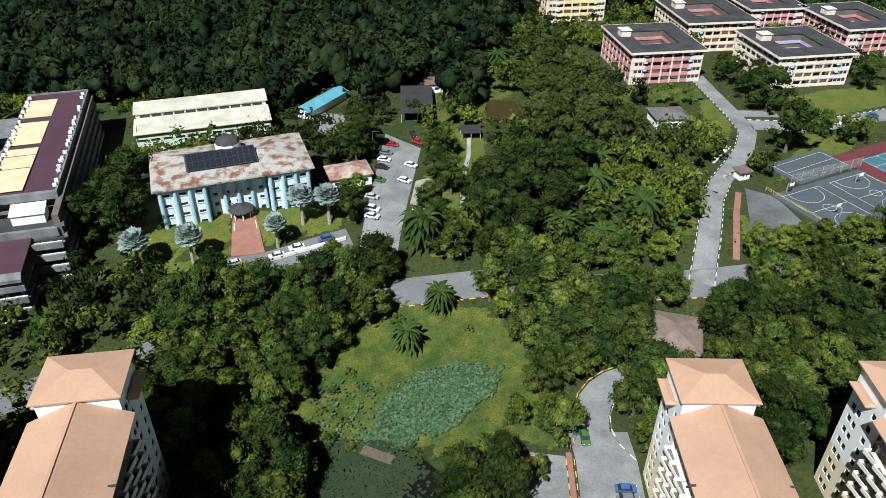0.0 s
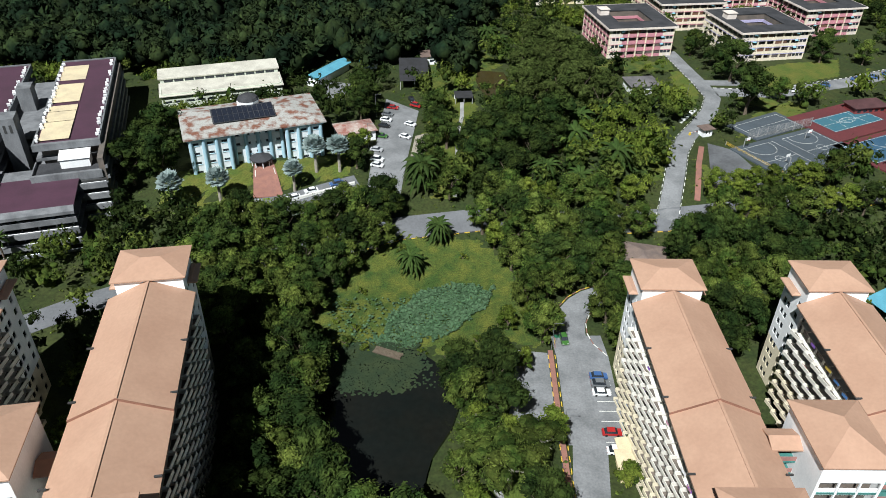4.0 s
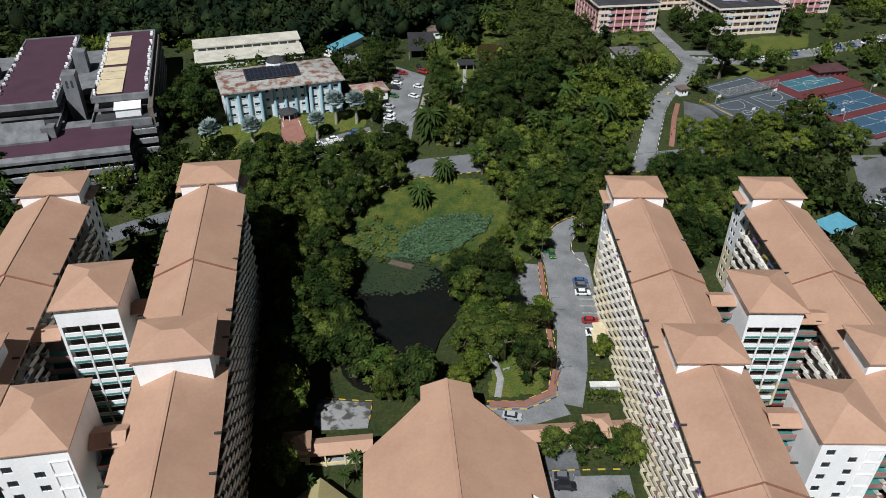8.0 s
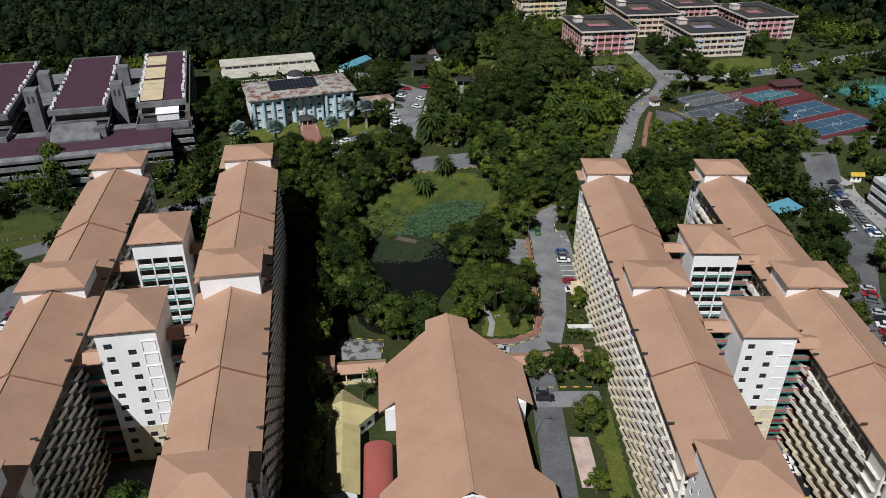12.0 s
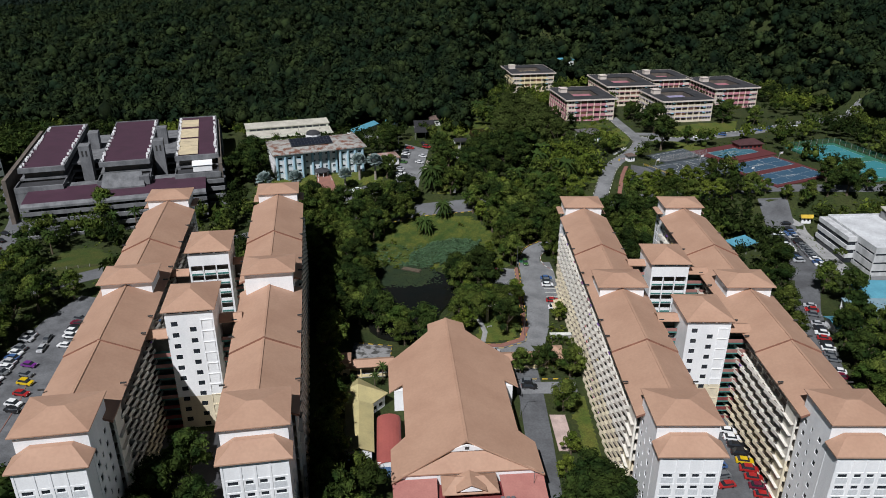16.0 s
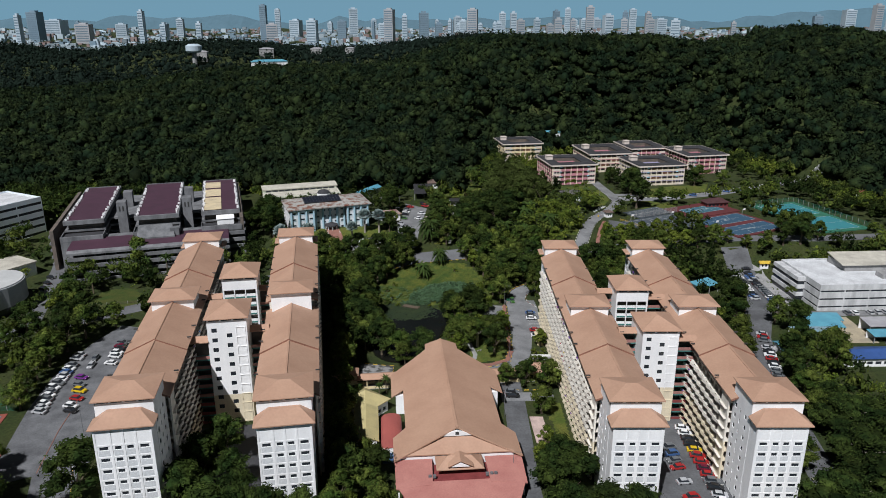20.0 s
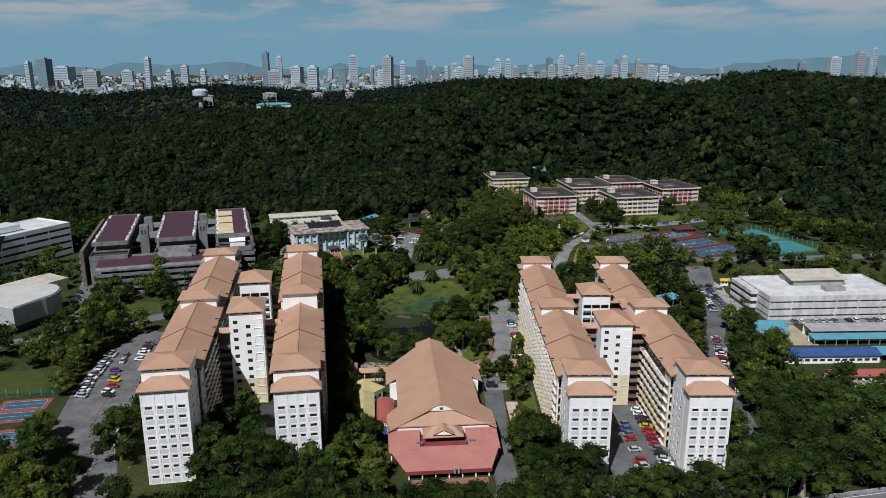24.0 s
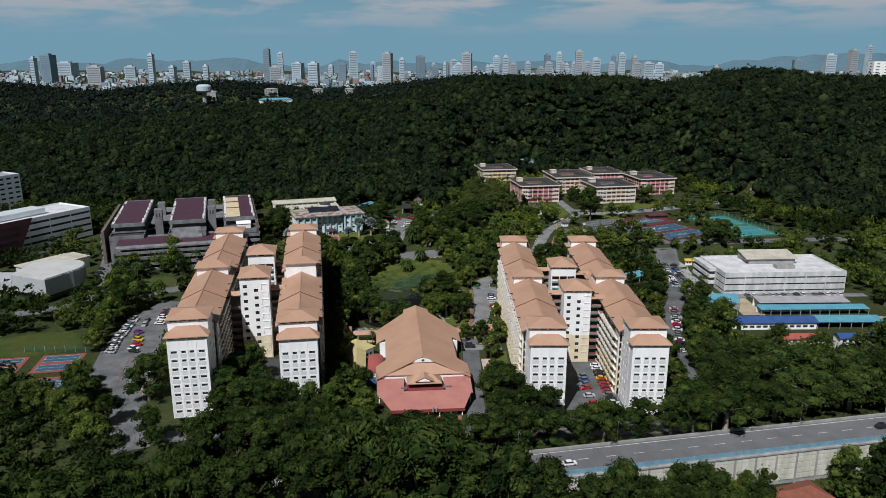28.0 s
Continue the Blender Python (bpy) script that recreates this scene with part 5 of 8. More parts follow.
def office():
    x0, x1 = 0.0, 41.6
    b = thing("office_building", pose(-78.0, 126.8, 12.0, 0, 0, 21.2), "pale blue and white four-storey office building with rusty roof", "office building")
    for a, c, y in ((0, 13.0, 0.0), (13.0, 29.5, 2.6), (29.5, 41.6, 0.0)):
        wl_, cols, rows = facade(b, a, c, y, 0.0, 4, OFFICE_WHITE, h=3.15, win=1.8, gap=3.3, glass_h=0.85)
        sill = shared("window_sill|o", lambda: Geo().box(-1.1, 1.1, -0.18, -0.004, -0.16, -0.02), SKY_BLUE)
        for z, _ in rows:
            for p, q in cols:
                piece("window", pane(1.8, 0.85), wl_, a + (p + q) / 2, y, z)
                piece("window_sill", sill, wl_, a + (p + q) / 2, y, z)
        n = max(2, round((c - a) / 4.2))
        col = shared("column|%.0f" % y, lambda: Geo().tube([(0, 0, -2), (0, 0, 12.2)], [0.62, 0.62], 12), SKY_BLUE)
        for k in range(n + 1):
            piece("column", col, wl_, a + 0.7 + k * (c - a - 1.4) / n, y - 0.3, 0)
        part("cornice", Geo().box(a - 0.2, c + 0.2, y - 1.1, y - 0.004, 12.3, 13.0), SKY_BLUE, wl_)
    side = Geo()
    cols = [(2 + 4 * k, 3.6 + 4 * k) for k in range(5)]
    rows = [(0.9 + 3.15 * k, 2.3 + 3.15 * k) for k in range(4)]
    window_wall(side, lambda s, d, z: (41.6 - d, 0.304 + s, z), 0, 21.5, -2, 12.6, cols, rows)
    window_wall(side, lambda s, d, z: (0 + d, 21.8 - s, z), 0, 21.5, -2, 12.6, cols, rows)
    side.box(0.304, 41.296, 21.5, 21.8, -2, 12.6)
    wl_ = part("side_wall", side, WHITE, b)
    for z, _ in rows:
        for p, q in cols:
            piece("window", pane(1.6, 1.4), wl_, 41.6, 0.304 + (p + q) / 2, z, 90)
            piece("window", pane(1.6, 1.4), wl_, 0, 21.8 - (p + q) / 2, z, -90)
    part("roof", Geo().hip(-1.2, 42.8, -1.4, 23.0, 13.3, 2.0, 11.5, 0.5), STAINED, b, "low hipped metal roof streaked with rust")
    arr = part("solar_rack", Geo().slab([(8.5, 4.6, 14.9), (28.0, 4.6, 14.9), (28.0, 12.4, 16.4), (8.5, 12.4, 16.4)], 0.15), BLACK_ROOF, b, "dark solar panels on the roof")
    cell = Geo().box(0.03, 1.45, 0, 3.55, 0.0, 0.06).mesh("solar_panel", SOLAR)
    for i in range(12):
        for j in range(2):
            p = piece("solar_panel", cell, arr, 8.9 + 1.58 * i, 4.75 + 3.75 * j, 14.95 + 0.72 * j)
            p.rotation_euler = (math.atan2(1.5, 7.8), 0, 0)
    dome = Geo()
    for k in range(10):
        a0, a1 = 2 * math.pi * k / 10, 2 * math.pi * (k + 1) / 10
        for j in range(3):
            r0, r1 = 3.6 * math.cos(j * 0.52), 3.6 * math.cos((j + 1) * 0.52)
            z0, z1 = 17.0 + 1.8 * math.sin(j * 0.52), 17.0 + 1.8 * math.sin((j + 1) * 0.52)
            dome.poly((21 + r0 * math.cos(a0), 15.5 + r0 * math.sin(a0), z0), (21 + r0 * math.cos(a1), 15.5 + r0 * math.sin(a1), z0),
                      (21 + r1 * math.cos(a1), 15.5 + r1 * math.sin(a1), z1), (21 + r1 * math.cos(a0), 15.5 + r1 * math.sin(a0), z1))
    part("roof_dome", dome, BLACK_ROOF, b, "dark ribbed roof dome")
    part("roof_dome_base", Geo().tube([(21, 15.5, 14.0), (21, 15.5, 16.996)], [3.6, 3.6], 10), WHITE, b)
    can = part("entrance_canopy", Geo().tube([(21, -0.5, 3.3), (21, -0.5, 3.6), (21, -0.5, 4.9)], [3.6, 3.6, 0.3], 10), BLACK_ROOF, b, "dark umbrella-shaped entrance canopy")
    for k in range(5):
        a = math.pi * (1 + k / 4)
        piece("canopy_post", shared("canopy_post|", lambda: Geo().box(-0.12, 0.12, -0.12, 0.12, -1, 3.3), WHITE), can, 21 + 3 * math.cos(a), -0.5 + 3 * math.sin(a), 0)
    c = pose(-78.0, 126.8, 0, 0, 0, 21.2) @ Vector((20.8, 11, 0))
    keep_clear(c.x, c.y, 44, 26, 21.2, 1)


office()


def plain_block(name, label, x, y, w, d, turn, z, height, storeys, wall, roof, category="building", parapet=0.8, gap=3.4, win=2.0, band=False, glass_h=1.3):
    """A flat-roofed block, with window rows on all four sides. (x, y): its nearest left corner."""
    b = thing(name, pose(x, y, z, 0, 0, turn), label, category)
    h = height / storeys
    for ax, length, face, rot in (
        ("s", w, lambda s, q, zz: (s, q, zz), 0), ("n", w, lambda s, q, zz: (w - s, d - q, zz), 180),
        ("e", d, lambda s, q, zz: (w - q, s, zz), 90), ("w", d, lambda s, q, zz: (q, d - s, zz), -90)):
        g = Geo()
        lo, hi = (0.0, length) if ax in "sn" else (0.304, length - 0.304)
        L = hi - lo
        n = max(1, int(L / gap))
        ww = L / n - 0.5 if band else win
        cols = [(lo + (k + 0.5) * L / n - ww / 2, lo + (k + 0.5) * L / n + ww / 2) for k in range(n)]
        rows = [(h * k + 1.0, h * k + 1.0 + glass_h) for k in range(storeys)]
        window_wall(g, face, lo, hi, -3.0, height + parapet, cols, rows)
        wl_ = part("wall", g, wall, b)
        for zz, _ in rows:
            for p, q in cols:
                c = face((p + q) / 2, 0, zz)
                piece("window", pane(round(ww, 2), glass_h), wl_, c[0], c[1], zz, rot)
    part("roof", Geo().box(0.304, w - 0.304, 0.304, d - 0.304, height - 0.3, height), roof, b)
    c = pose(x, y, 0, 0, 0, turn) @ Vector((w / 2, d / 2, 0))
    keep_clear(c.x, c.y, w, d, turn, 1.5)
    return b


# long cream building behind the office
GREENISH = mat("pale_green_wall", (0.62, 0.66, 0.55), 0.75, (0.5, 0.54, 0.45), 4, 0.06, streak=0.8)
DULL_ROOF = mat("weathered_white_roof", (0.52, 0.50, 0.43), 0.8, (0.38, 0.36, 0.31), 5, 0.14)
yb = plain_block("workshop_building", "long pale green building with a weathered stepped roof", -101.5, 171.5, 43, 18.5, 18.5, 12, 7.6, 2, GREENISH, DULL_ROOF, gap=3.6, win=2.9, glass_h=0.9)
part("upper_roof", Geo().slab([(-0.6, 10.6, 10.4), (43.6, 10.6, 10.4), (43.6, 19.2, 11.2), (-0.6, 19.2, 11.2)], 0.4), DULL_ROOF, yb)
part("clerestory", Geo().box(0, 43, 11.0, 11.3, 7.6, 10.0), GREENISH, yb)
glz = Geo().box(-1.6, 1.6, 0, 0.06, 0, 0.9).mesh("clerestory_window", GLASS)
for k in range(11):
    piece("clerestory_window", glz, yb, 3 + 3.7 * k, 10.93, 8.75)
part("lower_roof", Geo().slab([(-0.6, -0.8, 7.9), (43.6, -0.8, 7.9), (43.6, 10.9, 8.6), (-0.6, 10.9, 8.6)], 0.25), DULL_ROOF, yb)

# ---- the dark terraced lecture block ----
def terrace_block():
    m = pose(-104.0, 124.0, 12.0, 0, 0, 17.0)
    b = thing("lecture_block", m, "grey terraced concrete lecture block with purple roofs", "building")

    def deck(x0, x1, y0, y1, z):
        """One open storey's edge: a grey parapet band with a white ledge behind it."""
        band = part("balcony_band", Geo().slab([(x0, y0 + 0.5, z), (x1, y0 + 0.5, z), (x1, y1, z), (x0, y1, z)], 0.3)
                    .slab([(x0, y0, z + 1.25), (x1, y0, z + 1.25), (x1, y0 + 0.5, z + 1.35), (x0, y0 + 0.5, z + 1.35)], 1.65), GRIMY, b, "grey concrete balcony band")
        part("ledge", Geo().box(x0 + 0.3, x1 - 0.3, y0 + 0.504, y0 + 1.35, z + 0.004, z + 1.05), WHITE, band)

    # three long wings with purple roofs, side by side, running back
    for x, w, pale in ((-16.5, 17.0, True), (-47.5, 19.0, False), (-79.0, 16.5, False)):
        for n in range(4):
            part("balcony_band", Geo().box(x - 0.9, x + w + 0.9, -1.0, 69, 3.4 * n + 2.5, 3.4 * n + 3.4), GRIMY, b, "grey concrete balcony band")
        # wall behind the bands takes the dark recess colour in place of shade
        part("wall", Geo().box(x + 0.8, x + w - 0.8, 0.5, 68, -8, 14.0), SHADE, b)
        part("roof", Geo().slab([(x - 0.2, -1, 14.4), (x + w + 0.2, -1, 14.4), (x + w + 0.2, 69, 14.8), (x - 0.2, 69, 14.8)], 0.5), PURPLE_ROOF, b, "dark purple roof sheet")
        part("roof_rim", Geo().box(x - 0.8, x + w + 0.8, -2.4, -1.05, 13.0, 15.0).box(x - 0.8, x - 0.22, -1.04, 69, 13.6, 15.0).box(x + w + 0.22, x + w + 0.8, -1.04, 69, 13.6, 15.0)
             .box(x - 0.8, x + w + 0.8, 69.1, 69.6, 13.6, 15.2), GRIMY, b)
        if pale:
            for v0, v1 in ((1, 14), (14.6, 22), (22.6, 27), (30, 46), (50, 64)):
                part("roof_sheet", Geo().slab([(x + 0.6, v0, 14.86), (x + 9.0, v0, 14.86), (x + 9.0, v1, 14.94), (x + 0.6, v1, 14.94)], 0.06), PALE_ROOF, b, "pale yellow roof sheet")
        unit = shared("roof_unit|", lambda: Geo().box(-0.5, 0.5, -0.35, 0.35, 0.3, 1.1).box(-0.4, -0.3, -0.3, 0.3, 0, 0.296).box(0.3, 0.4, -0.3, 0.3, 0, 0.296), WHITE)
        rng = random.Random(int(x))
        for k in range(24):
            for sx in (x + 0.3, x + w - 0.3):
                if rng.random() < 0.75:
                    piece("roof_unit", unit, b, sx + rng.uniform(-0.3, 0.3), 1 + k * 2.8 + rng.uniform(-0.7, 0.7), 14.5 + 0.004 * k, rng.choice((0, 90, 20)))
        # roof terrace in front of the wing, with a low plant room
        part("terrace_roof", Geo().box(x - 0.6, x + w + 0.6, -11.5, -2.45, 8.2, 9.0), BLACK_ROOF, b, "dark flat roof terrace")
        part("terrace_rim", Geo().box(x - 1.0, x + w + 1.0, -12.6, -11.55, 7.6, 10.0).box(x - 1.0, x - 0.64, -11.54, -2.5, 8, 9.9).box(x + w + 0.64, x + w + 1.0, -11.54, -2.5, 8, 9.9), GRIMY, b)
        if pale:
            room = part("plant_room", Geo().box(x + 6.5, x + 14.5, -7.2, -2.5, 9.004, 11.8), WHITE, b, "white roof room with a sloping sheet roof")
            part("room_roof", Geo().slab([(x + 6.2, -7.6, 11.9), (x + 14.8, -7.6, 11.9), (x + 14.8, -2.46, 12.8), (x + 6.2, -2.46, 12.8)], 0.09), WHITE, room)
        elif x > -60:
            part("sloped_front", Geo().slab([(x + 1, -18.5, 8.6), (x + w - 1, -18.5, 8.6), (x + w - 2, -12.7, 13.2), (x + 2, -12.7, 13.2)], 2.6), GRIMY, b, "large sloping concrete front")
            part("roof_duct", Geo().box(x + w - 3, x + w + 1.0, -16.5, -12.8, 8.2, 11.8), GRIMY, b)
    for x in (-24.0, -54.5):
        st = part("stair_tower", Geo().box(x - 2.2, x + 2.2, 6, 12, -8, 20.5), GRIMY, b, "tall grey concrete stair tower")
        part("stair_tower", Geo().box(x - 2.2, x + 2.2, 34, 40, -8, 19.0), GRIMY, b, "tall grey concrete stair tower")
        for q in (-1.2, 0.4):
            part("tower_slit", Geo().box(x + q, x + q + 0.7, 5.92, 5.996, 16.0, 18.5), KERB_BLACK, st)
        for n in range(5):
            part("link_floor", Geo().box(x - 7.5, x + 7.5, 14, 60, 3.3 * n - 3, 3.3 * n - 2), GRIMY, b)
    # front wing across, with long bands
    fx0, fx1, fy0, fy1 = -74.0, -6.0, -27.0, -10.0
    for n in range(4):
        deck(fx0 - 1, fx1 + 1, fy0 - 1.6 - 0.9 * (3 - n) * 0.6, fy1 - 3, 3.2 * n - 6.2)
    # black wall paints the shade in the gaps between the bands
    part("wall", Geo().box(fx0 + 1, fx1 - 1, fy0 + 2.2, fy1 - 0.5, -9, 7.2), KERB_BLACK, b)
    part("roof", Geo().slab([(fx0 - 1, fy0 - 0.4, 7.7), (fx1 + 1, fy0 - 0.4, 7.7), (fx1 + 1, fy1, 8.2), (fx0 - 1, fy1, 8.2)], 0.5), PURPLE_ROOF, b, "dark purple roof sheet")
    part("roof_rim", Geo().slab([(fx0 - 1, fy0 - 2.2, 6.9), (fx1 + 1, fy0 - 2.2, 6.9), (fx1 + 1, fy0 - 0.44, 7.9), (fx0 - 1, fy0 - 0.44, 7.9)], 0.9), GRIMY, b)
    colm = shared("column|t", lambda: Geo().box(-0.18, 0.18, -0.3, 0.3, -9, 7.0), GRIMY)
    for k in range(16):
        piece("column", colm, b, fx0 + 1.5 + k * 4.4, fy0 + 0.2, 0)
    # open decks at the end of the eastern wing
    for n in range(5):
        deck(-4.6, 2.6, -16.0 - 0.5 * (4 - n), -12.7, 3.2 * n - 6.4)
    # black here too: shade of the open decks put into the colour
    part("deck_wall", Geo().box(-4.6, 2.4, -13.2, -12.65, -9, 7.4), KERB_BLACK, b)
    # flanks with ribs; the shadowed face is given by a dark wall colour
    for x, d in ((0.9, 1), (-84.0, -1)):
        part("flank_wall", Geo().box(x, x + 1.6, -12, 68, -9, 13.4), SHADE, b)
        for n in range(5):
            x0, x1 = (x + 1.604, x + 2.3) if d > 0 else (x - 0.7, x - 0.004)
            part("flank_band", Geo().box(x0, x1, -12, 66, 3.3 * n - 3.2, 3.3 * n - 2.2), GRIMY, b)
    part("podium", Geo().box(-80, 0.8, -12.5, -2.6, -9, 7.5), GRIMY, b)
    for x, y, w, d in ((-45, 34, 105, 86), (-45, -18, 84, 24)):
        c = m @ Vector((x, y, 0))
        keep_clear(c.x, c.y, w, d, 17, 1)


terrace_block()

# ---- pink and cream blocks round inner courts ----
PINK = mat("pink_paint", (0.54, 0.24, 0.28), 0.75, (0.44, 0.20, 0.24), 4, 0.06, streak=0.8)
CREAM_WALL = mat("pale_cream_wall", (0.72, 0.64, 0.50), 0.75, (0.6, 0.53, 0.42), 4, 0.06, streak=0.8)
BLACK_ROOF = mat("black_felt_roof", (0.032, 0.033, 0.037), 0.85, (0.055, 0.055, 0.06), 6, 0.2)
PALE_FASCIA = mat("pale_pinkish_white", (0.70, 0.62, 0.56), 0.75, (0.56, 0.49, 0.44), 4, 0.08, streak=0.8)
LAVENDER = mat("lavender_paint", (0.45, 0.42, 0.62), 0.75)


AWNING = mat("pale_blue_awning", (0.20, 0.42, 0.50), 0.7)
BRONZE = mat("brown_screen", (0.20, 0.10, 0.06), 0.8, (0.13, 0.07, 0.05), 2, 0.2)


def court_block(x, y, w, d, turn, trim, label, wall, base=11.8):
    """A square block of four storeys with open galleries, a dark flat roof and a court in its middle."""
    b = thing("residence_block", pose(x, y, base, 0, 0, turn), label, "apartment block", "residence blocks by the hill")
    H = 12.4
    t = Geo()
    long_, deep = Geo().box(0, w, 0, 0.3, -0.25, 0.95).mesh("parapet", wall), Geo().box(0, 0.3, 0.304, d - 0.304, -0.25, 0.95).mesh("parapet", wall)
    for n in range(4):
        piece("parapet", long_, b, 0, 0, 3.1 * n)
        piece("parapet", long_, b, 0, d - 0.3, 3.1 * n)
        piece("parapet", deep, b, 0, 0, 3.1 * n)
        piece("parapet", deep, b, w - 0.3, 0, 3.1 * n)
    pier = Geo().box(-0.3, 0.3, -0.12, 0.38, -3, H).mesh("pier", CREAM_WALL)
    for k in range(int(w / 3.8) + 1):
        piece("pier", pier, b, 0.3 + k * (w - 0.6) / int(w / 3.8), 0, 0)
    for k in range(int(d / 3.8) + 1):
        piece("pier", pier, b, 0, 0.3 + k * (d - 0.6) / int(d / 3.8), 0, -90)
    for X0, X1 in ((0.0, w * 0.2), (w * 0.82, w)):
        wl_ = part("end_bay_wall", Geo().box(X0 + 0.004, X1 - 0.004, -0.07, 0.296, -3, H - 0.01), PALE_FASCIA, b, "pale solid end bay")
    for n in range(4):
        t.box(0.0, w, -0.22, -0.07, 3.1 * n + 2.55, 3.1 * n + 2.8)
        t.box(-0.22, -0.11, 0.0, d, 3.1 * n + 2.55, 3.1 * n + 2.8)
    part("trim_band", t, trim, b)
    # a few drawn screens between the gallery floors
    blind = shared("screen|%.1f" % w, lambda: Geo().box(-w * 0.09, w * 0.09, 0.1, 0.16, 0.0, 1.5), BRONZE)
    for n, q in ((1, 0.36), (2, 0.60), (3, 0.38)):
        piece("screen", blind, b, w * q, 0.0, 3.1 * n + 0.96)
    # inner walls in SHADE: gallery shade comes from their dark colour
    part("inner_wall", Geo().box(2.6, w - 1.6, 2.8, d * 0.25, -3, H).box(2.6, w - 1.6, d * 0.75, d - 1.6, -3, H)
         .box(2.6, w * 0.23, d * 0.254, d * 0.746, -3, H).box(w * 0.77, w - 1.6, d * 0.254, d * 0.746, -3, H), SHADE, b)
    win = Geo().box(-0.7, 0.7, -0.05, 0.02, 0, 1.2).mesh("window", GLASS)
    for n in range(4):
        for k in range(3):
            for c in (w * 0.05 + k * w * 0.06, w * 0.83 + k * w * 0.055):
                piece("window", win, wl_, c + 0.5, -0.08, 3.1 * n + 1.3)
    hood = shared("awning|", lambda: Geo().slab([(-0.8, -0.85, 0.0), (0.8, -0.85, 0.0), (0.8, -0.09, 0.45), (-0.8, -0.09, 0.45)], 0.06), AWNING)
    for n in range(1, 4):
        for c in (w * 0.19, w * 0.82):
            piece("awning", hood, wl_, c, 0, 3.1 * n + 2.2)
    a, c, e, f = w * 0.23, w * 0.77, d * 0.25, d * 0.75
    roof = Geo()
    roof.v = [(x_, y_, z_) for z_ in (H + 0.3, H + 0.7) for x_, y_ in ((-1, -1), (w + 1, -1), (w + 1, d + 1), (-1, d + 1), (a, e), (c, e), (c, f), (a, f))]
    for k in range(4):
        n = (k + 1) % 4
        roof.f += [(8 + k, 8 + n, 12 + n, 12 + k), (n, k, 4 + k, 4 + n), (k, n, 8 + n, 8 + k), (4 + n, 4 + k, 12 + k, 12 + n)]
    part("roof", roof, BLACK_ROOF, b, "dark flat roof with a square court opening")
    fas = Geo()
    for X0, X1, Y0, Y1 in ((-1.2, w + 1.2, -1.2, -1.0), (-1.2, w + 1.2, d + 1.0, d + 1.2), (-1.2, -1.0, -1, d + 1), (w + 1.0, w + 1.2, -1, d + 1)):
        fas.box(X0, X1, Y0, Y1, H - 0.1, H + 0.75)
    part("fascia", fas, PALE_FASCIA, b)
    for n in range(4):
        lo_, hi_ = 3.1 * n - 0.2, 3.1 * n + 1.0
        part("court_gallery", Geo().box(a, c, f - 0.3, f, lo_, hi_), trim, b)
        part("court_gallery", Geo().box(a, a + 0.2, e, f - 0.304, lo_, hi_), trim, b)
        part("court_gallery", Geo().box(c - 0.2, c, e, f - 0.304, lo_, hi_), trim, b)
    tank = part("tank_room", Geo().box(w * 0.06, w * 0.2, d * 0.55, d * 0.68, H + 0.7, H + 3.2).box(w * 0.05, w * 0.21, d * 0.54, d * 0.69, H + 3.204, H + 3.4), PALE_FASCIA, b)
    m = pose(x, y, 0, 0, 0, turn) @ Vector((w / 2, d / 2, 0))
    keep_clear(m.x, m.y, w, d, turn, 2.5)


court_block(72.0, 241.5, 30, 34, 10, PINK, "pink and cream four-storey block with a dark flat roof", PINK)
court_block(46.0, 322.0, 30, 30, 10, YELLOW_WALL, "cream and yellow four-storey block with a dark flat roof", YELLOW_WALL)
court_block(104.5, 281.0, 31, 38, 9, PINK, "pink and cream residence block behind trees", CREAM_WALL)
court_block(129.0, 239.0, 32, 33, 11, LAVENDER, "cream and white residence block with a dark flat roof", CREAM_WALL)
court_block(172.0, 275.0, 30, 36, 12, PINK, "pink residence block with a dark flat roof", PINK)
court_block(139.0, 303.0, 27, 32, 10, PINK, "pink residence block seen over its neighbours", PINK)

# ---- white office block and blue-roofed workshops to the right ----
STREAKY = mat("streaked_grey_white", (0.60, 0.61, 0.62), 0.75, (0.40, 0.41, 0.42), 3, 0.1, streak=0.9)
wh = plain_block("administration_block", "white three-storey block with long ribbon windows", 161.0, 57.5, 66, 34, 3.5, 0, 10.6, 3, STREAKY, mat("pale_flat_roof", (0.62, 0.64, 0.66), 0.8, (0.46, 0.47, 0.49), 6, 0.14), gap=11, band=True, glass_h=0.75)
part("roof_canopy", Geo().slab([(19, 17, 14.0), (48, 17, 14.0), (50, 33, 15.0), (21, 33, 15.0)], 0.4), DULL_ROOF, wh)
part("canopy_wall", Geo().box(21, 47, 18, 32, 10.6, 13.4), CONCRETE, wh)
part("roof_plant", Geo().box(32, 42, 8, 13, 10.6, 12.6), CONCRETE, wh)
keep_clear(182, 40, 104, 44, 2, 0)
keep_clear(184, 8, 84, 26, 2, 0)
keep_clear(178, -16, 56, 14, 2, 0)
for k in range(3):
    part("wing_band", Geo().box(-3.5, -0.1, 12 - 0.004 * k, 34, 3.5 * k + 1.7, 3.5 * k + 3.5), STREAKY, wh)
part("wing_core", Geo().box(-3.1, -0.2, 12.4, 33.6, -3, 10.2), GLASS, wh)
BLUE_ROOF = mat("light_blue_roof", (0.11, 0.33, 0.43), 0.6, (0.085, 0.26, 0.35), 4, 0.1)
FADED_BLUE = mat("faded_blue_roof", (0.16, 0.27, 0.33), 0.7, (0.22, 0.30, 0.34), 3, 0.12)
DEEP_BLUE = mat("deep_blue_roof", (0.04, 0.09, 0.26), 0.55, (0.03, 0.07, 0.2), 4, 0.1)
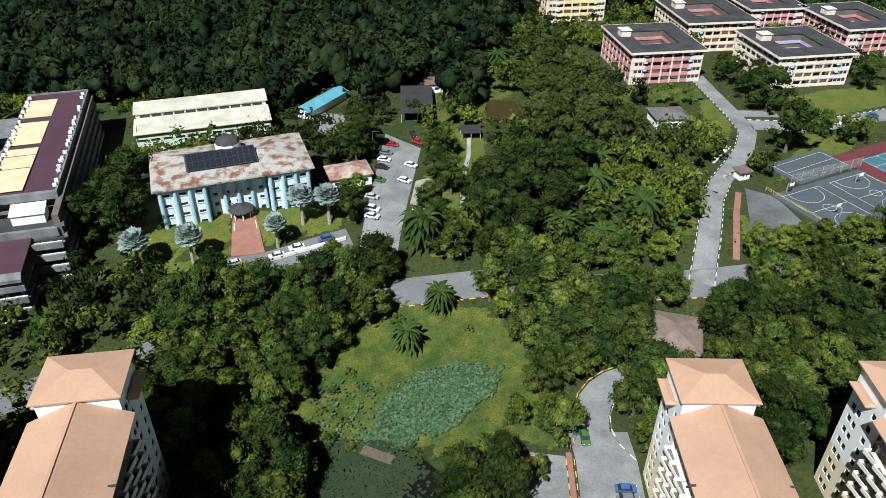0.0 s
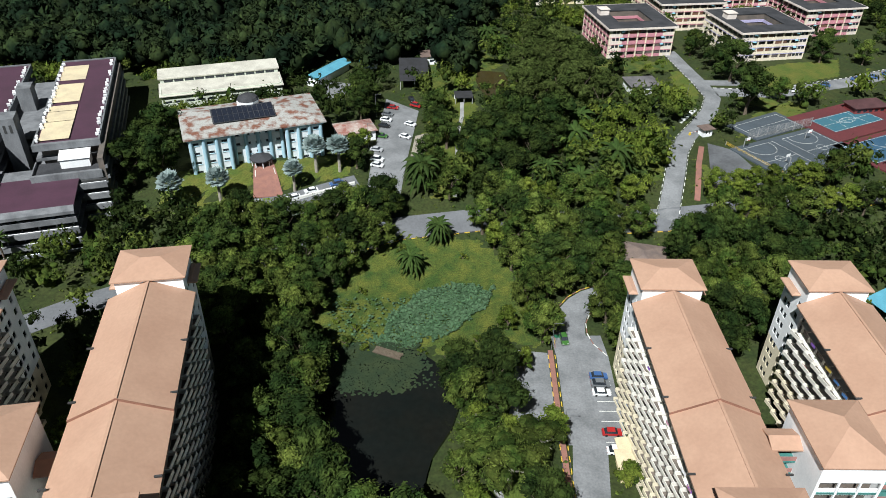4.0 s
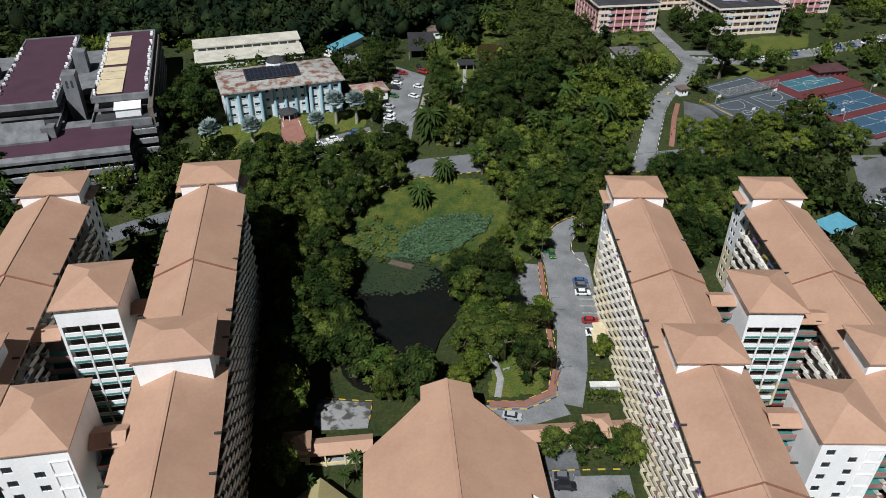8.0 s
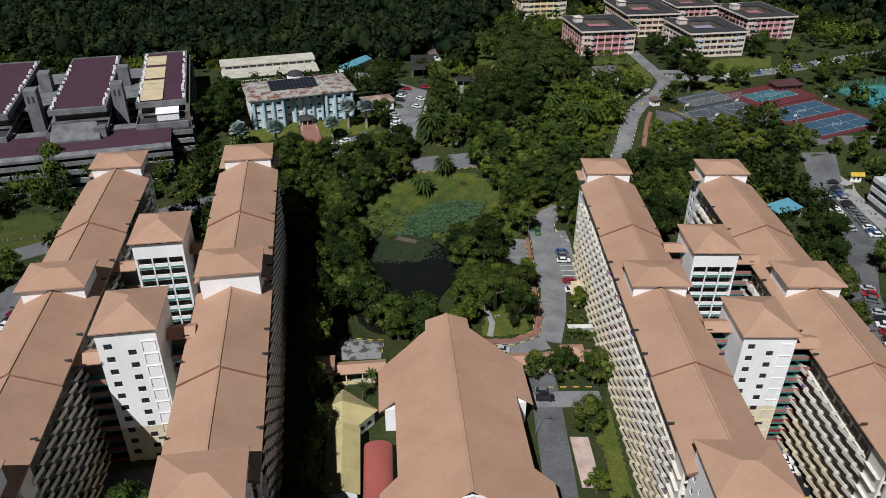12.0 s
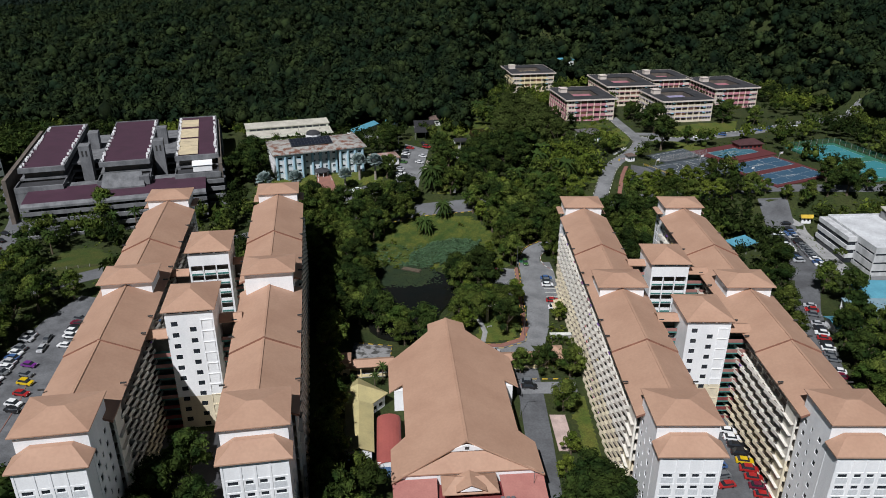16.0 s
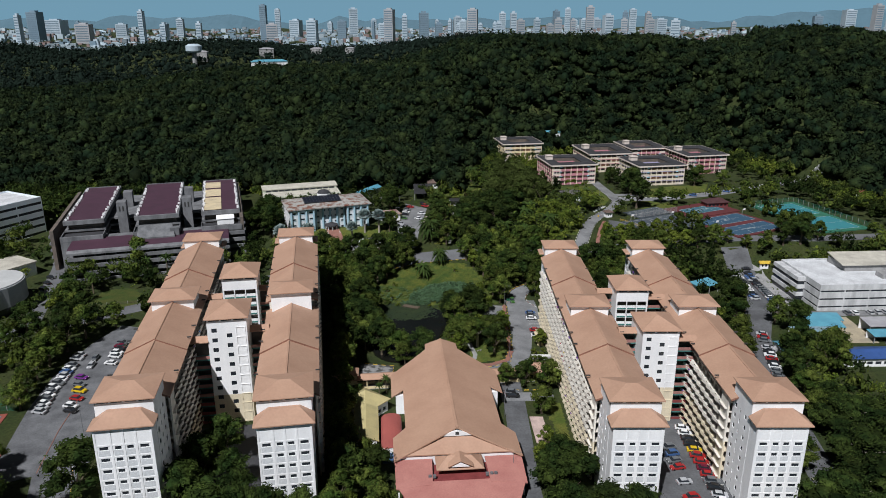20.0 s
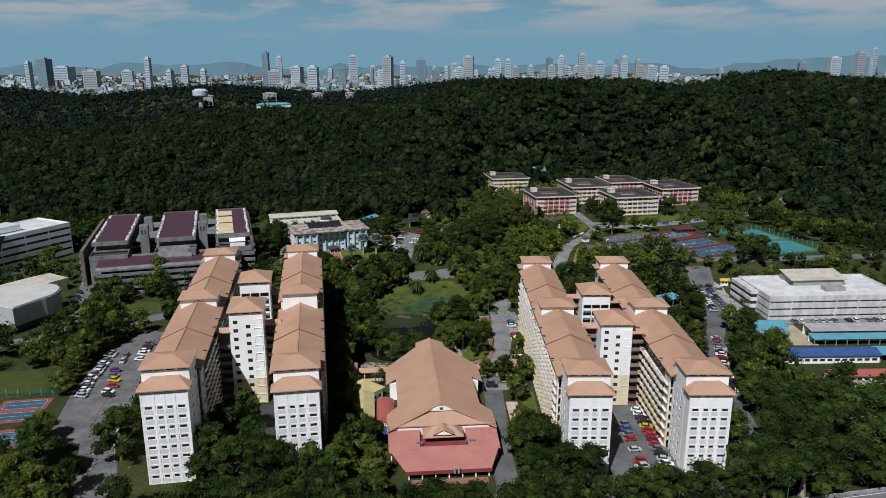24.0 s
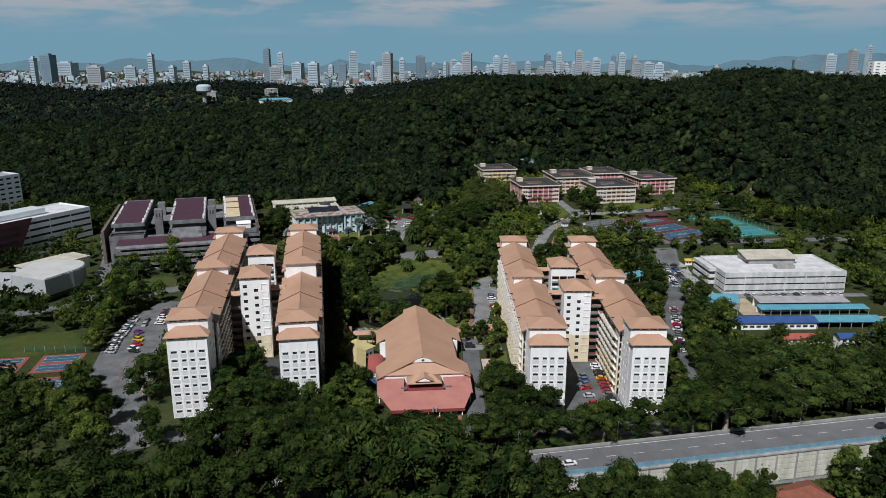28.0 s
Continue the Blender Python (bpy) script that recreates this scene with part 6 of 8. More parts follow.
GREY_ROOF = mat("grey_sheet_roof", (0.36, 0.36, 0.38), 0.6, (0.28, 0.28, 0.3), 4, 0.1)
shed("workshop shed with a light blue sheet roof", 153.5, 41.5, 17, 6.4, -1, 4.2, 0.7, BLUE_ROOF)
shed("workshop shed with a light blue sheet roof", 150.5, 34.8, 18, 6.4, -1, 4.1, 0.7, BLUE_ROOF)
shed("workshop shed with a faded grey-blue sheet roof", 146.0, 27.4, 19, 8.0, -1, 3.9, 0.7, FADED_BLUE)
shed("long workshop with a grey sheet roof", 192, 37, 46, 8, 2, 4.2, 0.8, GREY_ROOF)
shed("long lean-to with a light blue sheet roof", 194, 29, 54, 6, 2, 3.2, 0.5, BLUE_ROOF)
small_house("blue_roof_house", "long white house with a deep blue roof", 166, 11, 40, 10, 2, 3.4, 1.6, DEEP_BLUE, hip=False)
shed("shed with a light blue sheet roof", 202, 12, 32, 8, 1, 3.4, 0.6, BLUE_ROOF)
small_house("maroon_roof_house", "low white house with a maroon tiled roof", 168, -9, 26, 7, 2, 3.0, 1.4, RED_ROOF, hip=False)
small_house("blue_roof_house", "small white house with a blue roof", 194, -8, 16, 7, 2, 3.0, 1.2, DEEP_BLUE, hip=False)
shed("low shed with a grey sheet roof", 172, -19, 32, 6, 2, 2.6, 0.4, GREY_ROOF)
small_house("blue_roof_house", "small house with a light blue roof among trees", 130.5, 17.5, 9, 8, 2, 3.0, 1.2, BLUE_ROOF, hip=False)
shed("blue net shelter beside the car park", 120, 80, 12, 7, 30, 4.0, 0.8, BLUE_ROOF)
small_house("yellow_gate_arch", "small yellow gate shelter by the car park", 157.5, 105, 5.5, 2.2, 0, 2.6, 1.2, KERB_YELLOW, hip=False)
small_house("warehouse", "long low grey shed with pale roof beyond the trees", 262, -28, 60, 14, 12, 4.2, 1.4, GREY_ROOF, hip=False)

# ---- white curved institute to the left ----
SILVERY = mat("silver_cladding", (0.84, 0.90, 0.95), 0.38, (0.76, 0.83, 0.89), 4, 0.06, metal=0.35)
lw = plain_block("institute_block", "white six-storey institute with ribbon windows", -239.5, 74, 68, 28, 63, 6, 23.4, 6, SILVERY, mat("pale_flat_roof", (0.6, 0.6, 0.6)), gap=12.0, band=True, glass_h=1.3)
MAROON_CLAD = mat("maroon_cladding", (0.10, 0.035, 0.045), 0.6, (0.075, 0.03, 0.038), 4, 0.1)
slant = Geo()
slant.v = [(x, y, z) for y in (-0.45, -0.06) for x, z in ((-24, -3), (15, -3), (30, 24.6), (-24, 24.6))]
slant.f = [(0, 1, 2, 3), (7, 6, 5, 4), (0, 4, 5, 1), (1, 5, 6, 2), (2, 6, 7, 3), (3, 7, 4, 0)]
clad = part("slanted_cladding", slant, MAROON_CLAD, lw, "dark maroon cladding with a slanting edge")
for n in range(6):
    part("ribbon_window", Geo().box(-23, 13 + 2.1 * n, -0.52, -0.454, 3.9 * n + 1.0, 3.9 * n + 2.3), GLASS, clad)
part("maroon_end", Geo().box(-24, -0.01, 0.0, 26, -3, 24.8), MAROON_CLAD, lw, "dark maroon clad end of the block")
part("roof_room", Geo().box(8, 44, 8, 20, 24, 27), SILVERY, lw)
ov = thing("round_hall", pose(-184, 40, 6, 0, 0, 0), "pale grey fan-shaped hall with a smooth curved flat roof", "hall")
ring = [(-15.5, -9.5), (6.0, -18.5)] + [(1.5 + 12.0 * math.cos(a), 3.0 + 14.0 * math.sin(a)) for a in [radians(-38 + 10.5 * k) for k in range(14)]] + [(-16.0, 12.0)]
part("wall", Geo().prism(ring, 3.5, 11.6), mat("grey_cladding", (0.42, 0.44, 0.46), 0.6, (0.35, 0.37, 0.39), 3, 0.06), ov)
part("roof", Geo().prism([(x * 0.965, y * 0.965) for x, y in ring], 11.604, 12.1), mat("pale_membrane_roof", (0.50, 0.51, 0.51), 0.7, (0.42, 0.43, 0.43), 8, 0.06), ov)
part("glazed_base", Geo().prism([(x * 0.86, y * 0.86) for x, y in ring], -3, 3.496), GLASS, ov)
part("side_wing", Geo().box(-42, -15.6, -8, 8, -3, 7.5), mat("grey_cladding", (0.42, 0.44, 0.46)), ov)
keep_clear(-186, 40, 40, 38)
keep_clear(-212, 42, 30, 20)
low = thing("institute_wing", pose(-203, 72, 6, 0, 0, 60), "low curved white wing of the institute", "building")
part("wall", Geo().box(-14, 18, -8, 8, -3, 6), SILVERY, low)
part("roof", Geo().box(-14.6, 18.6, -8.6, 8.6, 6.004, 6.6), DULL_ROOF, low)
keep_clear(-203, 72, 44, 20, 60)
plain_block("far_block", "white slab block at the forest edge", -310.0, 163.8, 44, 18, 63, 8, 31, 9, SILVERY, GREY_ROOF, gap=5.0, win=3.2)

# ---- huts and shelters in the northern wood ----
BLACK_SHEET = mat("black_shade_net", (0.03, 0.03, 0.032), 0.7, (0.04, 0.04, 0.045), 3, 0.2)
shed("open shelter under a black shade roof", -12.6, 214, 12, 25, 4, 4.0, 0.4, BLACK_SHEET, name="shade_house")
shed("small shelter under a black shade sheet", 7.4, 191, 7, 6, 4, 2.8, 0.3, BLACK_SHEET, name="shade_house")
small_house("hut", "small hut with grey and blue roofs", -6.5, 145, 7.5, 15, -4, 3.2, 1.2, mat("grey_brown_roof", (0.30, 0.27, 0.22), 0.8), hip=False)
small_house("hut", "small brown hut with a tiled roof", -5, 232, 12, 8, 10, 3.4, 1.6, mat("brown_roof", (0.14, 0.10, 0.085), 0.8))
small_house("hut", "small light blue roofed hut", -32, 226, 8, 7, 0, 3.2, 1.2, BLUE_ROOF)
small_house("hut", "long hut with blue and red roofs", -48, 214, 7, 24, -28, 3.2, 1.4, BLUE_ROOF, hip=False)
small_house("annex", "red roofed annex beside the office", -31, 158, 14, 10, 21, 3.4, 1.4, mat("faded_annex_roof", (0.24, 0.10, 0.08), 0.8, (0.42, 0.38, 0.34), 3, 0.15))
small_house("cottage", "grey roofed cottage with blue awnings", 79, 205, 13, 11, 8, 3.6, 2.0, mat("slate_roof", (0.10, 0.095, 0.10), 0.8, (0.14, 0.13, 0.13), 3, 0.15))
shed("light blue awning beside a cottage", 87, 196, 8, 5, 8, 2.8, 0.4, BLUE_ROOF)
small_house("guard_house", "brown roofed gate house on the campus road", 93, 164, 5, 4.5, 20, 2.8, 1.2, mat("brown_roof", (0.14, 0.10, 0.085), 0.8))
small_house("cottage", "cottage with weathered brown roofs under trees", 57, 96, 13, 15, -14, 3.2, 2.0, mat("weathered_roof", (0.20, 0.15, 0.125), 0.85, (0.14, 0.11, 0.10), 2, 0.2))
small_house("club_house", "low club house with a dark maroon hipped roof by the courts", 161, 187.5, 15, 8, 12, 2.8, 2.2, mat("maroon_tiles", (0.075, 0.034, 0.036), 0.8), wall=MAROON)
small_house("hut", "light blue roofed pavilion behind the blocks", 88, 372, 16, 9, 8, 4.0, 1.0, BLUE_ROOF)
small_house("hall_house", "red roofed house by the forest edge", 262, 205, 14, 9, 10, 3.6, 2.0, RED_ROOF)
for x, y, w, d, t in ((60, -128, 17, 11, 12), (118, -120, 20, 12, 20), (-10, -146, 12, 10, 5)):
    small_house("red_roof_house", "house below the highway with a red tiled roof", x, y, w, d, t, 5.0, 3.0, mat("old_red_tiles", (0.26, 0.085, 0.055), 0.85, (0.17, 0.07, 0.05), 2, 0.2), ground=-9.0)
for x in (-52, -36, -22):
    shed("small brick-red roofed motorcycle shelter", x, -104 + 0.2 * (x + 52), 9, 3.5, 4, 2.4, 0.3, RED_ROOF, name="bike_shelter")

# ---- sports courts ----
COURT_BLUE = mat("court_blue", (0.030, 0.078, 0.132), 0.85, (0.039, 0.090, 0.144), 8, 0.12)
COURT_GREY = mat("court_grey", (0.068, 0.084, 0.100), 0.9, (0.056, 0.068, 0.080), 8, 0.14)
COURT_RED = mat("court_red", (0.120, 0.030, 0.033), 0.9, (0.096, 0.027, 0.030), 8, 0.12)
COURT_TEAL = mat("court_teal", (0.035, 0.189, 0.217), 0.85, (0.042, 0.210, 0.238), 8, 0.1)
COURT_TEAL_DULL = mat("court_dull_turquoise", (0.035, 0.12, 0.17), 0.85, (0.05, 0.13, 0.16), 6, 0.15)
COURT_GREEN = mat("court_green", (0.035, 0.154, 0.098), 0.9)
ORANGE_RED = mat("court_brick", (0.270, 0.075, 0.056), 0.9, (0.225, 0.068, 0.053), 6, 0.1)
NET_GREEN = mat("green_mesh", (0.02, 0.14, 0.09), 0.8)
LINE = KERB_PAINT


def court_lines(g, x0, y0, x1, y1, z, hoop=True):
    w = 0.09
    for a, b in ((x0, x0 + w), (x1 - w, x1)):
        g.box(a, b, y0, y1, z - 0.05, z)
    for a, b in ((y0, y0 + w), (y1 - w, y1), ((y0 + y1) / 2, (y0 + y1) / 2 + w)):
        g.box(x0 + w + 0.002, x1 - w - 0.002, a, b, z - 0.05, z)
    if hoop:
        cx, cy = (x0 + x1) / 2, (y0 + y1) / 2
        for ox, oy, r in ((cx, cy, 1.8), (cx, y0 + 1.6, 5.5), (cx, y1 - 1.6, 5.5)):
            for k in range(24):
                a0, a1 = 2 * math.pi * k / 24, 2 * math.pi * (k + 1) / 24
                pts = [(ox + q * math.cos(a), oy + q * math.sin(a)) for q, a in ((r, a0), (r + w, a0), (r + w, a1), (r, a1))]
                if all(y0 <= p[1] <= y1 and x0 <= p[0] <= x1 for p in pts):
                    g.prism(pts, z - 0.05, z + 0.002)


def court(label, x, y, w, d, turn, z, base, field=None, cols=1, rows=1, inset=2.0, hoop=True):
    """A court slab with its painted fields and lines; (x, y) is its middle."""
    c = thing("sports_court", pose(x, y, z, 0, 0, turn), label, "sports court", kind="structure")
    part("slab", Geo().box(-w / 2, w / 2, -d / 2, d / 2, -6, 0.12), base, c)
    lines = Geo()
    for i in range(cols):
        for j in range(rows):
            fx0, fx1 = -w / 2 + i * w / cols + inset, -w / 2 + (i + 1) * w / cols - inset
            fy0, fy1 = -d / 2 + j * d / rows + inset, -d / 2 + (j + 1) * d / rows - inset
            if field:
                part("field", Geo().box(fx0, fx1, fy0, fy1, 0.0, 0.135), field, c)
            court_lines(lines, fx0 + 0.3, fy0 + 0.3, fx1 - 0.3, fy1 - 0.3, 0.15, hoop)
    part("lines", lines, LINE, c)
    keep_clear(x, y, w, d, turn, 1)
    return c


def fence(x0, y0, x1, y1, z, high, material, label):
    f = thing("court_fence", Matrix.Identity(4), label, "fence")
    a, b = Vector((x0, y0)), Vector((x1, y1))
    n = max(1, round((b - a).length / 4))
    t = math.degrees(math.atan2((b - a).y, (b - a).x))
    post = shared("fence_post|%.1f" % high, lambda: Geo().box(-0.07, 0.07, -0.07, 0.07, -1, high), CONCRETE)
    L = (b - a).length / n
    wires = shared("wire_panel|%.2f %.1f %s" % (L, high, material.name), lambda: mesh_panel(L, high), material)
    for k in range(n + 1):
        p = a.lerp(b, k / n)
        piece("fence_post", post, f, p.x, p.y, z, t)
        if k < n:
            tagged(piece("wire_panel", wires, f, p.x, p.y, z, t), kind="stuff")


def mesh_panel(L, high):
    g = Geo()
    k = 0.0
    while k < high:
        g.box(0.07, L - 0.07, -0.012, 0.012, k, k + 0.045)
        k += 0.3
    k = 0.3
    while k < L - 0.1:
        g.box(k, k + 0.035, -0.012, 0.012, 0, high)
        k += 0.4
    return g


court("worn grey basketball court with white lines", 122, 150, 40, 26, 27, 11.9, COURT_GREY, None, 2, 1)
court("red court with a turquoise field", 150, 177.5, 38, 23, 27, 11.95, COURT_RED, COURT_TEAL_DULL, 1, 1, 6)
court("dull blue futsal court behind a wire fence", 118, 172, 26, 14, 30, 11.85, COURT_GREY, None, 1, 1, 1.5, False)
court("blue ball courts with white lines on a red surround", 160, 148.5, 38, 36, 27, 11.9, COURT_RED, COURT_BLUE, 1, 2, 2.2)
court("turquoise tennis courts in a green surround", 204.5, 164, 31, 58, 16, 11.9, COURT_GREEN, COURT_TEAL, 1, 2, 3.0, False)
keep_clear(-137, -48, 18, 20, 10, 3)
keep_clear(-128, -66.5, 20, 14, 10, 3)
court("brick-red badminton courts with blue fields", -137, -48, 16, 17, 10, 5.95, ORANGE_RED, COURT_BLUE, 1, 2, 1.2, False)
court("brick-red basketball court with a blue field", -128, -66.5, 18, 13, 10, 5.95, ORANGE_RED, COURT_BLUE, 1, 1, 2.0)
court("brick-red court with blue fields", -158, -51.5, 17, 16, 10, 5.95, ORANGE_RED, COURT_BLUE, 1, 2, 1.2, False)
fence(196.5, 132, 181.5, 186, 11.9, 3.2, NET_GREEN, "tall green mesh court fence")
fence(181.5, 186, 211.5, 196, 11.9, 3.2, NET_GREEN, "tall green mesh court fence")
fence(211.5, 196, 227.5, 141, 11.9, 3.2, NET_GREEN, "tall green mesh court fence")
fence(98, 156, 110, 134, 11.9, 1.0, KERB_YELLOW, "low yellow rail beside the court")
fence(107, 160, 134, 172, 12, 3.4, CONCRETE, "grey wire court fence")
fence(-150, 44, -127, 50, 6.0, 1.2, BARK, "low brown timber fence along the lawn")
fence(-127, 50, -106, 62, 6.0, 1.2, BARK, "low brown timber fence along the lawn")
fence(-156, -37.5, -128, -36, 5.9, 2.6, NET_GREEN, "green mesh fence beside the courts")

# ---- basketball hoops ----
def hoop(x, y, turn, z):
    h = thing("basketball_hoop", pose(x, y, z, 0, 0, turn), "basketball hoop with a white backboard on a bent post", "basketball hoop")
    part("post", Geo().box(-0.1, 0.1, -1.3, -1.1, 0, 3.0).box(-0.08, 0.08, -1.3, 0.0, 3.0, 3.16), CONCRETE, h)
    part("backboard", Geo().box(-0.9, 0.9, 0.0, 0.06, 2.9, 3.95), WHITE, h)
    part("rim", Geo().box(-0.24, 0.24, 0.064, 0.5, 3.03, 3.07), RED_ROOF, h)


for x, y, t in ((113, 141, 27), (104, 153, 207), (128, 160, 207), (136, 146, 27), (146, 141, 27), (170, 166, 207), (-120, -65, 100), (-136, -68, -80)):
    hoop(x, y, t, 12.0 if x > 0 else 6.0)

# open ground before the residence blocks
for x, y, w, d, t in ((84, 232, 34, 12, 10), (60, 315, 34, 10, 10), (144, 230, 40, 12, 11), (188, 262, 34, 18, 12), (60, 262, 10, 40, 10), (118, 262, 12, 30, 10)):
    keep_clear(x, y, w, d, t, 0)

# ---- trees ----
def clump_ball(rng, r, squash=0.8):
    """A lumpy low-poly core."""
    bm = bmesh.new()
    bmesh.ops.create_icosphere(bm, subdivisions=1, radius=r)
    v = [Vector((p.co.x, p.co.y, p.co.z * squash)) * (0.85 + 0.3 * rng.random()) for p in bm.verts]
    f = [tuple(q.index for q in p.verts) for p in bm.faces]
    bm.free()
    return v, f


def leafy(rng, radius, height, clumps, leaves, leaf, flat=0.75):
    """A crown: clumps of small leaf sprays round limbs, with gaps and an uneven outline. Its foot is at z = 0 of the crown."""
    g = Geo()
    for k in range(clumps):
        a = rng.random() * 2 * math.pi
        h = rng.random() ** 0.85
        wide = math.sqrt(max(0.10, 1 - (h * 1.25 - 0.42) ** 2 / 0.72))
        r = radius * wide * (0.82 * math.sqrt(rng.random()) if h < 0.8 else 0.7 * rng.random())
        c = Vector((r * math.cos(a), r * math.sin(a), height * h))
        cr = radius * rng.uniform(0.20, 0.40)
        v, f = clump_ball(rng, cr * 0.66, flat)
        n = len(g.v)
        g.v += [tuple(c + p) for p in v]
        g.f += [tuple(n + i for i in t) for t in f]
        for _ in range(leaves):
            d = Vector((rng.gauss(0, 1), rng.gauss(0, 1), rng.gauss(0.45, 0.8))).normalized()
            p = c + Vector((d.x * cr, d.y * cr, d.z * cr * flat)) * rng.uniform(0.62, 1.18)
            t = (d + Vector((rng.gauss(0, 0.5), rng.gauss(0, 0.5), rng.gauss(0.45, 0.45)))).normalized()
            e1 = t.orthogonal().normalized()
            e1 = (e1 + t.cross(e1) * rng.uniform(-1, 1)).normalized()
            e2 = t.cross(e1)
            s = leaf * rng.uniform(0.6, 1.3)
            g.poly(p - e1 * s - t * s * 0.3, p + e2 * s * 0.55, p + e1 * s * 0.8 - t * s * 0.25)
    return g


def broadleaf(name, label, seed, radius, crown, trunk, material, bark=BARK, clumps=26, leaves=26, leaf=0.5, flat=0.75, group="trees"):
    """A tree kept out of sight as a pattern is never left behind: returns its meshes."""
    rng = random.Random(seed)
    g = Geo()
    r = 0.05 * radius + 0.08
    bend = rng.uniform(-0.4, 0.4)
    g.tube([(0, 0, -0.6), (0.1 * bend, 0, trunk * 0.5), (bend, 0, trunk)], [r * 1.5, r, r * 0.75])
    for k in range(5):
        a = 2 * math.pi * (k + rng.random() * 0.6) / 5
        e = radius * 0.62
        g.tube([(bend, 0, trunk * 0.85), (bend + e * 0.5 * math.cos(a), e * 0.5 * math.sin(a), trunk + crown * 0.25),
                (bend + e * math.cos(a), e * math.sin(a), trunk + crown * 0.55)], [r * 0.55, r * 0.38, r * 0.15], 5)
    top = leafy(rng, radius, crown, clumps, leaves, leaf, flat).put(Matrix.Translation((bend * 0.6, 0, trunk * 0.9)))
    return name, label, g.mesh("trunk", bark), top.mesh("crown", material), group


def plant(kind, x, y, size=1.0, turn=0.0, z=None):
    name, label, trunk, crown, group = kind
    m = pose(x, y, land(x, y) if z is None else z, 0, 0, turn) @ Matrix.Diagonal((size, size, size, 1))
    ob = thing(name, m, label, "tree", group)
    part("trunk", trunk, None, ob)
    part("crown", crown, None, ob)
    return ob


def patch(x, y, size, seed):
    return noise.noise(Vector((x / size, y / size, seed)))


def forest(name, label, xs, ys, gap, size, tall, rule, detail, seed, material):
    """One mass of tree crowns over a wide area: lumpy domes with ragged leaf sprays."""
    rng = random.Random(seed)
    kinds = []
    for k in range(6):
        g = Geo()
        for j in range(4 if detail > 20 else 2):
            a = rng.random() * 6.28
            o = Vector((math.cos(a) * 0.5, math.sin(a) * 0.5, rng.uniform(-0.4, 0.3))) if j else Vector((0, 0, 0.1))
            v, f = clump_ball(rng, rng.uniform(0.36, 0.52) if detail > 60 else rng.uniform(0.18, 0.3), rng.uniform(0.75, 1.1))
            n = len(g.v)
            g.v += [tuple(o + p) for p in v]
            g.f += [tuple(n + i for i in t) for t in f]
        for _ in range(detail * 2):
            d = Vector((rng.gauss(0, 1), rng.gauss(0, 1), abs(rng.gauss(0.3, 0.9)))).normalized()
            lobe = 0.78 + 0.22 * math.sin(3 * math.atan2(d.y, d.x) + k) * math.cos(4 * d.z + k)
            p = d * rng.uniform(0.55 if detail > 60 else 0.38, 1.12) * lobe
            d = (d + Vector((rng.gauss(0, 0.5), rng.gauss(0, 0.5), rng.gauss(0.1, 0.5)))).normalized()
            e1 = (d.orthogonal().normalized() + d.cross(d.orthogonal()) * rng.uniform(-1, 1)).normalized()
            e2, s = d.cross(e1), rng.uniform(0.10, 0.24)
            g.poly(p - e1 * s - d * 0.05, p + e2 * s * 0.75, p + e1 * s * 0.8 - d * 0.04)
        kinds.append((np.array([tuple(p) for p in g.v]), g.f))
    verts, loops, sizes, base = [], [], [], 0
    y = ys[0]
    while y < ys[1]:
        x = xs[0]
        while x < xs[1]:
            px, py = x + rng.uniform(-0.42, 0.42) * gap, y + rng.uniform(-0.42, 0.42) * gap
            if rule(px, py):
                v, f = kinds[rng.randrange(6)]
                s = size * (0.55 + 0.95 * rng.random() ** 1.6) * (1 + 0.35 * patch(px, py, 26, 17))
                h = tall * rng.uniform(0.75, 1.3)
                a = rng.random() * 6.28
                rot = np.array([[math.cos(a), -math.sin(a), 0], [math.sin(a), math.cos(a), 0], [0, 0, rng.uniform(0.85, 1.3)]])
                verts.append(v @ rot.T * s + (px, py, land(px, py) + h - s * 0.7))
                for q in f:
                    loops.extend([i + base for i in q])
                    sizes.append(len(q))
                base += len(v)
            x += gap
        y += gap * 0.9
    data = bpy.data.meshes.new(name)
    co = np.concatenate(verts)
    data.vertices.add(len(co))
    data.vertices.foreach_set("co", co.ravel())
    data.loops.add(len(loops))
    data.loops.foreach_set("vertex_index", np.array(loops, dtype=np.int32))
    data.polygons.add(len(sizes))
    sizes = np.array(sizes)
    data.polygons.foreach_set("loop_start", np.concatenate([[0], np.cumsum(sizes)[:-1]]).astype(np.int32))
    data.update(calc_edges=True)
    data.validate()
    data.materials.append(material)
    return tagged(new(name, data), label, "forest", kind="stuff")


def hill_woods(x, y):
    start = 206 + 122 * step(5, 40, x) * step(262, 228, x) - 60 * step(238, 300, x)
    return y > start and is_clear(x, y, 2)


def on_lawn(x, y):
    return any(inside(x, y) for inside in LAWNS)


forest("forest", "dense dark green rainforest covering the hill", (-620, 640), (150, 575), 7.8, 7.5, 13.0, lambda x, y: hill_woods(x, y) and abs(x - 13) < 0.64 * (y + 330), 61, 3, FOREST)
forest("far_woods", "distant dark green woodland beyond the hill", (-1500, 700), (620, 1700), 15, 16.0, 13.0, lambda x, y: x < 500 - 0.2 * y and abs(x - 13) < 0.66 * (y + 330), 4, 4, FAR_LEAF)

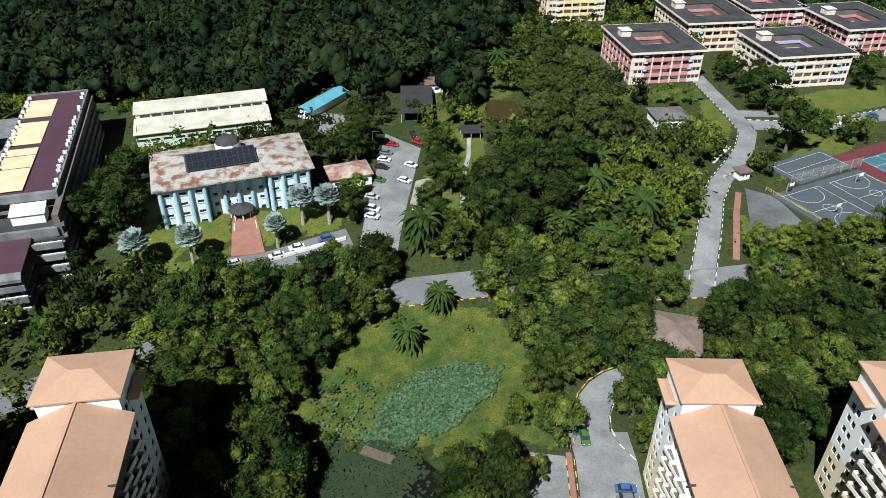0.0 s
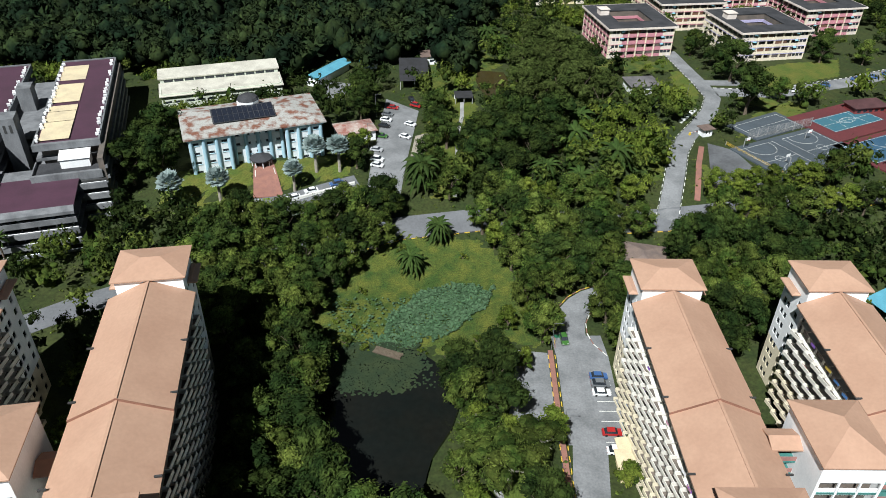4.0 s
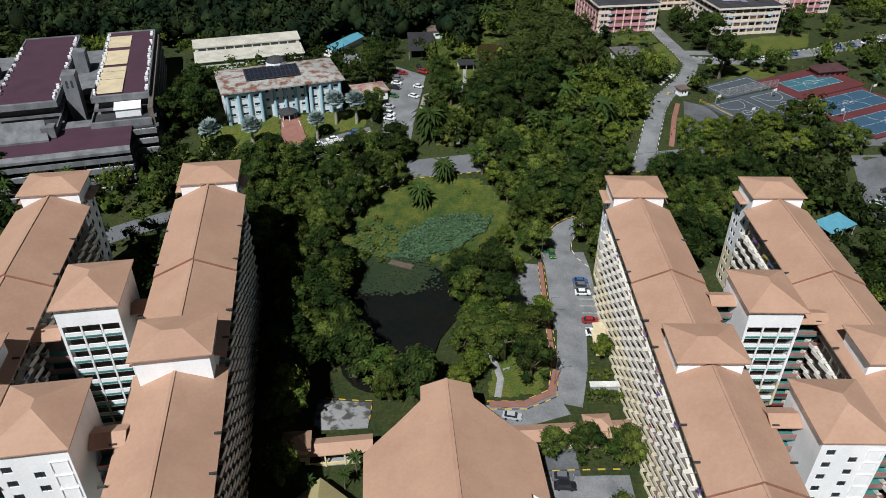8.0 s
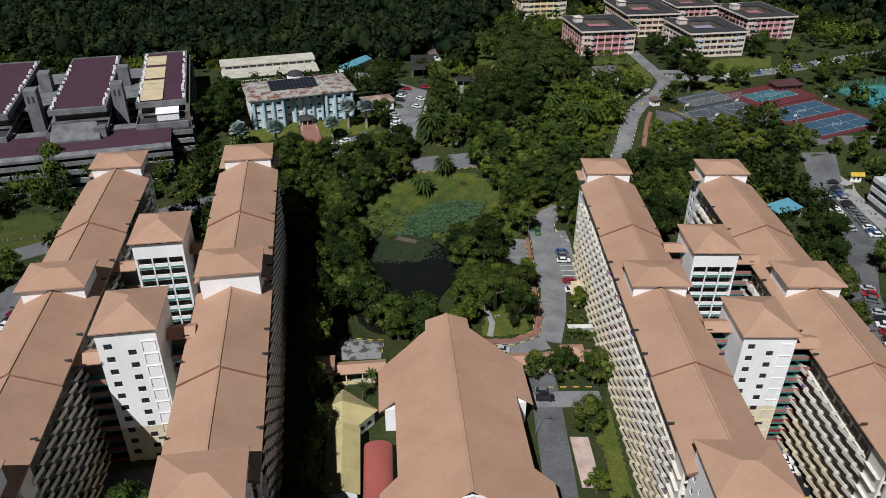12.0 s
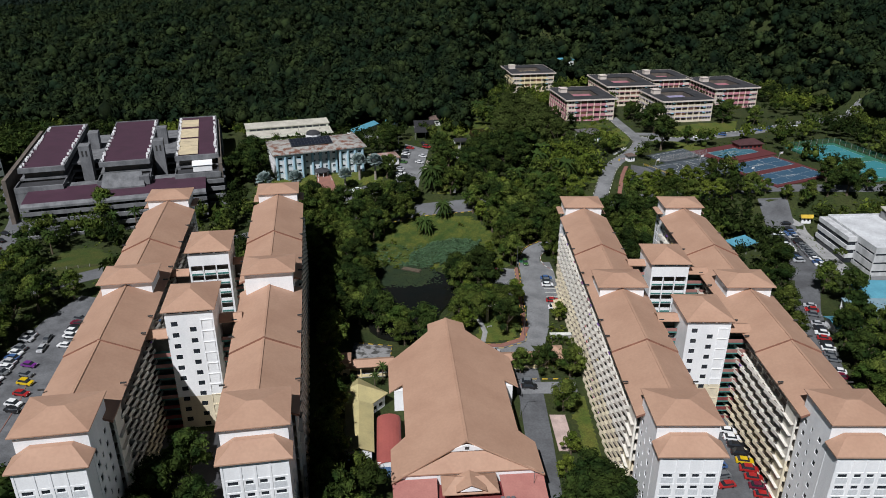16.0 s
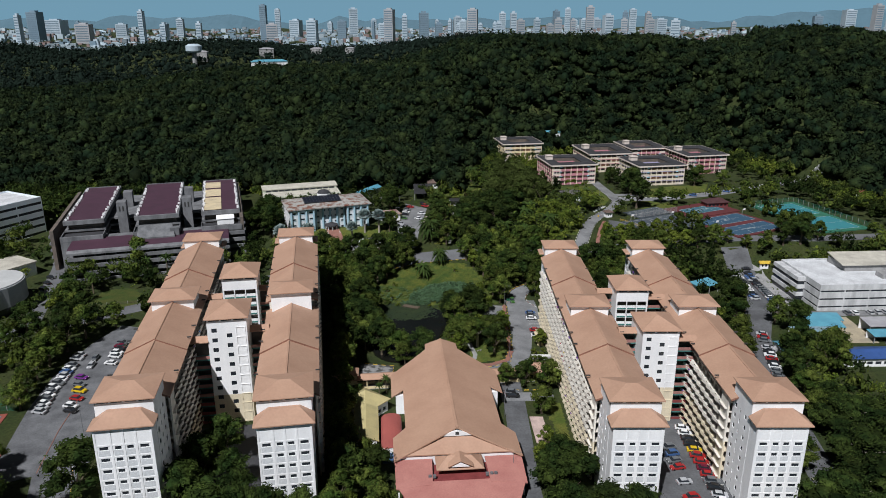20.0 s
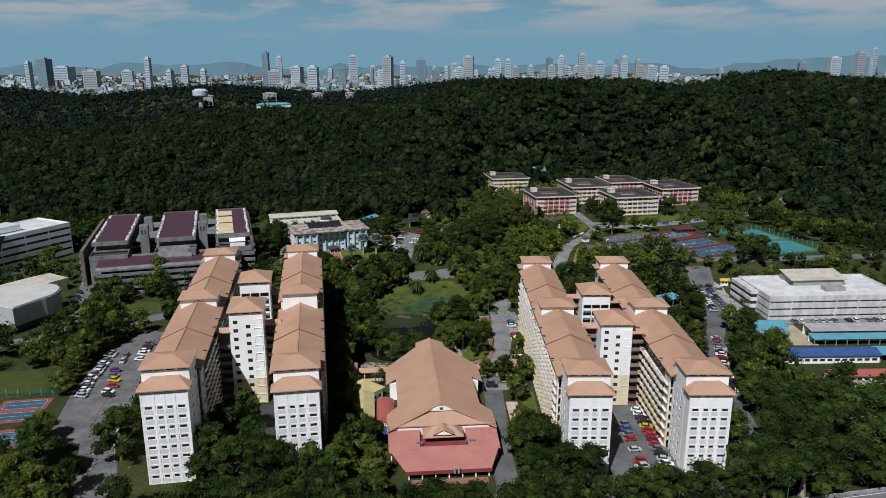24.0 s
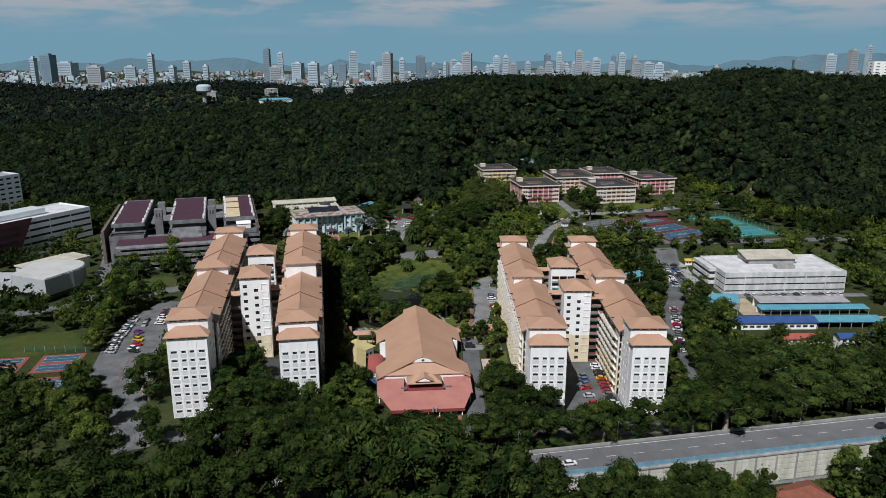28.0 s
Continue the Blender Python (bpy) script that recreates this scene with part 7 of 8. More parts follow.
# ---- single trees ----
ROUND = [broadleaf("broadleaf_tree", "leafy dark green broadleaf tree", 10 + k, 4.6 + 0.5 * k, 7.5, 3.6, LEAF, clumps=34, leaves=56, leaf=0.50) for k in range(3)]
DARK = [broadleaf("shade_tree", "dense dark green tree with a rounded crown", 20 + k, 4.8 + 0.6 * k, 8.5, 3.8, LEAF_DARK, clumps=36, leaves=56, leaf=0.50) for k in range(3)]
YOUNG = [broadleaf("young_tree", "bright yellow-green leafy tree", 30 + k, 3.6, 6.0, 2.6, LEAF_LIGHT, clumps=26, leaves=52, leaf=0.42) for k in range(2)]
SPREAD = [broadleaf("rain_tree", "wide spreading rain tree with pale forked limbs", 40 + k, 9.0, 4.6, 6.0, LEAF_DARK, PALE_BARK, clumps=44, leaves=58, leaf=0.5, flat=0.5) for k in range(2)]
GARDEN = [broadleaf("rain_tree", "spreading garden tree with pale forked limbs", 45, 8.0, 4.6, 6.0, LEAF, PALE_BARK, clumps=36, leaves=58, leaf=0.5, flat=0.55)]
BUSH = [broadleaf("shrub", "clipped round green garden shrub", 50, 1.5, 1.5, 0.3, LEAF_LIGHT, clumps=10, leaves=44, leaf=0.2, group="shrubs"),
        broadleaf("shrub", "dark green garden shrub", 51, 1.8, 2.0, 0.4, LEAF, clumps=10, leaves=44, leaf=0.24, group="shrubs")]


def palm_kind(name, label, seed, trunk, fronds, length, leaf, droop=1.0, fan=False):
    rng = random.Random(seed)
    g = Geo().tube([(0, 0, -0.5), (0.1, 0, trunk * 0.5), (0.15, 0.05, trunk)], [0.34, 0.24, 0.2], 7)
    c = Geo()
    for k in range(fronds):
        a = 2 * math.pi * (k * 0.381966 + 0.05 * rng.random())
        lift = 1.6 - 1.75 * k / fronds
        d, side = Vector((math.cos(a), math.sin(a), 0)), Vector((-math.sin(a), math.cos(a), 0))
        L = length * rng.uniform(0.85, 1.1)
        p0, last = Vector((0.15, 0.05, trunk)), None
        for j in range(6):
            t = j / 5
            p = p0 + d * L * t * (1 - 0.12 * t) + Vector((0, 0, L * (lift * t * 0.75 - droop * 0.75 * t * t)))
            w = L * (0.30 if fan else 0.11) * math.sin(math.pi * (0.12 + 0.86 * t)) + 0.02
            if last:
                q, v = last
                n = Vector((0, 0, -0.55))
                c.poly(q, p, p + (side + n) * w, q + (side + n) * v)
                c.poly(p, q, q + (-side + n) * v, p + (-side + n) * w)
            last = (p, w)
    return name, label, g.mesh("trunk", PALE_BARK if fan else BARK), c.mesh("crown", leaf), "palms"


OIL = [palm_kind("oil_palm", "oil palm with long arching dark fronds", 60 + k, 5.0 + k, 46, 5.0, PALM_LEAF, 1.35) for k in range(2)]
SLIM = [palm_kind("palm_tree", "slim palm with a small feathery crown", 70, 8.5, 22, 3.2, PALM_LEAF)]


def fan_palm(seed):
    """A fan palm: a round head of pleated fans on short stalks."""
    rng = random.Random(seed)
    g = Geo().tube([(0, 0, -0.5), (0.05, 0, 2.4), (0.1, 0, 4.8)], [0.34, 0.26, 0.24], 7)
    c = Geo()
    for k in range(40):
        up = 1 - 1.45 * (k + 0.5) / 40
        a = k * 2.39996
        d = Vector((math.cos(a) * math.sqrt(max(0, 1 - up * up)), math.sin(a) * math.sqrt(max(0, 1 - up * up)), up))
        o = Vector((0.1, 0, 5.0)) + d * rng.uniform(1.0, 1.35)
        e1 = d.cross(Vector((0, 0, 1.0)) if abs(up) < 0.95 else Vector((1.0, 0, 0))).normalized()
        e2 = e1.cross(d)
        c.tube([(0.1, 0, 4.9), tuple(o)], [0.04, 0.03], 3)
        fan = [(q, rng.uniform(0.85, 1.1)) for q in range(-5, 6)]
        for (q, r0), (q1, r1) in zip(fan, fan[1:]):
            b0, b1 = q * 0.42, q1 * 0.42
            c.poly(o, o + (d * math.cos(b0) + e1 * math.sin(b0)) * r0 + e2 * 0.1 * (q % 2), o + (d * math.cos(b1) + e1 * math.sin(b1)) * r1 * 0.75 + e2 * 0.1 * (q1 % 2))
    return "silver_palm", "silvery blue fan palm on the lawn", g.mesh("trunk", PALE_BARK), c.mesh("crown", SILVER_LEAF), "palms"


SILVER = [fan_palm(80)]

OLIVE_LEAF = mat("olive_leaves", (0.046, 0.066, 0.016), 0.85, (0.074, 0.096, 0.026), 6, 0.3, per_object=0.2, per_island=0.4, spec=0.08, thin=0.3)
RUSSET_LEAF = mat("russet_leaves", (0.105, 0.060, 0.036), 0.85, (0.075, 0.056, 0.030), 4, 0.3, per_island=0.4, spec=0.08, thin=0.3)
OLIVE = [broadleaf("olive_green_tree", "tall olive green tree with a soft wide crown", 90 + k, 5.6, 9.5, 4.5, OLIVE_LEAF, clumps=40, leaves=60, leaf=0.5) for k in range(2)]
RUSSET = [broadleaf("russet_tree", "low tree with dry russet leaves", 94, 4.6, 5.0, 3.0, RUSSET_LEAF, clumps=26, leaves=50, leaf=0.45)]
TREES = random.Random(77)
SINGLE = []


def free_spot(x, y, gap):
    return all((x - a) ** 2 + (y - b) ** 2 > gap * gap for a, b in SINGLE)


def put_tree(kinds, x, y, size=1.0):
    SINGLE.append((x, y))
    return plant(TREES.choice(kinds), x, y, size * TREES.uniform(0.88, 1.12), TREES.uniform(0, 360))


# trees whose places can be told
for x, y, q in ((13, 131, 1.4), (20, 126, 1.3), (21, 138, 1.5), (12, 143, 1.3), (27, 147, 1.5), (18, 152, 1.4), (24, 159, 1.3), (38, 156, 1.4), (35, 147, 1.3), (29, 134, 1.3)):
    put_tree(DARK, x, y, q)
put_tree(RUSSET, 32.5, 140.5, 1.15)
for x, y, q in ((-60.7, -72.4, 1.1), (-51.1, -74.8, 1.1), (-57.1, -63.6, 1.1), (-47.4, -84.3, 1.1), (-59.4, -85.3, 1.1), (-89.3, -79.0, 1.5)):
    put_tree(DARK, x, y, q)
for x, y, q in ((44, 176, 1.4), (36, 184, 1.3), (50, 186, 1.4), (40, 196, 1.5), (51, 200, 1.4), (33, 205, 1.3), (43, 212, 1.5), (55, 214, 1.3), (36, 222, 1.4), (47, 226, 1.4), (30, 190, 1.3), (58, 178, 1.2), (30, 172, 1.3)):
    put_tree(OLIVE, x, y, q)
for x, y in ((42, 124), (48, 166), (64.5, 190), (55.5, 136), (-6.4, 125.5), (18.8, 252)):
    put_tree(OIL, x, y, 1.3)
for x, y, q in ((21, 101, 1.2), (26, 106, 1.4), (33.5, 93, 1.4), (23, 80, 1.3), (43, 74, 1.25), (15, 117, 1.1), (28, 98, 1.3), (36, 101, 1.2)):
    put_tree(ROUND, x, y, q)
for x, y in ((-46.2, 123.6), (-40.5, 132.0), (-33.2, 133.0), (-66.8, 114.6), (-79.9, 111.8)):
    put_tree(SILVER, x, y, 1.7)
for x, y in ((-1, 104), (-9, 92.5)):
    put_tree(OIL, x, y, 1.0)
for x, y in ((14, 21), (21, 29), (8, 30)):
    put_tree(GARDEN, x, y, 0.95)
for x, y, s in ((20, 14, 1.0), (22.5, -9, 0.75), (29, -9.5, 0.85), (37, -10.5, 1.0), (32.5, -27, 0.95), (33.5, -58, 0.95), (37, -66, 1.2), (33, -72, 1.1), (39.5, 23, 0.5),
                (-7, 8.5, 1.2), (-13, 8, 0.9), (-22, 15, 1.2), (-30, 30, 1.2), (-15, 12, 1.0), (-24, 24, 1.1), (6, 42, 1.2), (12, 48, 1.2), (4, 54, 0.9), (14, 38, 1.1), (-30, 45, 1.2), (-34, 56, 1.2)):
    put_tree(ROUND + DARK, x, y, s)
for x, y in ((20, 55), (17, 70), (23, 73), (31.7, -45.4), (29.3, -54), (38, 22), (-30, 144), (-27, 149)):
    put_tree(YOUNG, x, y, 0.85)
for x, y in ((-89, 128), (-94, 134), (-92, 142), (-86, 122), (-96, 124)):
    put_tree(DARK, x, y, 1.3)
for x, y in ((113.5, 182.5), (118.5, 216)):
    put_tree(DARK, x, y, 1.4)
for x, y in ((-18, -14.5), (-20, -18), (-13, -11.5), (-26.5, -20)):
    put_tree(SLIM, x, y, 0.6)
for x, y in ((-148, 84), (-140, 82), (-134, 80), (-126, 82), (-118, 86), (-158, 78), (-150, 60), (-155, 52)):
    put_tree(SLIM, x, y, 1.0)
for x, y in ((-29, 66), (-27, 72), (-24, 64), (-22, 69), (-25, 78), (-19, 62.5), (-5, 61.5), (4, 63), (9, 65), (-22, 84), (15, 70), (17, 76), (-12, 100), (6, 98)):
    put_tree(BUSH, x, y, 1.1)
for x, y in ((34, 7.5), (36, 7.8), (38, 7.6), (40, 8.2), (35, 15), (38, 15.5), (31, -6), (34, -6.5)):
    put_tree(BUSH, x, y, 1.15)
for k in range(26):
    x, y = TREES.uniform(21, 40), TREES.choice((TREES.uniform(-12, -8), TREES.uniform(-26, -21)))
    if is_clear(x, y):
        put_tree(BUSH, x, y)
for x, y in ((-20, -58), (-26, -66), (-18, -72), (-24, -80), (-14, -78), (-16, -86)):
    put_tree(ROUND, x, y, 0.95)
for x, y in ((100, -78), (114, -76), (107, -90), (128, -80), (142, -72), (96, -86), (118, -58), (134, -56), (150, -52), (166, -54), (182, -58), (158, -72), (174, -74), (192, -70), (121, -38), (138, -40)):
    put_tree(SPREAD, x, y, 1.3)
# avenue along the front and round the ponds
tries = 0
for k in range(30):
    x = -64 + 6.4 * k
    if -14 < x < 9 or 60 < x < 82:
        continue
    y0 = np.interp(x, [p[0] for p in EW], [p[1] for p in EW])
    for off in (-5.6, 6.2):
        if TREES.random() < 0.95:
            put_tree(ROUND + YOUNG if x > 20 else ROUND + DARK, x + TREES.uniform(-1.5, 1.5), y0 + off, 1.15)
for k in range(41):
    x = -150 + 5.4 * k
    y = highway_y(x) - 10 - TREES.uniform(0, 6)
    if x > 36 and k % 4 < 2 or 18 < x < 36 and k % 2:
        continue
    put_tree(DARK, x, y - (0 if x < 34 else 1), (2.0 if x > -12 else 1.45) if x < 34 else 1.15)
for x, y, q in ((-128, -36, 0.9), (-131, -27, 1.0), (-133, -17, 1.0), (-134, -7, 1.0), (-133.5, 4, 1.1), (-132, 15, 1.1), (-124.7, 24, 1.0), (-140, 86, 1.4), (-166, 88, 1.0), (-156, 92, 0.9), (-147, 91, 0.9), (-128, 92, 0.9), (-118, 96, 0.8), (-154, 44, 1.1), (-146, 36, 1.0), (-156, 19, 1.1), (-148, 12, 1.0), (-140, 18, 1.1), (-139, 30, 1.0), (-118, -68, 0.9), (-116, -75, 1.0), (-112, -82, 1.1), (-106, -90, 1.1), (-136, -3, 1.0),
                (-90, -64, 0.8), (-17, 112, 1.0), (-24, 110, 1.0), (-30, 117, 0.8), (137, 44, 1.1), (140, 34, 1.1), (136, 20, 1.1), (141, 8, 1.2), (137, 0, 1.2), (152, -27, 1.3), (168, -28, 1.2), (205, -12, 1.2), (188, -24, 1.1), (236, 40, 1.2), (240, 28, 1.2), (-6, 124, 0.8), (-2, 131, 0.9), (-5, 139, 0.8), (-3, 160, 0.9), (-4, 169, 0.9), (1, 150, 1.0), (2, 121, 1.0), (-1, 177, 0.9), (-28, 135, 0.8), (-30, 170, 1.0), (-28, 178, 1.0), (-31, 186, 1.0),
                (123, -6, 1.0), (120, -19, 1.0), (127, 8, 1.0), (117, -32, 1.1), (122, -28, 1.1), (131, 16, 1.0), (129, 64, 1.0), (124, 54, 1.1), (120, 42, 1.0), (116, 28, 1.0), (112, 12, 0.9), (-100, -104, 1.2), (-110, -98, 1.2), (-120, -94, 1.2), (-130, -92, 1.2), (-141, -88, 1.2), (-92, -114, 1.2), (-78, -108, 1.1), (-96, -96, 0.9),
                (44, 88, 1.0), (38, 90, 1.0), (48, 96, 1.0), (30, 90, 1.1), (-61, -70, 0.9), (-98, 40, 1.1), (-108, 36, 1.0), (-62, -78, 0.8), (128, 116, 0.9), (136, 117, 1.0), (144, 119, 0.6), (152, 115, 0.7), (162, 115, 0.8), (171, 117, 1.0), (180, 118, 1.2), (190, 121, 1.0), (131, 195, 0.8),
                (177, 132, 1.0), (186, 128, 1.0), (110, 246, 0.8), (113, 254, 0.9), (125, 246, 0.8), (166, 240, 1.0), (172, 250, 1.2), (184, 238, 1.0)):
    put_tree(ROUND + DARK, x, y, q)
for x, q in ((44, 1.5), (67, 1.5), (98, 0.8), (105, 0.8), (140, 1.2), (154, 1.15)):
    put_tree(ROUND + DARK, x, highway_y(x) - 12, q)
while len(SINGLE) < 572 and tries < 14000:
    tries += 1
    x, y = TREES.uniform(-62, 104), TREES.uniform(-132, 104)
    if -78 < y < 58 and 41 < x < 100 or not is_clear(x, y, 2.2) or on_lawn(x, y) or not free_spot(x, y, 5.2):
        continue
    n = patch(x, y, 30, 4)
    big = y < -80
    put_tree(DARK if big and n < 0.25 else YOUNG if n > 0.32 else DARK if n < -0.05 else ROUND, x, y, 1.12 if big else 1.0)


def grove(lo, hi, seed):
    def rule(x, y):
        if hill_woods(x, y) or not is_clear(x, y, 2.5) or on_lawn(x, y) or not free_spot(x, y, 6.0):
            return False
        if -62 < x < 104 and -132 < y < 104:
            return False
        bright = 0.2 if -8 < x < 108 and 112 < y < 250 else -0.45 if y < -55 else 0.0
        return lo <= bright + patch(x, y, 34, 9) + 0.35 * patch(x, y, 9, 2) < hi
    return rule


forest("south_woods", "woodland south of the highway", (-330, 340), (-420, -176), 9.5, 8.0, 11.0, lambda x, y: True, 12, 14, LEAF_DARK)
AREA = ((-330, 340), (-175, 340))
forest("grove", "mixed dark green campus trees", *AREA, 6.6, 4.4, 9.5, grove(-9, -0.02, 1), 58, 11, LEAF_DARK)


def beside_institute(x, y):
    c17, s17 = math.cos(radians(17)), math.sin(radians(17))
    off_road = all(math.hypot(x - a, y - b) > 8.0 for a, b in ((-193, 128), (-186.5, 109), (-180, 90), (-176, 78), (-173, 68), (-168, 52), (-162, 34)))
    lecture = (x + 104) * c17 + (y - 124) * s17 > -82 and y > 84 + 0.3 * (x + 180)
    block = (x + 239.5) * 0.891 - (y - 74) * 0.454 < 24 and y < 146
    return off_road and not lecture and not block and not (x < -178 and y < 86) and not on_lawn(x, y) and y < 208


forest("grove", "dense dark trees beside the institute", (-262, -146), (46, 210), 6.2, 4.6, 8.5, beside_institute, 58, 17, LEAF_DARK)
forest("grove", "mid green campus trees", *AREA, 6.2, 4.9, 9.5, grove(-0.02, 0.26, 1), 58, 12, LEAF)
forest("grove", "bright green young campus trees", *AREA, 5.9, 4.4, 8.0, grove(0.26, 9, 1), 58, 13, LEAF_LIGHT)
for x, y in ((-130, 278), (-80, 272), (-72, 286), (-60, 274), (-95, 262), (13, 268), (32, 128), (-66, 262), (-50, 268), (5, 254), (24, 246), (44, 150), (60, 172), (26, 160)):
    put_tree(OIL, x, y, 1.35)


def open_ground(x, y):
    return is_clear(x, y, 0.4) and not on_lawn(x, y) and not hill_woods(x, y)


forest("undergrowth", "low green shrubs and tall grass between the trees", (-190, 230), (-135, 250), 4.8, 1.6, 1.0, open_ground, 6, 31, LEAF)
forest("tall_grass", "clumps of tall grass round the lotus pond", (-33, 26), (59, 107), 2.6, 0.8, 0.35, lambda x, y: on_lawn(x, y) and patch(x, y, 7, 5) > 0.05 and ((x + 1.5) / 15) ** 2 + ((y - 77 - 0.55 * x) / 10) ** 2 > 1, 8, 32, LEAF)

# ---- cars ----
TYRE = mat("tyre", (0.02, 0.02, 0.02), 0.9)
LAMP_RED = mat("tail_lamp", (0.3, 0.02, 0.02), 0.3)


def car_kind(colour, paint, tall=False):
    """A small saloon or hatchback: shaped body, dark glass house, four wheels and lamps."""
    L, W, H = (4.3, 1.72, 1.48) if not tall else (4.5, 1.8, 1.75)
    p = mat("car_%s" % colour, paint, 0.3, tuple(c * 0.92 for c in paint), 2, 0.02, spec=0.5)
    body = Geo()
    hood = 0.92 if not tall else 1.0
    side = [(-L / 2, 0.35), (-L / 2 + 0.05, 0.85), (-L / 2 + 0.9, hood), (L / 2 - 0.75, hood + 0.04), (L / 2 - 0.03, 0.9), (L / 2, 0.35)]
    n = len(side)
    body.v = [(s * W / 2 * (0.96 if z > 0.9 else 1), x, z) for s in (-1, 1) for x, z in side]
    body.f = [tuple(reversed(range(n))), tuple(range(n, 2 * n))] + [(i, (i + 1) % n, n + (i + 1) % n, n + i) for i in range(n)]
    roof = Geo()
    a, b = -L / 2 + 1.55, L / 2 - 1.0
    roof.v = [(s * W * 0.39, y, z) for z in (H - 0.06, H) for s, y in ((-1, a), (1, a), (1, b), (-1, b))]
    roof.f = [(3, 2, 1, 0), (4, 5, 6, 7), (0, 1, 5, 4), (1, 2, 6, 5), (2, 3, 7, 6), (3, 0, 4, 7)]
    glass = Geo()
    c, d = -L / 2 + 0.95, L / 2 - 0.45
    glass.v = [(s * W * 0.465, y, hood + 0.004) for s, y in ((-1, c), (1, c), (1, d), (-1, d))] + [(s * W * 0.385, y, H - 0.062) for s, y in ((-1, a), (1, a), (1, b), (-1, b))]
    glass.f = [(3, 2, 1, 0), (4, 5, 6, 7), (0, 1, 5, 4), (1, 2, 6, 5), (2, 3, 7, 6), (3, 0, 4, 7)]
    wheel = Geo()
    ring = [(0.31 * math.cos(k * 0.785), 0.31 * math.sin(k * 0.785)) for k in range(8)]
    wheel.v = [(x, y, z) for x in (-0.1, 0.1) for y, z in ring]
    wheel.f = [tuple(range(8)), tuple(reversed(range(8, 16)))] + [(i, 8 + i, 8 + (i + 1) % 8, (i + 1) % 8) for i in range(8)]
    lamp = Geo().box(-0.18, 0.18, -0.03, 0.03, -0.06, 0.06)
    return (colour, "hatchback" if tall else "saloon", body.mesh("body", p), roof.mesh("roof", p), glass.mesh("glasshouse", GLASS), wheel.mesh("wheel", TYRE),
            lamp.mesh("headlight", WHITE), lamp.mesh("tail_light", LAMP_RED), L, W)


PAINTS = {"white": (0.75, 0.76, 0.77), "silver": (0.42, 0.43, 0.45), "grey": (0.14, 0.15, 0.16), "black": (0.018, 0.018, 0.02), "red": (0.35, 0.02, 0.02), "maroon": (0.14, 0.01, 0.03),
          "blue": (0.05, 0.11, 0.26), "yellow": (0.62, 0.42, 0.01), "green": (0.05, 0.14, 0.03), "purple": (0.16, 0.03, 0.22)}
CARS = {k: (car_kind(k, v), car_kind(k, v, True)) for k, v in PAINTS.items()}
PICK = random.Random(5)


def car(colour, x, y, turn, place="in the car park", z=None, tall=None):
    kind = CARS[colour][PICK.random() < 0.35 if tall is None else tall]
    name, shape, body, roof, glass, wheel, head, tail, L, W = kind
    g = (land(x, y) + 0.16) if z is None else z
    c = thing("car", pose(x, y, g, 0, 0, turn), "parked %s %s car %s" % (name, shape, place), "car", "parked cars")
    b = part("body", body, None, c)
    part("roof", roof, None, c)
    part("glasshouse", glass, None, c)
    for sx in (-1, 1):
        for sy in (-1.3, 1.3):
            piece("wheel", wheel, c, sx * (W / 2 - 0.08), sy, 0.31)
        piece("headlight", head, b, sx * 0.6, -L / 2 + 0.0, 0.68)
        piece("tail_light", tail, b, sx * 0.6, L / 2 + 0.0, 0.72)


COMMON = ["white"] * 6 + ["silver"] * 5 + ["grey"] * 4 + ["black"] * 4 + ["red", "maroon", "blue", "blue"]


def row(x0, y0, x1, y1, n, turn, place, fill=0.85, z=None):
    for k in range(n):
        if PICK.random() < fill:
            t = k / max(1, n - 1)
            car(PICK.choice(COMMON), x0 + (x1 - x0) * t, y0 + (y1 - y0) * t, turn + PICK.uniform(-3, 3) + (180 if PICK.random() < 0.5 else 0), place, z)


for colour, x, y, t in (("red", -19.3, 182.6, 75), ("grey", -20.9, 176.5, 75), ("white", -21.1, 171.5, 75), ("black", -21.4, 166.3, 75), ("green", -21.7, 158, 75), ("silver", -22.6, 147.4, 75),
                        ("white", -21.8, 140.4, 72), ("white", -21.5, 136.5, 72), ("white", -12.1, 168, 60), ("white", -13.5, 157.8, 60), ("black", -12.6, 190.5, 20), ("red", -10.7, 184.8, 60)):
    car(colour, x, y, t, "in the wooded car park")
for colour, x, y, t in (("blue", 37.6, 53, 90), ("grey", 37.6, 50.4, 90), ("white", 37.4, 47.6, 90), ("red", 37.6, 35.6, 90), ("white", 37.8, 30.5, 90), ("maroon", 17.5, 59.3, 90), ("green", 31, 66, 5)):
    car(colour, x, y, t, "beside the hostel")
for colour, x, y, t in (("white", -46, 120.0, -65), ("white", -41, 123.0, -65), ("blue", -33.5, 126.4, -65), ("silver", -56.5, 115.5, -62), ("black", -74, 82.5, -50), ("white", -67, 87, -55)):
    car(colour, x, y, t, "on the office drive")
for colour, x, y, t in (("black", 24.2, -17.0, 88), ("grey", 24.0, -14.9, 88), ("silver", 14.8, 1.6, 80)):
    car(colour, x, y, t, "beside the hall")
row(-127.2, -0.1, -124.5, -20.1, 9, 80, "under trees at the car park edge")
row(-124.6, -23.1, -120.6, -40.4, 8, 75, "under trees at the car park edge")
row(-116.3, 9.9, -113.5, -5.9, 7, 80, "in the hostel car park")
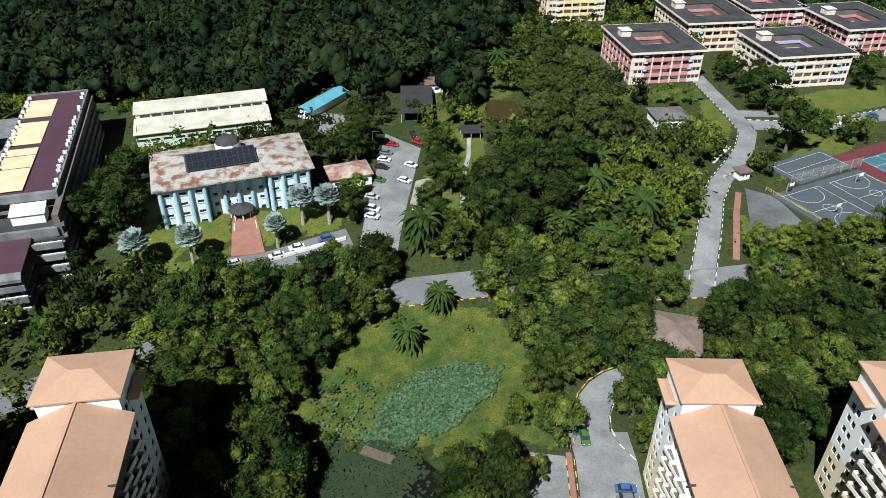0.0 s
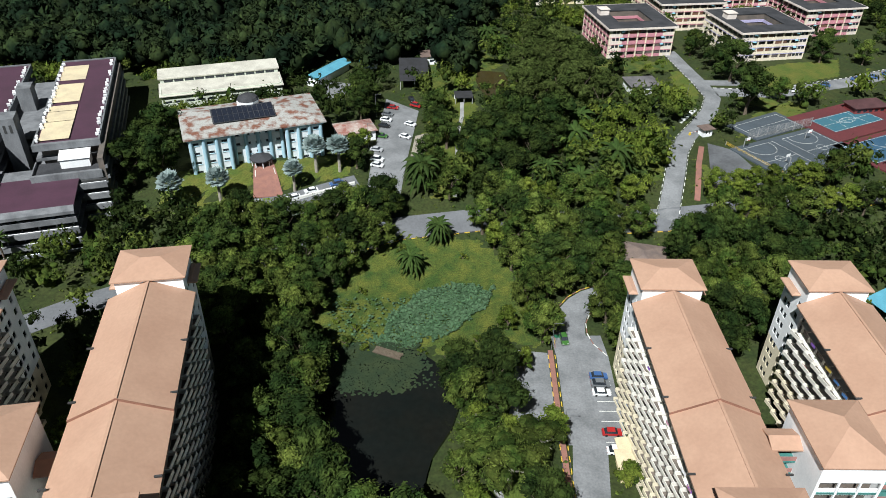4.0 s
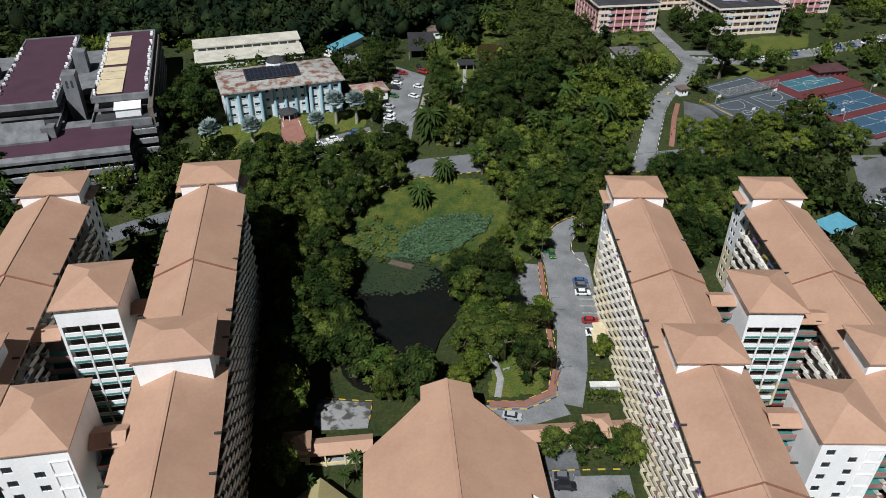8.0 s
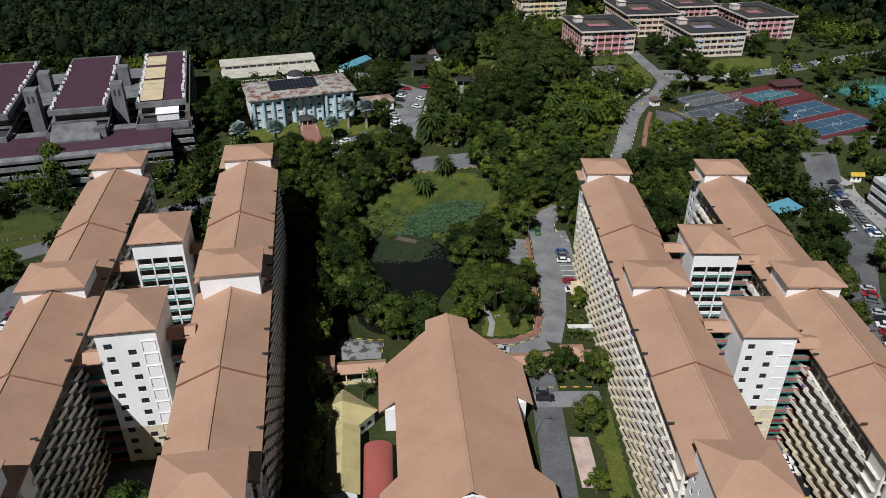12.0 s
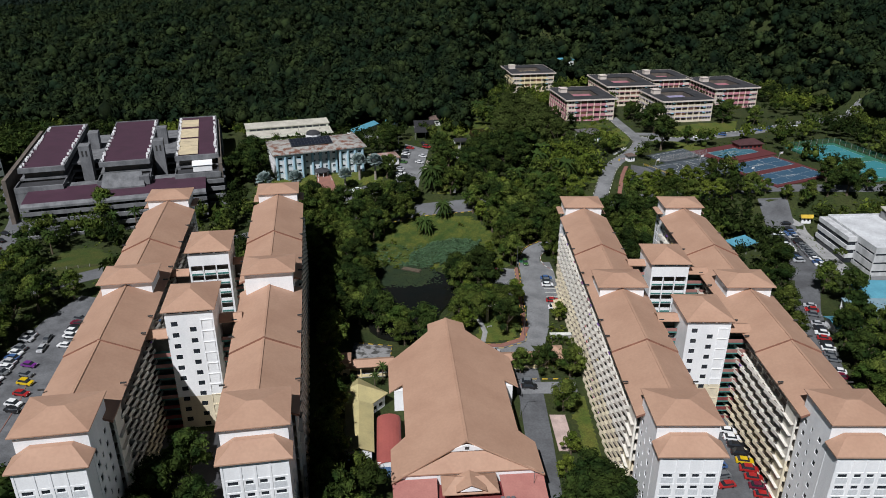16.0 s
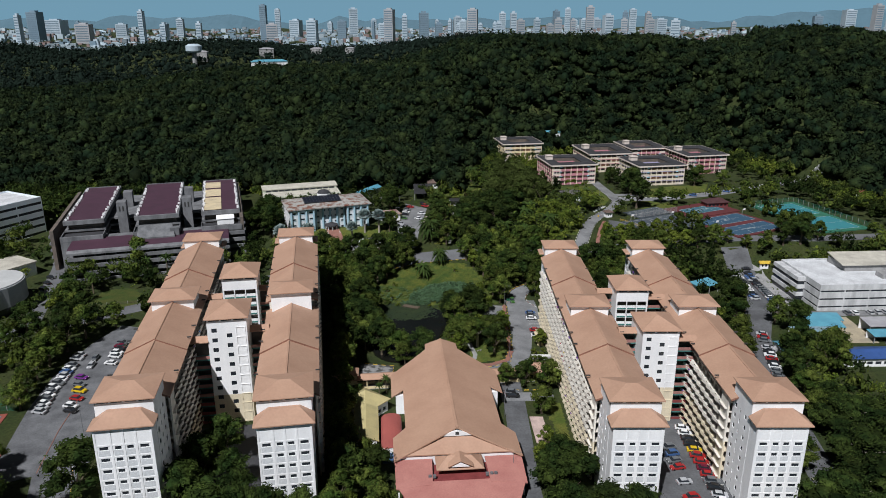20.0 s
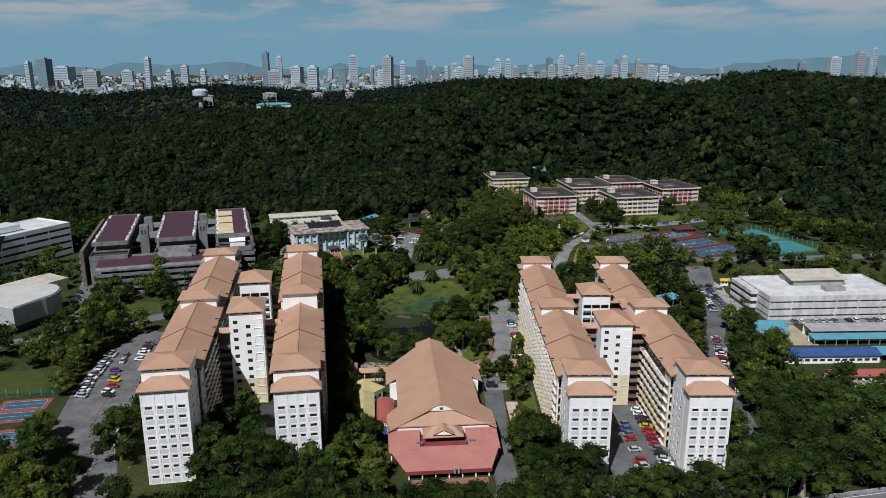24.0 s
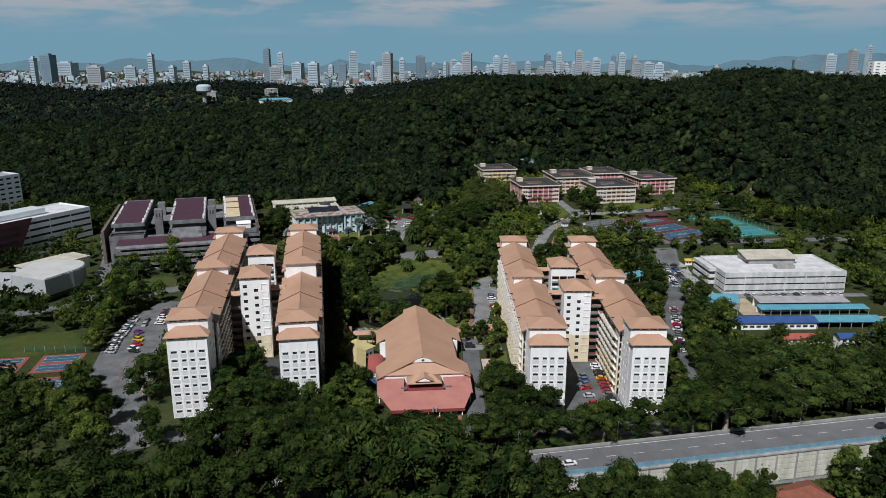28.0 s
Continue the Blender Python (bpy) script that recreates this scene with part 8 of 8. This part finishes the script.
for colour, x, y, t in (("purple", -118.7, -16.3, 78), ("grey", -117.2, -21.0, 78), ("yellow", -115.2, -25.0, 78), ("red", -113.6, -30.0, 78), ("white", -113.2, -34.6, 78), ("black", -112.0, -37.2, 75), ("grey", -120.6, -2.2, 5), ("silver", -119.5, -7.6, 5)):
    car(colour, x, y, t, "in the hostel car park")
row(148.4, 104, 146.5, 66, 15, 88, "beside the white block", 1.0)
row(142.8, 99, 139.6, 70, 12, 88, "beside the white block", 1.0)
row(127.2, 33, 114.5, -20, 18, 75, "behind the hostel")
for k, colour in enumerate(("white", "white", "black", "black", "yellow", "red", "red", "maroon", "red", "grey", "black", "silver", "white")):
    car(colour, 74.6, -35.6 - 2.95 * k, 78 + (k * 37) % 5, "between the hostel wings")
row(67.4, -46, 66.6, -79, 11, 100, "between the hostel wings", 0.9)
row(172, 54, 222, 57, 16, 2, "before the white block", 0.8)
row(140, 205.5, 205, 232, 9, 66, "on the road below the lawn", 0.6)
row(-178, 78, -174, 64, 3, 60, "by the round hall", 0.9)
car("white", 51, highway_y(51) - 2.4, 102, "on the highway", 3.262)
car("black", 158, highway_y(158) - 1.0, 102, "on the highway", 3.262)

# ---- lamp posts ----
def street_lamp(x, y, turn, high=9.0, z=None):
    g = land(x, y) if z is None else z
    l_ = thing("street_lamp", pose(x, y, g, 0, 0, turn), "slim grey street lamp with a curved arm", "street lamp", "street lamps")
    part("post", Geo().tube([(0, 0, -0.4), (0, 0, high)], [0.08, 0.05], 6), GRIMY, l_)
    part("arm", Geo().box(-0.05, 1.6, -0.04, 0.04, high, high + 0.07), GRIMY, l_)
    part("lamp_head", Geo().box(1.6, 2.1, -0.1, 0.1, high - 0.02, high + 0.08), GRIMY, l_)


for x in range(-60, 200, 32):
    street_lamp(x, highway_y(x) + 6.5, -78, 8, 3.2)
for x, y, t in ((27.4, 62, 0), (26.6, 34, 0), (25.5, 12, 0), (20.4, -30, 0), (20.4, -62, 0), (-104, -10, 180), (-103, -48, 180), (72, 140, 0), (93, 190, 0), (-25.5, 150, 0), (-25, 175, 0)):
    street_lamp(x, y, t)

# ---- washing on the balconies ----
def cloth(material_name, paint, x, y, z, turn, w, h):
    g, n = Geo(), 6
    for k in range(n):
        a, b = -w / 2 + w * k / n, -w / 2 + w * (k + 1) / n
        ya, yb = 0.05 * math.sin(k * 2.1), 0.05 * math.sin((k + 1) * 2.1)
        g.poly((a, ya, -h), (b, yb, -h), (b, 0, 0), (a, 0, 0))
        g.poly((a, ya + 0.02, -h), (a, 0.02, 0), (b, 0.02, 0), (b, yb + 0.02, -h))
    return solid("washing", g, mat(material_name, paint, 0.9), "%s cloth hung over a balcony parapet" % material_name.split("_")[0], "laundry", pose(x, y, z, 0, 0, turn), group="washing on balconies")


DYES = (("purple_cloth", (0.22, 0.10, 0.42)), ("blue_cloth", (0.08, 0.2, 0.45)), ("white_cloth", (0.8, 0.8, 0.8)), ("red_cloth", (0.45, 0.06, 0.06)), ("yellow_cloth", (0.6, 0.45, 0.08)), ("pink_cloth", (0.6, 0.3, 0.38)))
HANG = random.Random(31)
for base, turn, z0, uu, count in ((RIGHT_AT, RIGHT_TURN, RIGHT_Z, 0.0, 46), (RIGHT_AT, RIGHT_TURN, RIGHT_Z, 35.2, 30), (LEFT_AT, LEFT_TURN, LEFT_Z, -35.2, 16)):
    for k in range(count):
        bay, floor_ = HANG.randrange(22), HANG.randrange(1, 9)
        bays = 24
        w = 84.5 / bays
        v = -85.5 + (bay + 0.5) * w
        s = -1 if base is RIGHT_AT else 1
        m = pose(base[0], base[1], z0, 0, 0, turn) @ Vector((uu + s * (7.0 + 1.02), v + 0.5, floor_ * STOREY + 0.95))
        dye = DYES[0] if HANG.random() < 0.3 else HANG.choice(DYES)
        cloth(*dye, m.x, m.y, m.z, turn + (-90 + 12 if s < 0 else 90 - 12), HANG.uniform(0.8, 1.8), HANG.uniform(0.5, 0.8))

# ---- gate barrier on the campus road ----
gate = thing("boom_gate", pose(87.5, 163.5, land(87.5, 163.5), 0, 0, 28), "red and white boom gate beside the gate house", "barrier")
part("cabinet", Geo().box(-0.3, 0.3, -0.3, 0.3, 0, 1.1), KERB_YELLOW, gate)
for k in range(6):
    part("boom_piece", Geo().box(0.31 + 0.8 * k, 1.1 + 0.8 * k, -0.05, 0.05, 0.85, 0.97), RED_ROOF if k % 2 else KERB_PAINT, gate)
bin_ = thing("skip_bin", pose(29.6, 68.5, land(29.6, 68.5) + 0.12, 0, 0, 4), "green metal refuse skip on the car park road", "refuse bin")
part("tub", Geo().prism([(-0.9, -1.6), (0.9, -1.6), (0.9, 1.6), (-0.9, 1.6)], 0, 1.2), mat("green_metal", (0.03, 0.16, 0.09), 0.5), bin_)
part("rim", Geo().box(-1.0, 1.0, -1.7, 1.7, 1.204, 1.3), KERB_BLACK, bin_)
# benches and a stone table on the garden lawn
for x, y, t in ((14.5, 17, 20), (19, 22, -30), (-22, 70, 10)):
    b_ = thing("garden_bench", pose(x, y, land(x, y) + 0.1, 0, 0, t), "grey concrete garden bench on the lawn", "bench")
    part("seat", Geo().box(-0.9, 0.9, -0.22, 0.22, 0.4, 0.48), CONCRETE, b_)
    for s in (-0.65, 0.65):
        part("leg", Geo().box(s - 0.1, s + 0.1, -0.18, 0.18, 0, 0.396), CONCRETE, b_)

# white concrete planters set in a slanting row beside the campus road
for k in range(6):
    x, y = 87.4 + 1.5 * k, 174.6 + 2.0 * k
    pl_ = thing("planter", pose(x, y, land(x, y), 0, 0, 50), "white square concrete planter beside the road", "planter", "planters beside the road")
    part("tub", Geo().box(-0.7, 0.7, -0.7, 0.7, 0, 0.9), WHITE, pl_)
    part("soil", Geo().box(-0.55, 0.55, -0.55, 0.55, 0.904, 0.95), GROUND, pl_)

cp_ = thing("carport", pose(39.2, 29.5, land(39.2, 29.5), 0, 0, 3), "small cream sheet carport beside the hostel", "carport")
part("roof", Geo().slab([(-1.7, -3.2, 2.5), (1.7, -3.2, 2.8), (1.7, 3.2, 2.8), (-1.7, 3.2, 2.5)], 0.1), mat("cream_sheet", (0.62, 0.53, 0.34), 0.7, (0.52, 0.45, 0.3), 2, 0.08), cp_)
for sx in (-1.5, 1.5):
    for sy in (-2.9, 2.9):
        part("post", Geo().box(sx - 0.06, sx + 0.06, sy - 0.06, sy + 0.06, -0.3, 2.4), CONCRETE, cp_)
gw_ = thing("garden_wall", pose(37.2, 11.8, land(37.2, 11.8), 0, 0, 2), "low pale concrete wall above the walkway", "wall")
part("wall", Geo().box(-3.4, 3.4, -0.8, 0.8, -0.3, 1.1), CONCRETE, gw_)
part("coping", Geo().box(-3.5, 3.5, -0.9, 0.9, 1.104, 1.2), KERB_PAINT, gw_)

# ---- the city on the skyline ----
# blue-grey haze of distance is mixed into these wall and window colours
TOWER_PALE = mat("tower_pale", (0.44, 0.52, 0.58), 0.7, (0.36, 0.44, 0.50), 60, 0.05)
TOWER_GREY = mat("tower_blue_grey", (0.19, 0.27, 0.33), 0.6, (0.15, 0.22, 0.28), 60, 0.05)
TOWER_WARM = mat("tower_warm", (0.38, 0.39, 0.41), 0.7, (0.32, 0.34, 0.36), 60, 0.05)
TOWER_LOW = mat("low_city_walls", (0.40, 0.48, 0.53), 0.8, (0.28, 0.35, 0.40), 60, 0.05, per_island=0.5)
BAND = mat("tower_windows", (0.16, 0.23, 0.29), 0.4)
# bearing (across per unit ahead), top above eye level in thousandths of the distance, width in thousandths
WEST = ((-552, -6, 9), (-532, -2, 20), (-508, -12, 30), (-470, -17, 24), (-423, -17, 18), (-394, -1, 9), (-239, 6, 11), (-221, 1, 9), (-229, -17, 19), (-198, -12, 18),
        (-177, -12, 17), (-139, -13, 15), (-124, 2, 15), (-78, 1, 16), (-81, -16, 23), (-59, -6, 9), (-34, -3, 16), (10, -8, 12))
EAST = ((28, 1, 17), (67, -3, 11), (79, -3, 10), (135, -1, 10), (151, 2, 10), (177, 4, 13), (172, -11, 15), (199, -6, 15), (223, -2, 10), (234, 1, 12),
        (251, -3, 9), (269, -11, 18), (285, -12, 15), (468, -7, 14), (510, 0, 18), (541, 6, 13), (561, 11, 8), (592, 8, 11))
EYE = (13.5, -308.0, 122.0)
MIDRISE = random.Random(66)
FILL = tuple((MIDRISE.gauss(40, 190) if j % 3 else MIDRISE.uniform(-560, 600), MIDRISE.uniform(-18, -10), MIDRISE.uniform(5, 13)) for j in range(34))
for k, (bearing, top, wide) in enumerate(WEST + EAST + FILL):
    d = 2300 + 260 * ((k * 7) % 5)
    x, y = EYE[0] + bearing * d / 1000, EYE[1] + d
    w, z = 0.72 * wide * d / 1000, EYE[2] + top * d / 1000
    h = z - 18
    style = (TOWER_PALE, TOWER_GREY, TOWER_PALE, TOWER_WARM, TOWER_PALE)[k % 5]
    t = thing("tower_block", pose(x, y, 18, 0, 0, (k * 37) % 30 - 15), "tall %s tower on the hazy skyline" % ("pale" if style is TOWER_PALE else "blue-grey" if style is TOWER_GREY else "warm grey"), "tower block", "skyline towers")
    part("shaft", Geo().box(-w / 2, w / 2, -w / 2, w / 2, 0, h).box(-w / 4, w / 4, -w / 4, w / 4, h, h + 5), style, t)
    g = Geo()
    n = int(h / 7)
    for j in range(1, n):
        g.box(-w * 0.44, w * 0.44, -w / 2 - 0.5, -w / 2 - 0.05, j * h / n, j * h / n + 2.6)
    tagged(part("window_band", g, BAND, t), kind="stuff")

rng = random.Random(19)
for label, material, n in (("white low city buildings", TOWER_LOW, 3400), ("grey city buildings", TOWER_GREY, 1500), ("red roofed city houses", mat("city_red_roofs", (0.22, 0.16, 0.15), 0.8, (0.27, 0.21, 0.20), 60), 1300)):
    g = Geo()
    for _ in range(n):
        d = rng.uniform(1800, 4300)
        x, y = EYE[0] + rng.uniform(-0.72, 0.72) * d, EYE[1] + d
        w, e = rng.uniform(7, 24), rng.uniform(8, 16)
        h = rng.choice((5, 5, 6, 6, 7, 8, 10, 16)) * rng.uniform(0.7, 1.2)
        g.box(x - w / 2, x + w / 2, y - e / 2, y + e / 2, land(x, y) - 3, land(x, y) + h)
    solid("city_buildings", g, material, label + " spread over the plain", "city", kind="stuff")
forest("city_trees", "trees between the city buildings", (-2600, 2600), (1750, 3900), 80, 24, 10, lambda x, y: patch(x, y, 300, 3) > 0.05, 3, 21, FAR_LEAF)

# hills carry the haze blue in their base colour
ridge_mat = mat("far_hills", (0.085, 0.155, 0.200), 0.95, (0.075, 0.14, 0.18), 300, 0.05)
g = Geo()
n = 90
tops = [(-3800 + 7600 * k / n, 70 + 60 * noise.noise(Vector((k * 0.16, 3.0, 0))) + 40 * noise.noise(Vector((k * 0.5, 1.0, 0))) + 60 * math.exp(-((k - 74) / 6.5) ** 2)) for k in range(n + 1)]
for (x0, z0), (x1, z1) in zip(tops, tops[1:]):
    g.poly((x0, 4350, -20), (x1, 4350, -20), (x1, 4520, z1), (x0, 4520, z0))
    g.poly((x0, 4520, z0), (x1, 4520, z1), (x1, 4680, -20), (x0, 4680, -20))
solid("backdrop", g, ridge_mat, "low hills on the horizon, haze blue in their colour", "hills", kind="structure")

# roofs and a water tower that show in the woods
for x, y, w, d, t in ((-330, 1150, 60, 20, 10), (-250, 1220, 50, 18, 0), (-420, 1060, 44, 18, 5), (-180, 1180, 40, 16, -8)):
    small_house("long_building", "white long building among the distant woods", x, y, w * 0.45, d * 0.8, t, 15, 2, GREY_ROOF, CONCRETE, ground=land(x, y))
small_house("long_building", "long building with a light blue roof in the woods", -205, 640, 42, 12, 20, 24, 2, BLUE_ROOF, WHITE, ground=land(-205, 640))
wt = thing("water_tower", pose(-420, 1020, land(-420, 1020), 0, 0, 0), "round white water tower above the trees", "water tower")
part("tank", Geo().tube([(0, 0, 22), (0, 0, 25), (0, 0, 33), (0, 0, 36)], [9, 13, 13, 8], 18), TOWER_PALE, wt)
part("shaft", Geo().tube([(0, 0, -2), (0, 0, 22)], [4, 4], 10), CONCRETE, wt)
plain_block("slab_block", "tall white slab block by the ridge", 640, 790, 38, 16, 0, 20, 92, 22, WHITE, GREY_ROOF, "tower block", gap=12, win=5.0)
